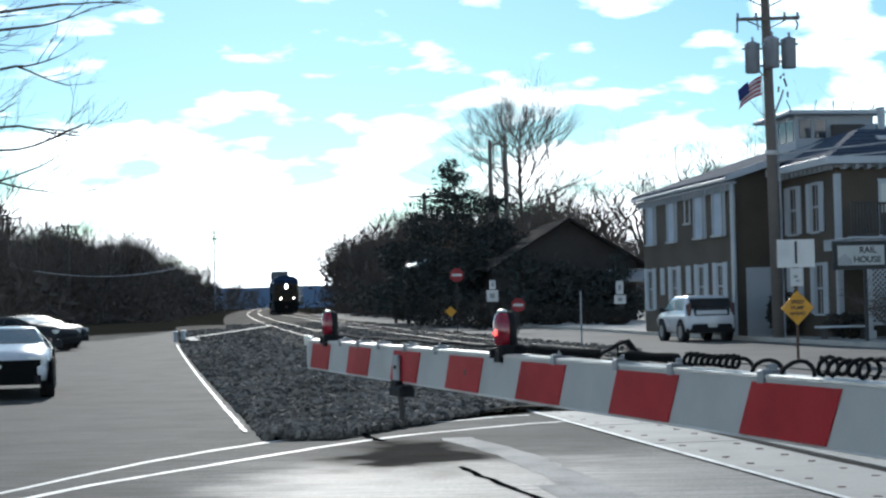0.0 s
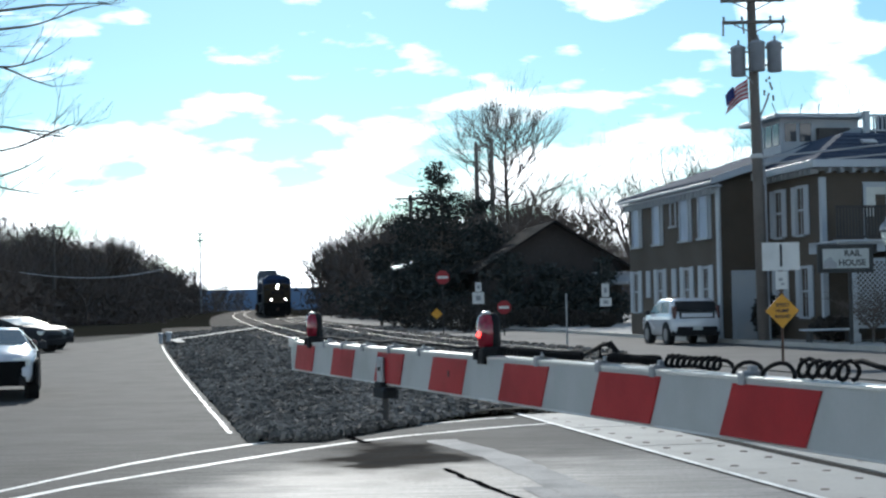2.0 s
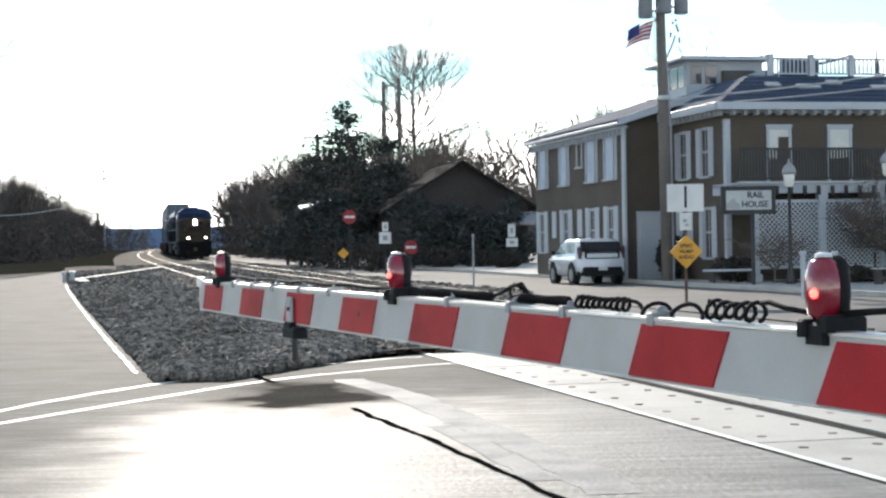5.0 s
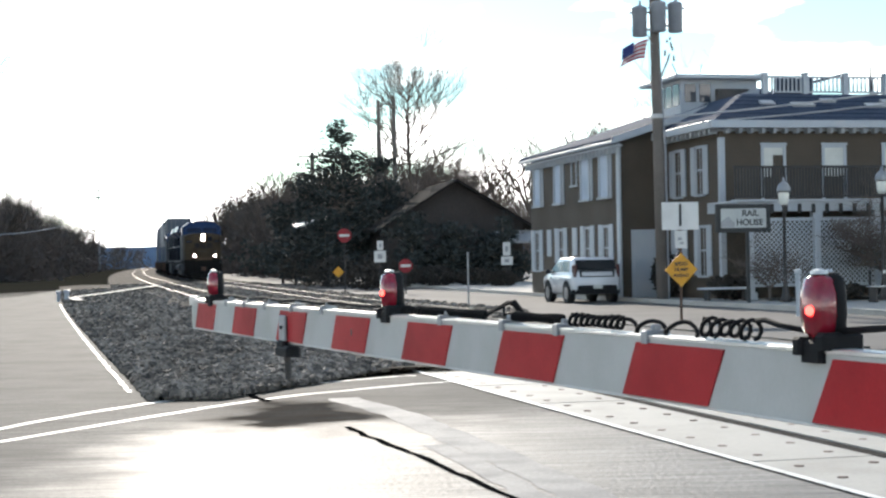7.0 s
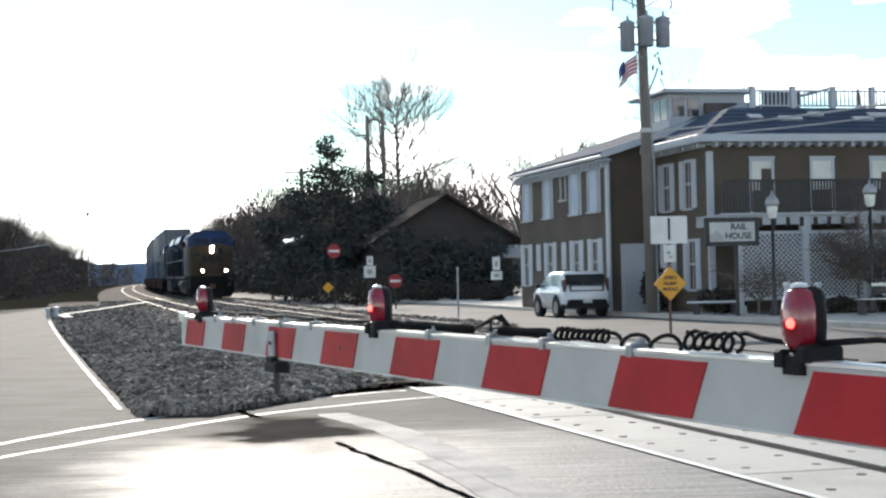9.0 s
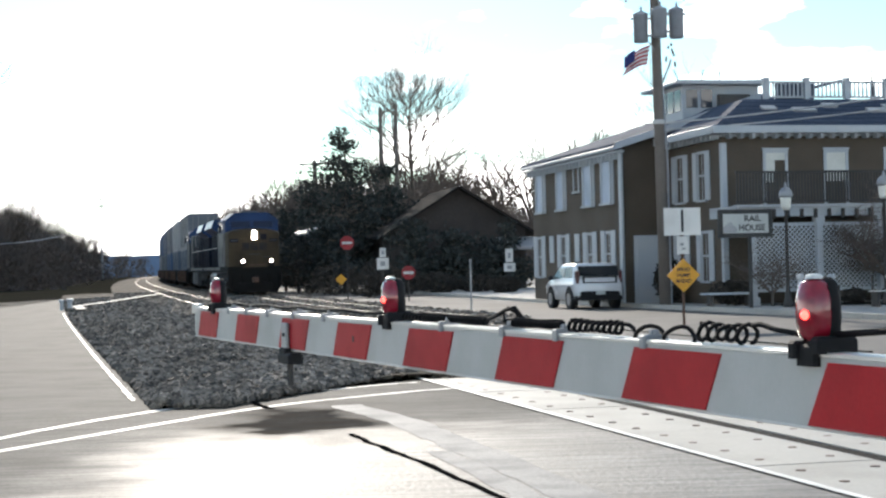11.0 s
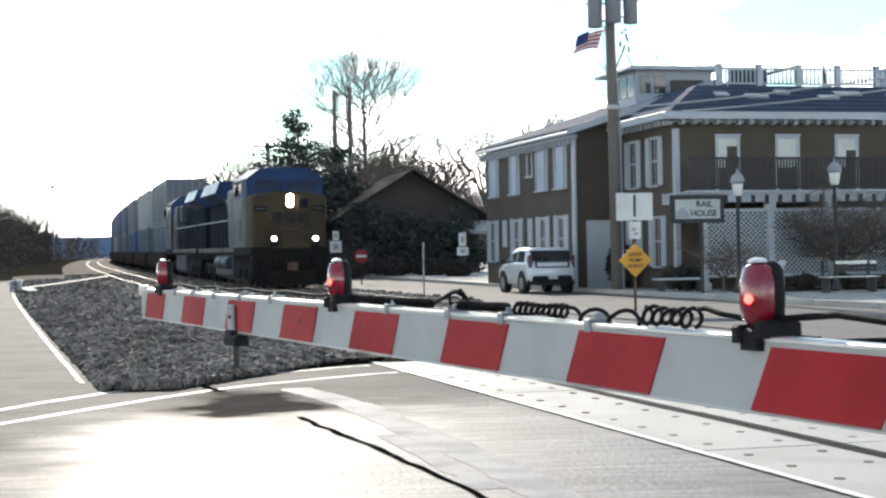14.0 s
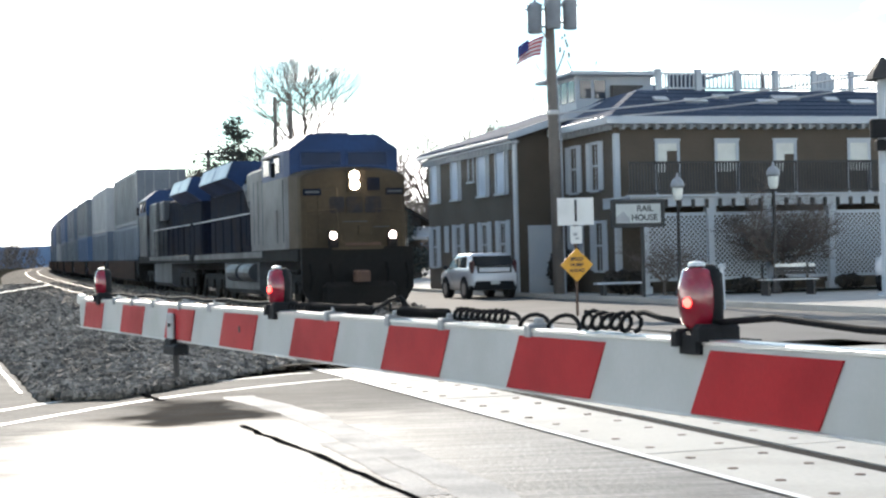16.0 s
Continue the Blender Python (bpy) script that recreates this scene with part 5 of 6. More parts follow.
# ---- poles, signs, lamps ----
def utility_pole():
    e = thing("utility_pole", pose(8.72, 51.95, 0.05), "weathered wooden utility pole with transformers and a flag", "utility pole")
    part("pole", Mesh().tube([(0, 0, -0.1), (-0.05, 0, 5), (-0.12, 0, 10.0), (-0.14, 0, 11.6)], [0.19, 0.17, 0.145, 0.13], 14), "pole", e, smooth=True)
    for z, x0, x1 in ((10.22, -1.08, 0.92), (10.92, -1.12, 0.9), (11.5, -1.1, 0.9)):
        arm = part("crossarm", Mesh().box(x0, -0.20, z - 0.05, x1, -0.09, z + 0.05, b=0.01), "pole", e)
        for x in (x0 + 0.05, -0.45, 0.45, x1 - 0.06):
            part("insulator", Mesh().lathe([(0.02, z + 0.05), (0.05, z + 0.08), (0.03, z + 0.12), (0.05, z + 0.15), (0.02, z + 0.2)], 8, pose(x, -0.145, 0)), "xfmr", arm)
        part("brace", Mesh().tube([(-0.75, -0.17, z - 0.05), (-0.12, -0.18, z - 0.36), (0.5, -0.17, z - 0.05)], 0.022, 5), "pole", arm)
    part("cutout", Mesh().tube([(-1.05, -0.15, 10.17), (-1.06, -0.15, 9.80)], 0.035, 6), "xfmr", e)
    part("cutout", Mesh().tube([(-0.42, -0.15, 10.17), (-0.40, -0.15, 9.86)], 0.03, 6), "xfmr", e)
    part("cutout", Mesh().tube([(0.80, -0.15, 10.17), (0.86, -0.15, 10.0), (0.80, -0.15, 9.84)], 0.035, 6), "xfmr", e)
    for x, y, z in ((-0.60, -0.12, 8.50), (-0.02, -0.34, 8.62), (0.55, -0.12, 8.62)):
        t = part("transformer", Mesh().lathe([(0.20, z), (0.235, z + 0.03), (0.24, z + 0.86), (0.25, z + 0.88), (0.25, z + 0.92), (0.12, z + 0.99), (0.02, z + 1.0)], 18, pose(x, y, 0)), "xfmr", e, "grey pole-top transformer can", True)
        part("bushing", Mesh().lathe([(0.03, z + 0.98), (0.05, z + 1.02), (0.03, z + 1.06), (0.045, z + 1.1), (0.02, z + 1.16)], 8, pose(x + 0.02, y, 0)), "xfmr", t)
        part("lug", Mesh().box(x - 0.32, y - 0.03, z + 0.74, x + 0.32, y + 0.03, z + 0.80), "xfmr", t)
        part("bracket", Mesh().box(min(x, -0.1), y, z + 0.2, max(x, -0.1), y + 0.14, z + 0.26), "xfmr", t)
    part("riser", Mesh().tube([(0.2, -0.05, 0.0), (0.17, -0.05, 5.0), (0.06, -0.05, 7.2), (0.30, -0.05, 7.75), (0.36, -0.05, 7.95)], 0.035, 6), "xfmr", e)
    r = random.Random(2)
    for k in range(9):
        part("connector", Mesh().lathe([(0.015, 0), (0.045, 0.03), (0.02, 0.1)], 7, pose(0.18 + r.random() * 0.32, -0.1, 7.7 + k * 0.085)), "pole", e)
    part("ground_wire", Mesh().tube([(-0.32, -0.1, 8.5), (-0.30, -0.1, 7.3), (-0.28, -0.1, 6.9)], 0.015, 5), "wire", e)
    part("band", Mesh().lathe([(0.19, 5.88), (0.20, 5.92), (0.20, 5.98), (0.19, 6.02)], 12, pose(-0.06, 0, 0)), "wire", e)
    return e


utility_pole()


def flag():
    """A furled striped flag on a slanting staff fixed to the pole; it sways a little."""
    e = thing("flag", pose(8.42, 51.75, 8.45), "striped red white and blue flag hanging on the pole", "flag")
    part("staff", Mesh().tube([(0.12, 0.1, -0.15), (-0.02, 0, 0.05), (-0.1, -0.05, 0.12)], 0.02, 6), "grey_steel", e)
    n = 9
    for k in range(n):
        m = Mesh()
        L, R = [], []
        for i in range(9):
            u = i / 8
            for side, dst in ((0, L), (1, R)):
                v = (k + side) / n
                x = -0.75 * u * (0.75 + 0.25 * v) - 0.05
                z = -0.16 * u - 0.62 * v - 0.30 * u * u
                y = 0.07 * math.sin(u * 7 + v * 3)
                dst.append((x, y, z))
        m.strip(L, R)
        m.strip([(x, y + 0.012, z) for x, y, z in R], [(x, y + 0.012, z) for x, y, z in L])
        part("stripe", m, "flag_red" if k % 2 == 0 else "flag_white", e)
    m = Mesh()
    L = [(-0.75 * u - 0.05, 0.07 * math.sin(u * 7) - 0.008, -0.16 * u - 0.30 * u * u) for u in (0.58, 0.68, 0.78, 0.88, 1.0)]
    R = [(x + 0.04, y, z - 0.36) for x, y, z in L]
    m.strip(L, R)
    part("canton", m, "flag_blue", e)
    return e


FLAG = flag()


def wires(name, a, b, sag, label, r=0.018, material="wire"):
    a, b = Vector(a), Vector(b)
    pts = []
    for k in range(17):
        u = k / 16
        p = a.lerp(b, u)
        p.z -= sag * 4 * u * (1 - u)
        pts.append(p)
    return tagged(part(name, Mesh().tube(pts, r, 5), material), label, "cable")


wires("overhead_wire", (8.64, 51.95, 5.95), (26.0, 47.0, 8.1), 0.35, "pale service wire from the pole over the roof", 0.03)
wires("overhead_wire", (8.64, 51.95, 5.75), (26.0, 47.3, 7.75), 0.45, "second pale service wire from the pole", 0.025)


def sign_post():
    e = thing("sign_post", pose(6.09, 34.0, 0.0, 0, 0, 7), "steel post with a yellow warning diamond and white signs", "road sign")
    part("post", Mesh().box(-0.025, 0.0, -0.05, 0.025, 0.05, 2.55, b=0.006), "rust", e)
    c = 1.18
    d = 0.36
    dia = part("warning_diamond", Mesh().prism([(0, c - d), (d, c), (0, c + d), (-d, c)], 0.012, pose(0, -0.02, 0)), "amber", e, "yellow diamond warning sign")
    for k, wd in enumerate(("SPEED", "HUMP", "AHEAD")):
        text_part("lettering", wd, 0.105, "ink", dia, pose(0, -0.024, c + 0.12 - 0.12 * k, 90))
    big = part("white_sign", Mesh().box(-0.40, -0.02, 2.02, 0.40, -0.008, 2.60, b=0.004), "sign_back", e, "white rectangular sign")
    part("black_bar", Mesh().box(-0.025, -0.027, 2.10, 0.025, -0.021, 2.56), "ink", big)
    small = part("small_sign", Mesh().box(-0.13, -0.02, 1.63, 0.13, -0.008, 2.00, b=0.004), "sign_back", e, "small white sign")
    part("sign_bar", Mesh().box(-0.06, -0.026, 1.80, 0.02, -0.021, 1.86).box(-0.02, -0.026, 1.72, 0.06, -0.021, 1.76), "grey_steel", small)
    return e


sign_post()


def octagon_sign(x, y, top, r, label, turn=0):
    e = thing("stop_sign", pose(x, y, 0, 0, 0, turn), label, "road sign", "stop signs")
    part("post", Mesh().box(-0.03, 0, -0.05, 0.03, 0.05, top + r * 0.3, b=0.006), "dark", e)
    pts = [(r * math.cos(radians(22.5 + 45 * k)), top + r * math.sin(radians(22.5 + 45 * k))) for k in range(8)]
    s = part("plate", Mesh().prism(pts, 0.012, pose(0, -0.02, 0)), "sign_red", e, "red octagonal plate")
    part("border", Mesh().box(-r * 0.7, -0.026, top - 0.06, r * 0.7, -0.021, top + 0.06), "sign_back", s, "white lettered bar")
    return e


s1 = octagon_sign(-2.20, 80.0, 2.85, 0.36, "red stop sign on a dark post beside the street", 8)
part("small_diamond", Mesh().prism([(-0.33, 0.78), (-0.05, 1.06), (-0.33, 1.34), (-0.61, 1.06)], 0.02, pose(0, -0.03, 0)), "amber", s1, "small yellow diamond plate")
octagon_sign(0.72, 73.5, 1.32, 0.33, "red stop sign low beside the far street", 4)


def small_sign(x, y, z0, plates, label):
    e = thing("sign", pose(x, y, 0.0, 0, 0, 6), label, "road sign", "small white signs")
    top = max(p[3] for p in plates)
    part("post", Mesh().box(-0.03, 0, -0.05, 0.03, 0.05, top, b=0.005), "dark", e)
    for x0, z_0, x1, z_1 in plates:
        pl = part("plate", Mesh().box(x0, -0.02, z_0, x1, -0.008, z_1, b=0.004), "sign_back", e)
        part("print", Mesh().box(x0 + (x1 - x0) * 0.3, -0.026, z_0 + (z_1 - z_0) * 0.3, x1 - (x1 - x0) * 0.3, -0.021, z_0 + (z_1 - z_0) * 0.7), "grey_steel", pl)
    return e


small_sign(-0.45, 77.0, 0, [(-0.28, 1.5, 0.28, 2.05), (-0.14, 2.08, 0.16, 2.52)], "two plain white signs on one dark post")
small_sign(6.2, 86.0, 0, [(-0.2, 1.75, 0.2, 2.45), (-0.3, 1.25, 0.32, 1.7)], "small white signs on a dark post by the house")


def inn_sign():
    e = thing("inn_sign", pose(10.25, 47.0, 0.1, 0, 0, 6), "dark framed sign with a pale lettered board on posts", "sign")
    part("board", Mesh().box(-0.80, -0.06, 2.05, 0.84, 0.06, 2.87, b=0.02), "ink", e)
    b = part("panel", Mesh().box(-0.66, -0.075, 2.18, 0.70, -0.06, 2.74), "sign_grey", e, "pale grey sign panel")
    text_part("lettering", "RAIL", 0.25, "ink", b, pose(0.22, -0.078, 2.60, 90))
    text_part("lettering", "HOUSE", 0.25, "ink", b, pose(0.20, -0.078, 2.33, 90))
    part("picture", Mesh().prism([(-0.66, 2.2), (-0.24, 2.2), (-0.26, 2.34), (-0.36, 2.42), (-0.42, 2.52), (-0.54, 2.46), (-0.66, 2.36)], 0.005, pose(0, -0.08, 0)), "grey_steel", b)
    part("post", Mesh().box(0.10, -0.03, -0.1, 0.20, 0.03, 2.1), "ink", e)
    return e


inn_sign()


def street_lamp(x, y, h, label):
    e = thing("street_lamp", pose(x, y, 0.1), label, "street lamp", "lamps in front of the inn")
    part("post", Mesh().lathe([(0.16, 0), (0.16, 0.1), (0.10, 0.25), (0.06, 0.6), (0.045, h - 0.75), (0.08, h - 0.7)], 12), "dark", e, smooth=True)
    part("globe", Mesh().lathe([(0.09, h - 0.70), (0.14, h - 0.62), (0.165, h - 0.36), (0.15, h - 0.30)], 14), "lamp_glass", e, "frosted white lantern", True)
    part("cap", Mesh().lathe([(0.20, h - 0.33), (0.21, h - 0.26), (0.19, h - 0.16), (0.12, h - 0.06), (0.05, h - 0.02), (0.02, h + 0.12)], 14), "grey_steel", e, "domed metal cap", True)
    return e


street_lamp(11.48, 47.0, 3.52, "black lamp post with frosted lantern by the sign")
street_lamp(14.37, 47.0, 3.80, "black lamp post with frosted lantern by the bare shrub")


def bollard(x, y, h, r, label, material="white"):
    e = thing("bollard", pose(x, y, 0.0), label, "post", "posts by the street")
    part("shaft", Mesh().lathe([(r, -0.05), (r, h - 0.12), (r * 1.5, h - 0.1), (r * 1.5, h - 0.02), (r * 0.8, h)], 10), material, e)
    return e


bollard(9.65, 38.3, 1.12, 0.06, "white post with a cap beside the street")
bollard(10.37, 38.2, 1.10, 0.06, "white post with a cap beside the street")
bollard(2.5, 52.2, 1.75, 0.03, "thin grey steel post beside the tracks", "grey_steel")
bollard(-13.9, 70.5, 0.55, 0.10, "short white post at the edge of the verge")
bollard(-14.4, 71.2, 0.5, 0.08, "short white post at the edge of the verge")


def signal_mast():
    e = thing("signal_mast", pose(15.9, 42.0, 0.1), "pale signal mast with black lamp heads", "signal")
    part("mast", Mesh().lathe([(0.3, 0), (0.3, 0.05), (0.16, 0.1), (0.16, 5.9), (0.1, 6.0)], 14), "white", e)
    part("hood", Mesh().lathe([(0.5, 5.75), (0.35, 6.0), (0.05, 6.35)], 10), "dark", e)
    part("lamp_head", Mesh().box(-0.42, -0.2, 4.2, 0.42, 0.0, 4.7, b=0.05).box(-0.3, -0.3, 3.85, 0.3, 0.0, 4.15, b=0.05), "black", e)
    part("plate", Mesh().box(-0.2, -0.25, 3.0, 0.2, -0.2, 3.5), "white", e)
    return e


signal_mast()
ribbon("verge_kerb", [tuple(on(-10.3, 66))[:2], (-13.55, 70.0), (-13.6, 77.8), (-13.9, 89.0), (-14.3, 100.4)], 0.42, 0.20, "kerb", "pale concrete strip across the verge", "kerb", ragged=0.05, seed=11)


# ---- vehicles ----
# stations along a body: share of the length, underside, belt, top, half widths at belt and top as shares
BODIES = {
    "hatch": ((0.0, 0.40, 0.76, 0.94, 0.86, 0.82), (0.025, 0.31, 0.92, 1.08, 0.96, 0.90), (0.055, 0.29, 1.0, 1.22, 1.0, 0.89), (0.10, 0.28, 1.0, -0.05, 1.0, 0.86), (0.15, 0.28, 1.0, 0.0, 1.0, 0.84),
              (0.52, 0.27, 1.0, 0.0, 1.0, 0.82), (0.60, 0.27, 1.0, -0.07, 1.0, 0.82), (0.77, 0.27, 0.98, 1.08, 1.0, 0.88), (0.93, 0.29, 0.86, 0.97, 0.96, 0.82), (0.985, 0.32, 0.70, 0.82, 0.86, 0.74), (1.0, 0.40, 0.60, 0.70, 0.80, 0.70)),
    "sedan": ((0.0, 0.45, 0.70, 0.86, 0.84, 0.74), (0.03, 0.32, 0.84, 0.97, 0.94, 0.82), (0.17, 0.27, 0.92, 1.02, 1.0, 0.86), (0.33, 0.26, 0.94, -0.04, 1.0, 0.72), (0.42, 0.26, 0.94, 0.0, 1.0, 0.70),
              (0.54, 0.26, 0.94, -0.03, 1.0, 0.71), (0.74, 0.26, 0.93, 1.0, 1.0, 0.88), (0.92, 0.28, 0.82, 0.91, 0.95, 0.80), (0.98, 0.30, 0.68, 0.80, 0.88, 0.72), (1.0, 0.38, 0.60, 0.70, 0.80, 0.66)),
    "suv": ((0.0, 0.46, 0.85, 1.05, 0.90, 0.85), (0.02, 0.38, 1.05, 1.25, 0.98, 0.90), (0.08, 0.36, 1.1, -0.05, 1.0, 0.80), (0.15, 0.36, 1.1, 0.0, 1.0, 0.77), (0.52, 0.36, 1.1, 0.0, 1.0, 0.77),
            (0.58, 0.36, 1.1, -0.06, 1.0, 0.78), (0.73, 0.36, 1.08, 1.16, 1.0, 0.88), (0.93, 0.38, 0.98, 1.08, 0.96, 0.82), (0.985, 0.40, 0.80, 0.95, 0.88, 0.76), (1.0, 0.46, 0.65, 0.80, 0.82, 0.72)),
}


def vehicle(name, m, label, paint, L, W, H, style, group=""):
    """Nose along +y, middle of the rear bumper at the origin; the body is drawn through cross-sections."""
    e = thing(name, m, label, "car", group)
    w = W / 2
    st = [(y * L, zb, zm, (H + zt) if zt <= 0 else zt, wm * w, wt * w) for y, zb, zm, zt, wm, wt in BODIES[style]]

    def ring(s):
        y, zb, zm, zt, wm, wt = s
        half = [(wm * 0.80, zb), (wm * 0.96, zb + 0.06), (wm, zb + (zm - zb) * 0.5), (wm * 0.985, zm - 0.03), (wm * 0.965, zm), (wt, max(zm + 0.01, zt - 0.06)), (wt * 0.90, zt), (wt * 0.45, zt + 0.025)]
        return [(x, y, z) for x, z in half] + [(-x, y, z) for x, z in reversed(half)]

    vs = [p for s in st for p in ring(s)]
    n = 16
    fs = [tuple(range(n)), tuple(range(len(vs) - 1, len(vs) - 1 - n, -1))]
    fs += [(j * n + (k + 1) % n, j * n + k, (j + 1) * n + k, (j + 1) * n + (k + 1) % n) for j in range(len(st) - 1) for k in range(n)]
    part("body", Mesh().add(vs, fs), paint, e, smooth=True)
    cowl = next(k for k in range(len(st)) if st[k][0] > 0.7 * L)
    front, cw = st[cowl - 1], st[cowl]
    back = next(k for k in range(len(st)) if st[k][3] > H - 0.06)
    bk, lo = st[back], st[back - 1 if style == "sedan" else 1]

    def pane(label_name, pts, text=""):
        part(label_name, Mesh().add(pts, [(0, 1, 2, 3), (3, 2, 1, 0)]), "car_glass", e, text)

    pane("windscreen", [(-cw[5] * 0.95, cw[0] + 0.02, cw[3] + 0.035), (cw[5] * 0.95, cw[0] + 0.02, cw[3] + 0.035), (front[5] * 0.92, front[0] + 0.07, front[3] + 0.01), (-front[5] * 0.92, front[0] + 0.07, front[3] + 0.01)])
    pane("rear_window", [(-lo[5] * 0.96, lo[0] - 0.06, lo[3] + 0.02), (lo[5] * 0.96, lo[0] - 0.06, lo[3] + 0.02), (bk[5] * 0.93, bk[0] - 0.09, bk[3] - 0.03), (-bk[5] * 0.93, bk[0] - 0.09, bk[3] - 0.03)], "large dark rear window")
    mid = (bk[0] + front[0]) / 2 + 0.1
    for sx in (-1, 1):
        def skin(y, u):
            """A point of the side above the belt, u from belt to roof, a little proud."""
            k = max(j for j in range(len(st) - 1) if st[j][0] <= y)
            a, b = st[k], st[k + 1]
            f = (y - a[0]) / (b[0] - a[0])
            zm, zt, wm, wt = [a[q] + (b[q] - a[q]) * f for q in (2, 3, 4, 5)]
            return (sx * (wm * 0.965 + (wt - wm * 0.965) * u + 0.014), y, zm + (zt - 0.06 - zm) * u)
        rear_y = bk[0] + (0.15 if style != "sedan" else -0.25)
        for y0, y1, y2, y3 in ((rear_y, mid - 0.05, mid - 0.05, rear_y + 0.15), (mid + 0.05, cw[0] - 0.22, front[0] + 0.05, mid + 0.05)):
            pane("side_window", [skin(y0, 0.10), skin(y1, 0.10), skin(y2, 0.92), skin(y3, 0.92)])
        part("mirror", Mesh().box(sx * (w + 0.07) - 0.09, cw[0] - 0.35, cw[2], sx * (w + 0.07) + 0.09, cw[0] - 0.24, cw[2] + 0.15, b=0.03), "car_dark", e)
        tall = 0.42 if style == "hatch" else 0.2
        part("tail_light", Mesh().box(sx * w * 0.88 - 0.06, 0.03, 0.86, sx * w * 0.88 + 0.06, 0.30, 0.86 + tall, b=0.03), "tail", e)
        part("headlight", Mesh().box(sx * w * 0.70 - 0.17, L * 0.945, 0.66, sx * w * 0.70 + 0.15, L * 0.99, 0.80, b=0.04), "lamp_glass", e)
        for y in (0.74, L - 0.88):
            axle = Matrix.Translation((sx * (w - 0.10), y, 0.33)) @ Euler((0, radians(90), 0)).to_matrix().to_4x4()
            part("wheel_arch", Mesh().lathe([(0.30, -0.06), (0.40, -0.05), (0.40, 0.112), (0.30, 0.112)] if sx > 0 else [(0.30, -0.112), (0.40, -0.112), (0.40, 0.05), (0.30, 0.06)], 20, axle @ Matrix.Translation((-0.04, 0, 0))), "black", e)
            t = part("wheel", Mesh().lathe([(0.2, -0.11), (0.31, -0.12), (0.33, -0.08), (0.33, 0.08), (0.31, 0.12), (0.2, 0.11)], 20, axle), "tyre", e)
            part("rim", Mesh().lathe([(0.02, 0.09), (0.08, 0.105), (0.20, 0.115), (0.21, 0.125)], 16, Matrix.Translation((sx * (w - 0.10), y, 0.33)) @ Euler((0, radians(90 * sx), 0)).to_matrix().to_4x4()), "rim", t)
    part("rear_bumper", Mesh().box(-w * 0.86, -0.05, 0.30, w * 0.86, 0.22, 0.62, b=0.08).box(-w * 0.97, 0.06, 0.30, w * 0.97, 0.35, 0.50, b=0.06), "black", e)
    part("front_bumper", Mesh().box(-w * 0.80, L - 0.14, 0.28, w * 0.80, L + 0.04, 0.50, b=0.06), "black", e)
    part("grille", Mesh().box(-w * 0.5, L - 0.06, 0.52, w * 0.5, L + 0.015, 0.66, b=0.02), "black", e)
    part("plate_bar", Mesh().box(-0.16, -0.07, 0.48, 0.16, -0.045, 0.60), "sign_grey", e)
    if style == "hatch":
        part("tailgate_surround", Mesh().box(-w * 0.72, -0.004, 0.86, w * 0.72, 0.04, 1.09, b=0.01), "black", e)
        part("tailgate_band", Mesh().box(-w * 0.64, -0.016, 0.90, w * 0.64, 0.02, 1.04, b=0.015), paint, e, "white band across the tailgate")
    return e


vehicle("parked_car", pose(6.84, 53.6, 0.0, 0, 0, 11.5), "white and black boxy hatchback parked by the kerb", "car_white", 3.7, 1.68, 1.51, "hatch")
# sun glare on the sedan's roof and bonnet is put into its white paint
patrol = vehicle("parked_car", pose(-9.62, 31.1, 0.0, 0, 0, 195) @ Matrix.Diagonal((1, 1, 0.88, 1)), "white and black patrol sedan facing the crossing, glare in its white", "car_white", 4.9, 1.86, 1.33, "sedan", group="cars beside the street")
part("front_fascia", Mesh().slab([(-0.80, 4.62), (0.80, 4.62), (0.74, 4.86), (0.62, 4.95), (-0.62, 4.95), (-0.74, 4.86)], 0.28, 0.74), "rubber", patrol, "black front end")
for sx in (-1, 1):
    part("door_panel", Mesh().box(sx * 0.935 - 0.012, 1.0, 0.32, sx * 0.935 + 0.012, 3.55, 0.90, b=0.01), "rubber", patrol, "black door panel")
    part("wing_panel", Mesh().box(sx * 0.915 - 0.02, 4.35, 0.30, sx * 0.90 + 0.012, 4.7, 0.72, b=0.01), "rubber", patrol, "black front wing")
part("badge", Mesh().box(-0.12, 4.945, 0.60, 0.12, 4.965, 0.66, b=0.01), "alu", patrol)
vehicle("parked_car", pose(-20.3, 61.8, 0.0, 0, 0, -112), "dark saloon car parked across the street end", "car_dark", 4.5, 1.8, 1.30, "sedan", group="cars beside the street")
vehicle("parked_car", pose(-21.2, 65.8, 0.0, 0, 0, -110), "dark grey saloon car parked behind the first", "car_dark", 4.6, 1.8, 1.34, "sedan", group="cars beside the street")
vehicle("parked_car", pose(20.6, 49.2, 0.1, 0, 0, 140), "white utility car parked in front of the porch", "car_white", 4.4, 1.9, 1.8, "suv")

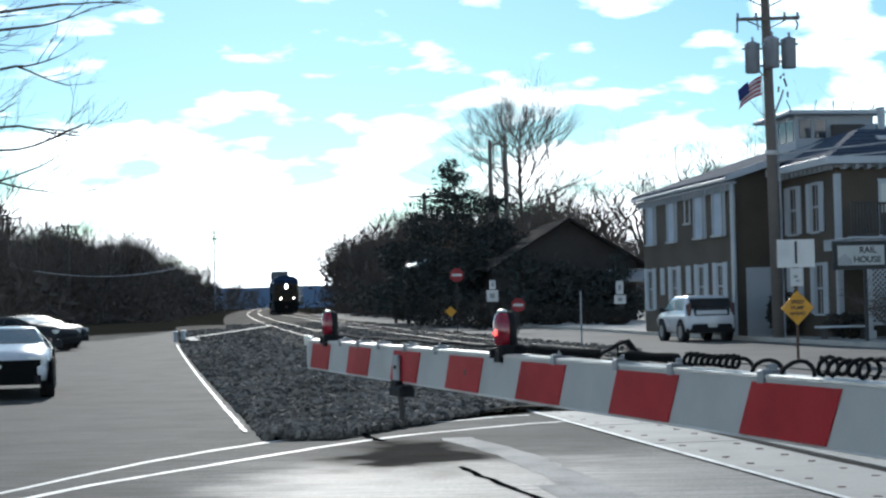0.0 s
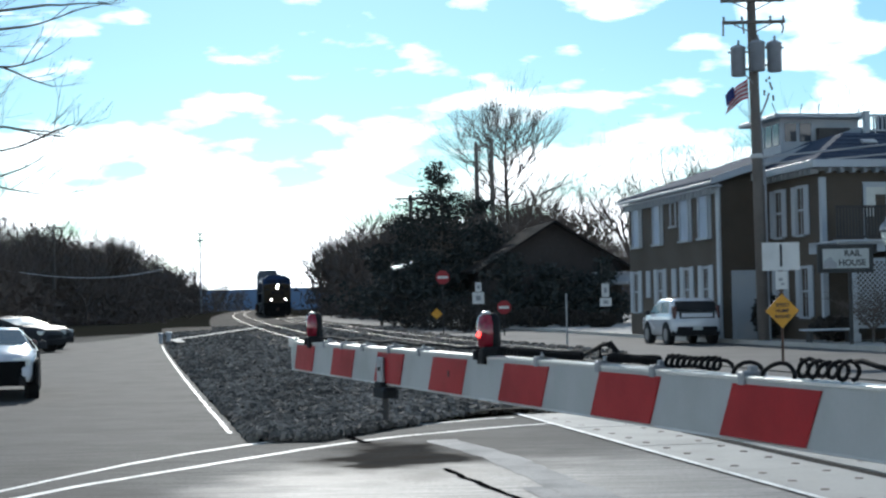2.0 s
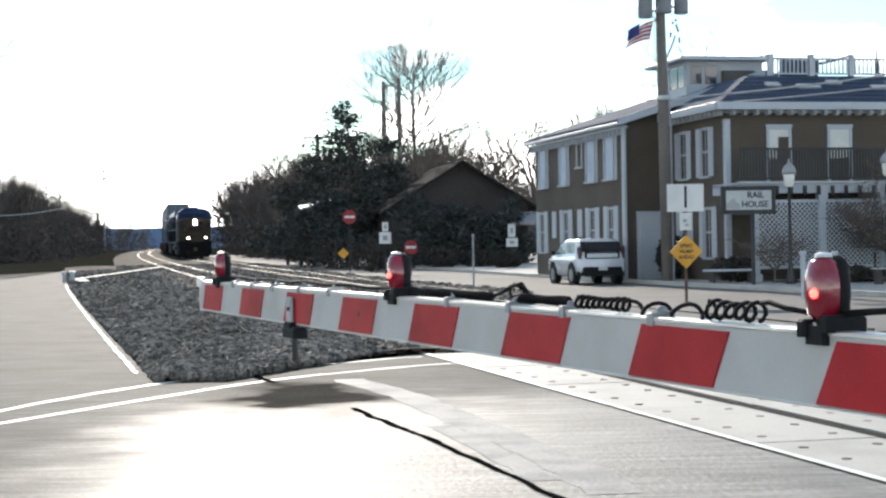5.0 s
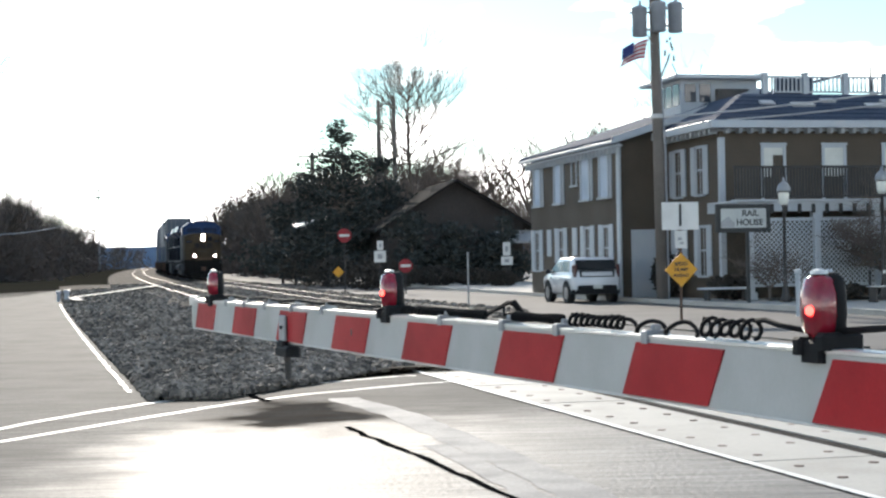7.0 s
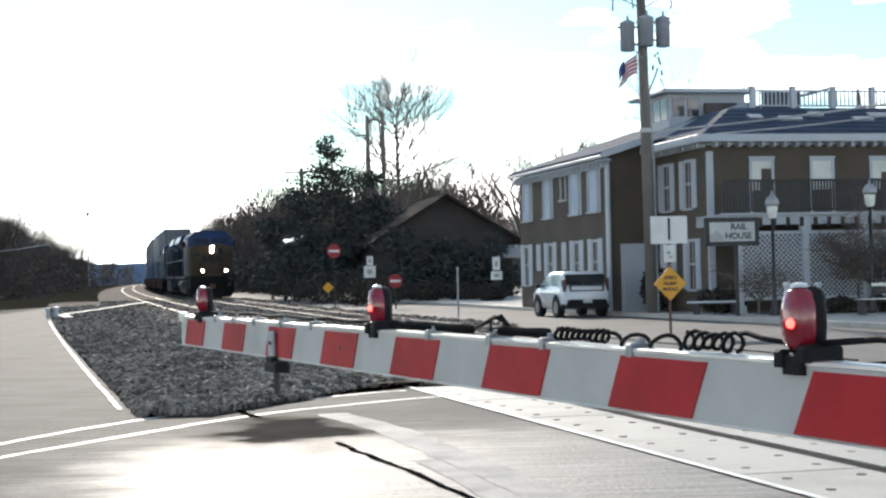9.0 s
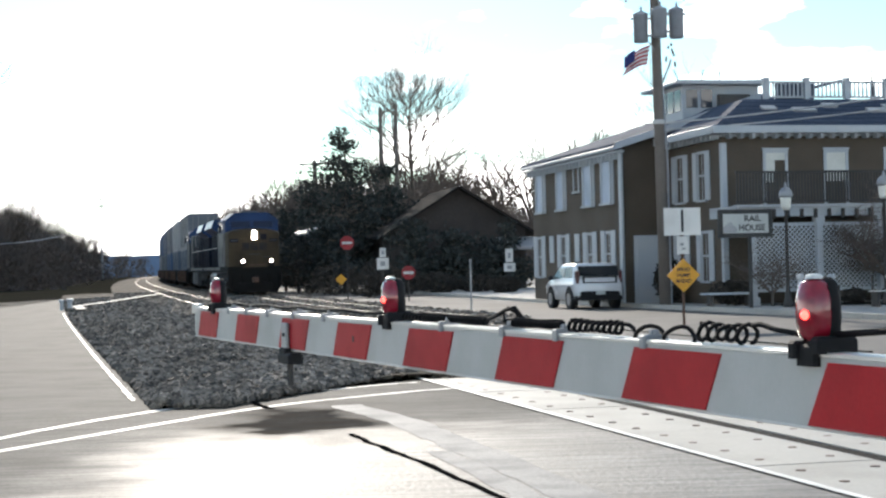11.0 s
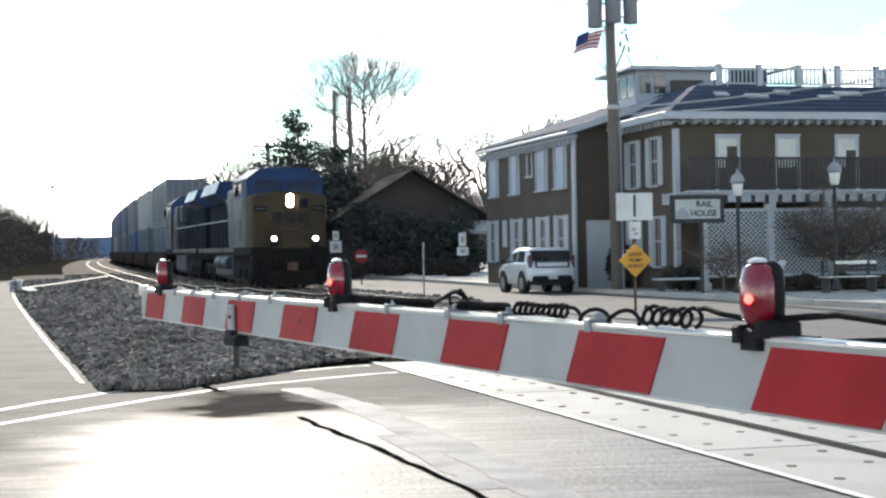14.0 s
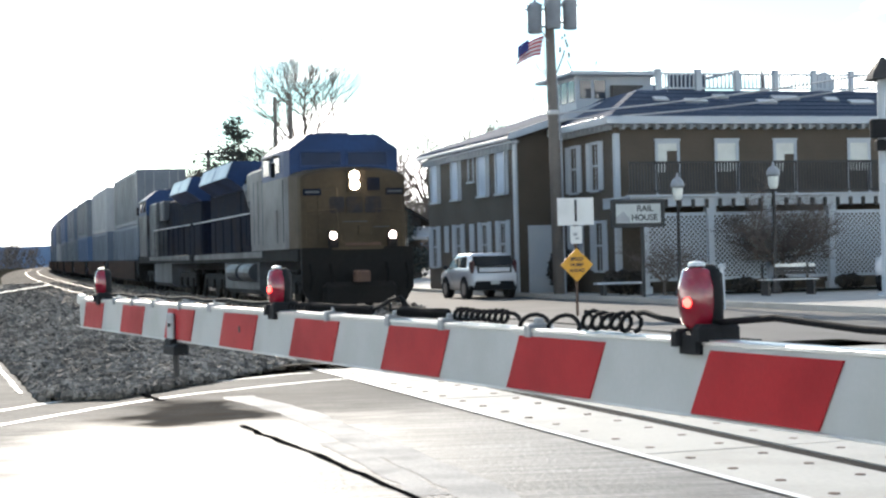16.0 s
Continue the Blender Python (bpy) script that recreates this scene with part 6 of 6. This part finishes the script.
# low bench and planters by the porch
bench = thing("bench", pose(14.2, 45.2, 0.1, 0, 0, 8), "low dark bench with shiny metal slats on the pavement", "bench")
for k in range(4):
    part("slat", Mesh().box(-0.85, -0.2 + 0.11 * k, 0.43, 0.85, -0.11 + 0.11 * k, 0.46, b=0.008), "alu", bench)
for k in range(3):
    part("back_slat", Mesh().box(-0.3, 0.24, 0.58 + 0.11 * k, 0.95, 0.27, 0.67 + 0.11 * k, b=0.008), "alu" if k == 2 else "dark", bench)
for x in (-0.7, 0.7):
    part("leg", Mesh().box(x - 0.04, -0.2, 0, x + 0.04, 0.28, 0.43, b=0.01).box(x - 0.03, 0.22, 0.43, x + 0.03, 0.28, 0.9), "dark", bench)
low = thing("low_bench", pose(10.2, 49.2, 0.1, 0, 0, 8), "low white bench beside the inn wall", "bench")
part("seat", Mesh().box(-0.85, -0.2, 0.36, 0.85, 0.2, 0.42, b=0.01), "white", low)
for x in (-0.6, 0.6):
    part("leg", Mesh().box(x - 0.05, -0.16, 0, x + 0.05, 0.16, 0.36), "dark", low)

# ---- trees and far things ----
def grow(mesh, p, d, length, r, depth, q, spread=0.6, up=0.12, n=5, tips=None, thin=0.62, kids=3):
    """A limb and its branches; the tube thins out towards the tip."""
    pts, rad = [p], [r]
    k = 4 if depth > 1 else 3
    for i in range(k):
        d = (d + Vector((q.uniform(-1, 1), q.uniform(-1, 1), q.uniform(-0.6, 1))) * 0.16 + Vector((0, 0, up * 0.4))).normalized()
        p = p + d * (length / k)
        pts.append(p)
        rad.append(r * (1 - (1 - thin) * (i + 1) / k))
    mesh.tube(pts, rad, max(3, n), cap=False)
    if depth <= 0:
        if tips is not None:
            tips.append(p)
        return
    for j in range(kids + (depth > 2)):
        u = 0.35 + 0.65 * (j + 1) / (kids + (depth > 2))
        i = min(k, max(1, int(round(u * k))))
        side = Vector((q.uniform(-1, 1), q.uniform(-1, 1), q.uniform(-0.25, 0.8))).normalized()
        nd = (d * (1 - spread * 0.55) + side * spread + Vector((0, 0, up))).normalized()
        grow(mesh, pts[i], nd, length * q.uniform(0.52, 0.78), rad[i] * q.uniform(0.58, 0.8), depth - 1, q, spread, up, n - 1, tips, thin, kids)


def bare_tree(x, y, h, seed, label, depth=5, spread=0.62, r=None, kids=3, z=0.0, group="bare trees", crotch=0.26, up=0.08):
    q = random.Random(seed)
    e = thing("bare_tree", pose(x, y, z), label, "tree", group)
    r = r or h * 0.016
    trunk = Mesh().tube([(0, 0, -0.2), (0.05 * r, 0, h * 0.12), (0.0, 0, h * (crotch + 0.02))], [r * 1.35, r, r * 0.85], 9)
    part("trunk", trunk, "bark", e, smooth=True)
    crown = Mesh()
    top = Vector((0, 0, h * crotch))
    for k in range(5):
        a = k * 2.4 + q.random()
        d = Vector((math.cos(a) * spread, math.sin(a) * spread, 1.0)).normalized()
        grow(crown, top, d, h * q.uniform(0.24, 0.32), r * 0.62, depth - 1, q, spread, up, 5, kids=kids)
    c = part("crown", crown, "twig", e, "fine bare branches and twigs")
    return e




def leader_tree(x, y, h, w, seed, label, z=0.0, low=0.2, r=0.2):
    """A bare tree with a straight leader and many rising side limbs."""
    q = random.Random(seed)
    e = thing("bare_tree", pose(x, y, z), label, "tree", "bare trees")
    part("trunk", Mesh().tube([(0, 0, -0.2), (0.1, 0, h * 0.4), (-0.1, 0, h * 0.75), (0.0, 0, h)], [r, r * 0.75, r * 0.4, 0.02], 9), "bark", e, smooth=True)
    crown = Mesh()
    for k in range(46):
        u = low + (0.97 - low) * (k / 46) ** 0.9
        b = k * 2.4 + q.uniform(-0.4, 0.4)
        full = w * (math.sin(math.pi * min(1, max(0.0, (u - low + 0.12) / (1.12 - low)))) ** 0.6)
        d = Vector((math.cos(b), math.sin(b), q.uniform(0.35, 0.85))).normalized()
        grow(crown, Vector((0, 0, h * u)), d, full * q.uniform(0.6, 0.95), r * (0.36 - 0.15 * u), 3, q, 0.55, 0.06, 5, thin=0.6, kids=4)
    part("crown", crown, "twig", e, "fine bare branches and twigs")
    return e


leader_tree(1.5, 112.0, 13.9, 5.0, 11, "tall bare tree with fine upright twigs behind the house", 0.1)
bare_tree(6.5, 124.0, 13.0, 12, "bare tree with fine rounded crown behind the inn", 5, 0.8, 0.22, kids=3)
bare_tree(11.0, 120.0, 14.5, 13, "bare tree with fine rounded crown behind the inn", 5, 0.8, 0.22, kids=3)
bare_tree(15.5, 118.0, 15.5, 14, "bare tree with fine rounded crown behind the inn", 5, 0.8, 0.22, kids=3)
bare_tree(15.4, 82.0, 14.0, 15, "bare tree rising behind the inn's roof", 5, 0.8, 0.22, kids=3)
bare_tree(15.35, 49.6, 5.4, 16, "low spreading bare ornamental tree before the porch", 5, 1.5, 0.10, kids=5, z=0.1, crotch=0.12, up=-0.02)
bare_tree(11.4, 48.6, 3.7, 17, "small bare shrub with dense twigs by the sign", 4, 1.4, 0.04, kids=5, z=0.1, crotch=0.1, up=-0.02)


def needle_clump(mesh, p, s, q, count):
    for _ in range(count):
        d = Vector((q.gauss(0, 1), q.gauss(0, 1), q.gauss(0, 0.6)))
        c = p + d * s * 0.42
        a = Vector((q.uniform(-1, 1), q.uniform(-1, 1), q.uniform(-0.3, 0.7))).normalized() * s * q.uniform(0.22, 0.45)
        b = a.cross(Vector((q.uniform(-1, 1), q.uniform(-1, 1), q.uniform(-1, 1)))).normalized() * s * 0.10
        mesh.add([c - b, c + b, c + a], [(0, 1, 2)])


def pine(x, y, h, w, seed, label, z=0.0):
    q = random.Random(seed)
    e = thing("pine_tree", pose(x, y, z), label, "tree", "evergreens")
    part("trunk", Mesh().tube([(0, 0, -0.2), (0.1, 0, h * 0.5), (0, 0, h * 0.97)], [h * 0.022, h * 0.014, 0.03], 9), "bark", e, smooth=True)
    limbs, crown = Mesh(), Mesh()
    levels = int(h * 3.6)
    for k in range(levels):
        u = 0.12 + 0.86 * k / levels
        reach = w * (1 - u) ** 0.75 * q.uniform(0.55, 1.15) + 0.25
        a = q.uniform(0, 6.28)
        for j in range(3):
            if u > 0.4 and q.random() < 0.42:
                continue
            b = a + j * 2.1 + q.uniform(-0.4, 0.4)
            p0 = Vector((0, 0, h * u))
            p1 = p0 + Vector((math.cos(b), math.sin(b), q.uniform(0.05, 0.35))) * reach * q.uniform(0.45, 1.35)
            limbs.tube([p0, p0.lerp(p1, 0.5) + Vector((0, 0, -0.1)), p1], [0.05, 0.035, 0.015], 4, cap=False)
            for v in (0.35, 0.55, 0.75, 0.92, 1.05):
                needle_clump(crown, p0.lerp(p1, v), 0.62 + 0.42 * reach / w, q, 13)
    part("bough_frame", limbs, "bark", e)
    part("crown", crown, "needle", e, "dark needle clumps")
    return e


pine(-2.9, 104.0, 10.6, 4.6, 21, "dark ragged pine tree beside the house", 0.1)
pine(-5.2, 107.0, 7.4, 3.6, 22, "smaller dark evergreen beside the pine", 0.1)
pine(-0.2, 104.5, 8.2, 3.8, 23, "dark evergreen in front of the bare tree", 0.1)
pine(1.8, 103.5, 5.6, 3.0, 24, "low dark evergreen against the house", 0.1)
pine(-7.4, 113.0, 5.6, 3.2, 25, "low dark evergreen near the track", 0.1)
pine(-3.9, 98.0, 4.6, 2.8, 26, "low dark evergreen near the street", 0.1)
pine(1.2, 93.0, 4.2, 2.4, 27, "low dark evergreen in front of the house", 0.1)
pine(3.6, 93.5, 3.6, 2.4, 28, "low dark evergreen in front of the house", 0.1)
pine(6.6, 95.0, 4.0, 2.2, 29, "low dark evergreen at the corner of the house", 0.1)


def shrub(x, y, w, h, seed, label, z=0.0, count=900):
    q = random.Random(seed)
    e = thing("shrub", pose(x, y, z), label, "shrub", "evergreen shrubs")
    leaves = Mesh()
    for k in range(9):
        a = q.uniform(0, 6.28)
        part("stem", Mesh().tube([(0, 0, -0.05), (math.cos(a) * w * 0.2, math.sin(a) * w * 0.2, h * 0.5), (math.cos(a) * w * 0.36, math.sin(a) * w * 0.36, h * 0.8)], [0.03, 0.02, 0.008], 4), "bark", e)
    for k in range(count):
        d = Vector((q.gauss(0, 1), q.gauss(0, 1), q.gauss(0, 1))).normalized() * (0.55 + 0.45 * q.random() ** 0.5)
        p = Vector((d.x * w / 2, d.y * w / 2, h * 0.5 + d.z * h * 0.5))
        a = Vector((q.uniform(-1, 1), q.uniform(-1, 1), q.uniform(-0.5, 1))).normalized() * 0.10
        b = a.cross(Vector((q.uniform(-1, 1), q.uniform(-1, 1), q.uniform(-1, 1)))).normalized() * 0.055
        leaves.add([p - b, p + b, p + a + b * 0.4, p + a - b * 0.4], [(0, 1, 2, 3)])
    part("foliage", leaves, "shrub", e)["kind"] = "stuff"
    return e


shrub(9.35, 54.6, 1.1, 1.55, 31, "dark clipped evergreen shrub beside the white door", 0.1)
for k, (x, y, w) in enumerate(BEDS):
    shrub(x, y, w, 0.45, 60 + k, "low brown winter shrub in the planting bed", 0.12, 350)
shrub(10.6, 50.2, 1.5, 0.8, 32, "low dark evergreen shrub along the inn wall", 0.1)
for k, (x, y, w, h) in enumerate(((-1.2, 83, 2.4, 1.3), (0.4, 86, 2.6, 1.5), (2.4, 88, 2.4, 1.2), (4.6, 88, 2.2, 1.0), (5.8, 84, 1.6, 0.9), (-3.2, 92, 3.0, 1.8), (-5.0, 98, 3.2, 2.2), (-0.5, 92, 3, 2.0))):
    shrub(x, y, w, h, 40 + k, "dark overgrown evergreen shrub in front of the house", rise(y), 1300)


def house(m, label, w, dpt, wall, ridge, group="houses beyond the street", mats=("house_dark", "roof_dark"), porch=True):
    """Gable towards -y."""
    e = thing("house", m, label, "house", group)
    body = Mesh().box(-w / 2, 0, -0.3, w / 2, dpt, wall)
    body.add([(-w / 2, 0, wall), (w / 2, 0, wall), (0, 0, ridge), (-w / 2, dpt, wall), (w / 2, dpt, wall), (0, dpt, ridge)], [(0, 1, 2), (5, 4, 3)])
    part("wall", body, mats[0], e)
    rf = Mesh()
    for s in (-1, 1):
        k = (ridge - wall) / (w / 2)
        x0, z0 = s * (w / 2 + 0.6), wall - 0.6 * k
        rf.add([(x0, -0.7, z0), (0, -0.7, ridge), (0, dpt + 0.5, ridge), (x0, dpt + 0.5, z0), (x0, -0.7, z0 + 0.15), (0, -0.7, ridge + 0.15), (0, dpt + 0.5, ridge + 0.15), (x0, dpt + 0.5, z0 + 0.15)], [(0, 1, 2, 3), (7, 6, 5, 4), (0, 4, 5, 1), (3, 2, 6, 7), (0, 3, 7, 4)])
    part("roof", rf, mats[1], e)
    for x in (-w * 0.28, w * 0.2):
        wn_ = part("window", Mesh().box(x - 0.5, -0.05, 0.9, x + 0.5, 0.02, 2.3), "house_dark", e)
        part("pane", Mesh().box(x - 0.42, -0.06, 0.98, x + 0.42, -0.045, 2.22), "window", wn_)
    if porch:
        pr = part("porch_roof", Mesh().add([(w * 0.28, -2.6, 2.35), (w * 0.72, -2.6, 2.35), (w * 0.72, 0, 3.0), (w * 0.28, 0, 3.0), (w * 0.28, -2.6, 2.5), (w * 0.72, -2.6, 2.5), (w * 0.72, 0, 3.15), (w * 0.28, 0, 3.15)], [(0, 1, 2, 3), (7, 6, 5, 4), (0, 4, 5, 1), (1, 5, 6, 2), (0, 3, 7, 4)]), "box_pale", e, "pale porch roof")
        for x in (w * 0.3, w * 0.69):
            part("porch_post", Mesh().box(x - 0.07, -2.5, -0.2, x + 0.07, -2.36, 2.36), "house_dark", e)
    return e


house(pose(4.0, 97.0, rise(97), 0, 0, 9), "dark brick house with a low gable under bare trees", 8.2, 9.0, 3.6, 6.1)
pp = thing("porch_awning", pose(-4.6, 101.0, rise(101), 0, 0, 12), "pale sloping porch awning in front of the evergreens", "awning")
part("awning", Mesh().add([(-1.2, -0.5, 3.55), (1.0, -0.9, 4.05), (1.0, 1.2, 4.2), (-1.2, 1.2, 3.7), (-1.2, -0.5, 3.67), (1.0, -0.9, 4.17), (1.0, 1.2, 4.32), (-1.2, 1.2, 3.82)], [(3, 2, 1, 0), (4, 5, 6, 7), (0, 1, 5, 4), (1, 2, 6, 5)]), "box_pale", pp)
for x in (-1.1, 0.9):
    part("post", Mesh().box(x - 0.06, 0.9, -0.2, x + 0.06, 1.02, 3.8), "dark", pp)


def far_pole(x, y, h, arms, label, lean=0.0, z=0.0):
    e = thing("utility_pole", pose(x, y, z + rise(y)), label, "utility pole", "poles far off")
    part("pole", Mesh().tube([(0, 0, -0.2), (lean, 0, h)], [0.2, 0.13], 8), "pole", e)
    for k in range(arms):
        part("crossarm", Mesh().box(-1.2 + lean, -0.1, h - 0.35 - 0.8 * k, 1.2 + lean, 0.02, h - 0.22 - 0.8 * k), "pole", e)
    return e


far_pole(-5.4, 117.0, 9.3, 1, "far wooden utility pole with one crossarm")
far_pole(-0.55, 106.0, 11.9, 0, "tall plain pole in front of the bare tree")
far_pole(0.45, 107.0, 12.2, 0, "second tall plain pole in front of the bare tree")
part("pole_link", Mesh().tube([(0, 0, 11.5), (0.5, 0, 11.7), (0.98, 1, 11.5)], 0.07, 6), "pole", bpy.data.objects["utility_pole.002"])
far_pole(-36.7, 120.0, 8.6, 1, "wooden utility pole in front of the wood")
far_pole(-41.5, 155.0, 9.6, 1, "wooden utility pole at the edge of the wood")
wires("overhead_wire", (-36.7, 120, 4.6), (-52, 112, 6.2), 0.8, "pale sagging wires beside the wood", 0.04, "wire")
wires("overhead_wire", (-36.7, 120, 5.0), (-30, 150, 5.4), 0.8, "pale sagging wires beside the wood", 0.03, "wire")
mast = thing("radio_mast", pose(-53.0, 300.0, 0.8), "thin far lattice radio mast", "mast")
part("shaft", Mesh().tube([(0, 0, 0), (0, 0, 15.4)], [0.22, 0.12], 5), "xfmr", mast)
part("aerial", Mesh().box(-0.6, -0.1, 13.6, 0.6, 0.1, 13.9).box(-0.5, -0.1, 14.9, 0.5, 0.1, 15.1), "xfmr", mast)


# woods far off: many bare trees and undergrowth joined
def wood(name, spots, seed, label, brush=1.0):
    q = random.Random(seed)
    kinds = []
    for s in range(5):
        mm = Mesh()
        qq = random.Random(seed * 10 + s)
        mm.tube([(0, 0, 0), (0, 0, 0.3)], [0.018, 0.013], 4, cap=False)
        for k in range(4):
            a = k * 1.6 + qq.random()
            grow(mm, Vector((0, 0, 0.22)), Vector((math.cos(a) * 0.7, math.sin(a) * 0.7, 1)).normalized(), 0.30, 0.013, 3, qq, 0.75, 0.12, 3, kids=4)
        kinds.append(mm)
    out = Mesh()
    for x, y, h in spots:
        mm = q.choice(kinds)
        a, w = q.uniform(0, 6.28), q.uniform(0.8, 1.25)
        ca, sa = math.cos(a) * h * w, math.sin(a) * h * w
        z0 = rise(y) - 0.2
        thick = 1.0
        out.add([(x + p[0] * ca - p[1] * sa, y + p[0] * sa + p[1] * ca, z0 + p[2] * h) for p in mm.v], mm.f)
        for _ in range(int(170 * brush)):
            c = Vector((x + q.gauss(0, 1.8), y + q.gauss(0, 1.5), z0 + h * 0.44 * q.random() ** 1.3))
            d = Vector((q.uniform(-1, 1), q.uniform(-0.4, 0.4), q.uniform(-0.4, 1.2))).normalized() * q.uniform(0.5, 1.3)
            b = Vector((q.uniform(-1, 1), 0.2, q.uniform(-1, 1))).normalized() * q.uniform(0.08, 0.22)
            out.add([c - b, c + b, c + d], [(0, 1, 2)])
    return tagged(part(name, out, "twig"), label, "wood", kind="stuff")


q = random.Random(77)
left = []
for k in range(120):
    y = 100 + 190 * q.random()
    x = on(-24 - 26 * q.random() ** 1.3, y).x
    left.append((x, y, q.uniform(8.5, 16.5) * (0.85 + 0.35 * (y - 100) / 190)))
for k in range(110):
    y = 150 + 170 * q.random()
    left.append((beside(-15.5 - 14 * q.random(), y), y, q.uniform(6.5, 12.5)))
wood("far_wood", left, 5, "dark bare wood along the street")
right = []
for k in range(75):
    y = 125 + 120 * q.random()
    x = on(7.5 + 15 * q.random(), y).x
    right.append((x, y, q.uniform(10.0, 14.0)))
wood("far_wood", right, 6, "dark bare wood beside the track")
back = []
for k in range(40):
    y = 135 + 60 * q.random()
    x = -8 + 60 * q.random()
    back.append((x, y, q.uniform(9.0, 13.0)))
wood("far_wood", back, 7, "bare wood behind the houses")
deep = []
for k in range(110):
    y = 250 + 260 * q.random()
    s = q.choice((-1, 1))
    x = beside((-12.5 if s < 0 else 14) + s * 36 * q.random() ** 1.4, min(y, 420)) - max(0, y - 420) * 0.1
    deep.append((x, y, q.uniform(7, 10)))
wood("far_wood", deep, 8, "far bare wood closing the railway line", 0.6)

# overhanging limbs of a roadside tree
def roadside_tree():
    e = thing("roadside_tree", pose(-7.4, 13.2, 0.0), "bare roadside tree with twigs hanging over the street", "tree")
    part("trunk", Mesh().tube([(0, 0, -0.2), (0.05, 0, 1.4), (0.1, 0, 3.0), (0.2, 0, 5.0)], [0.28, 0.22, 0.18, 0.1], 10), "bark", e, smooth=True)
    limbs = Mesh()
    q = random.Random(15)
    for (z0, x1, y1, z1, sub) in ((2.6, 3.9, -1.0, 3.60, 5), (2.2, 3.8, -1.3, 3.25, 7), (1.9, 3.7, -0.9, 2.85, 7), (1.5, 3.6, -1.2, 2.40, 7), (1.8, 3.6, -0.6, 2.70, 6), (2.9, 4.0, -0.8, 3.80, 4)):
        a, b = Vector((0.1, 0, z0)), Vector((x1, y1, z1))
        pts = [a.lerp(b, u) + Vector((0, q.uniform(-0.05, 0.05), 0.25 * math.sin(math.pi * u) + q.uniform(-0.04, 0.04))) for u in (0, 0.2, 0.4, 0.6, 0.8, 1.0)]
        pts[0], pts[-1] = a, b
        limbs.tube(pts, [0.045, 0.034, 0.026, 0.020, 0.014, 0.010], 6, cap=False)
        d0 = Vector((1, q.uniform(-0.2, 0.2), q.uniform(-0.15, 0.1))).normalized()
        for k in range(sub):
            p = pts[3 + k % 3]
            d = (d0 + Vector((0, q.uniform(-0.4, 0.4), q.uniform(-0.35, 0.4)))).normalized()
            grow(limbs, p, d, q.uniform(0.32, 0.58), 0.0085, 2, q, 0.5, 0.03, 4, thin=0.55, kids=3)
    part("crown", limbs, "twig", e, "thin bare branches")
    return e


roadside_tree()

# far hills
hills = Mesh()
hx = [-1600 + 80 * k for k in range(41)]
hv = []
for x in hx:
    z = 31 + 12 * noise.noise(Vector((x * 0.002, 3.1, 0))) + 5 * noise.noise(Vector((x * 0.011, 7.7, 0)))
    hv += [(x, 1900, -5), (x, 2000, z), (x, 2500, z * 0.9)]
hills.add(hv, [(k * 3 + j, k * 3 + 3 + j, k * 3 + 4 + j, k * 3 + 1 + j) for k in range(len(hx) - 1) for j in range(2)])
tagged(part("far_hills", hills, "hill", smooth=True), "low wooded hills at the end of the valley, haze in their blue", "hill", kind="structure")


# ---- what moves ----
def motions():
    sway = ((0.0, 0, 0), (1.0, 14, -20), (1.6, -8, -34), (2.4, 6, -10), (3.5, 4, 8), (4.5, 8, -6), (5.2, 12, 4), (7.5, 10, 0), (8.5, -6, -40), (9.2, 4, -46), (11.5, 10, 0), (12.5, 20, 8), (14.0, 18, 4), (15.0, 22, 10), (16.0, 10, -12))
    walk(FLAG, [(t, pose(8.42, 51.75, 8.45, 0, a, b)) for t, a, b in sway])
    for ob, back, z in TRAIN:
        walk(ob, [(t, train_pose(t, back, z, back == 39.9)) for t in (0.0, 2.0, 4.0, 6.0, 8.0, 10.0, 12.0, 14.0, 16.0)])


motions()
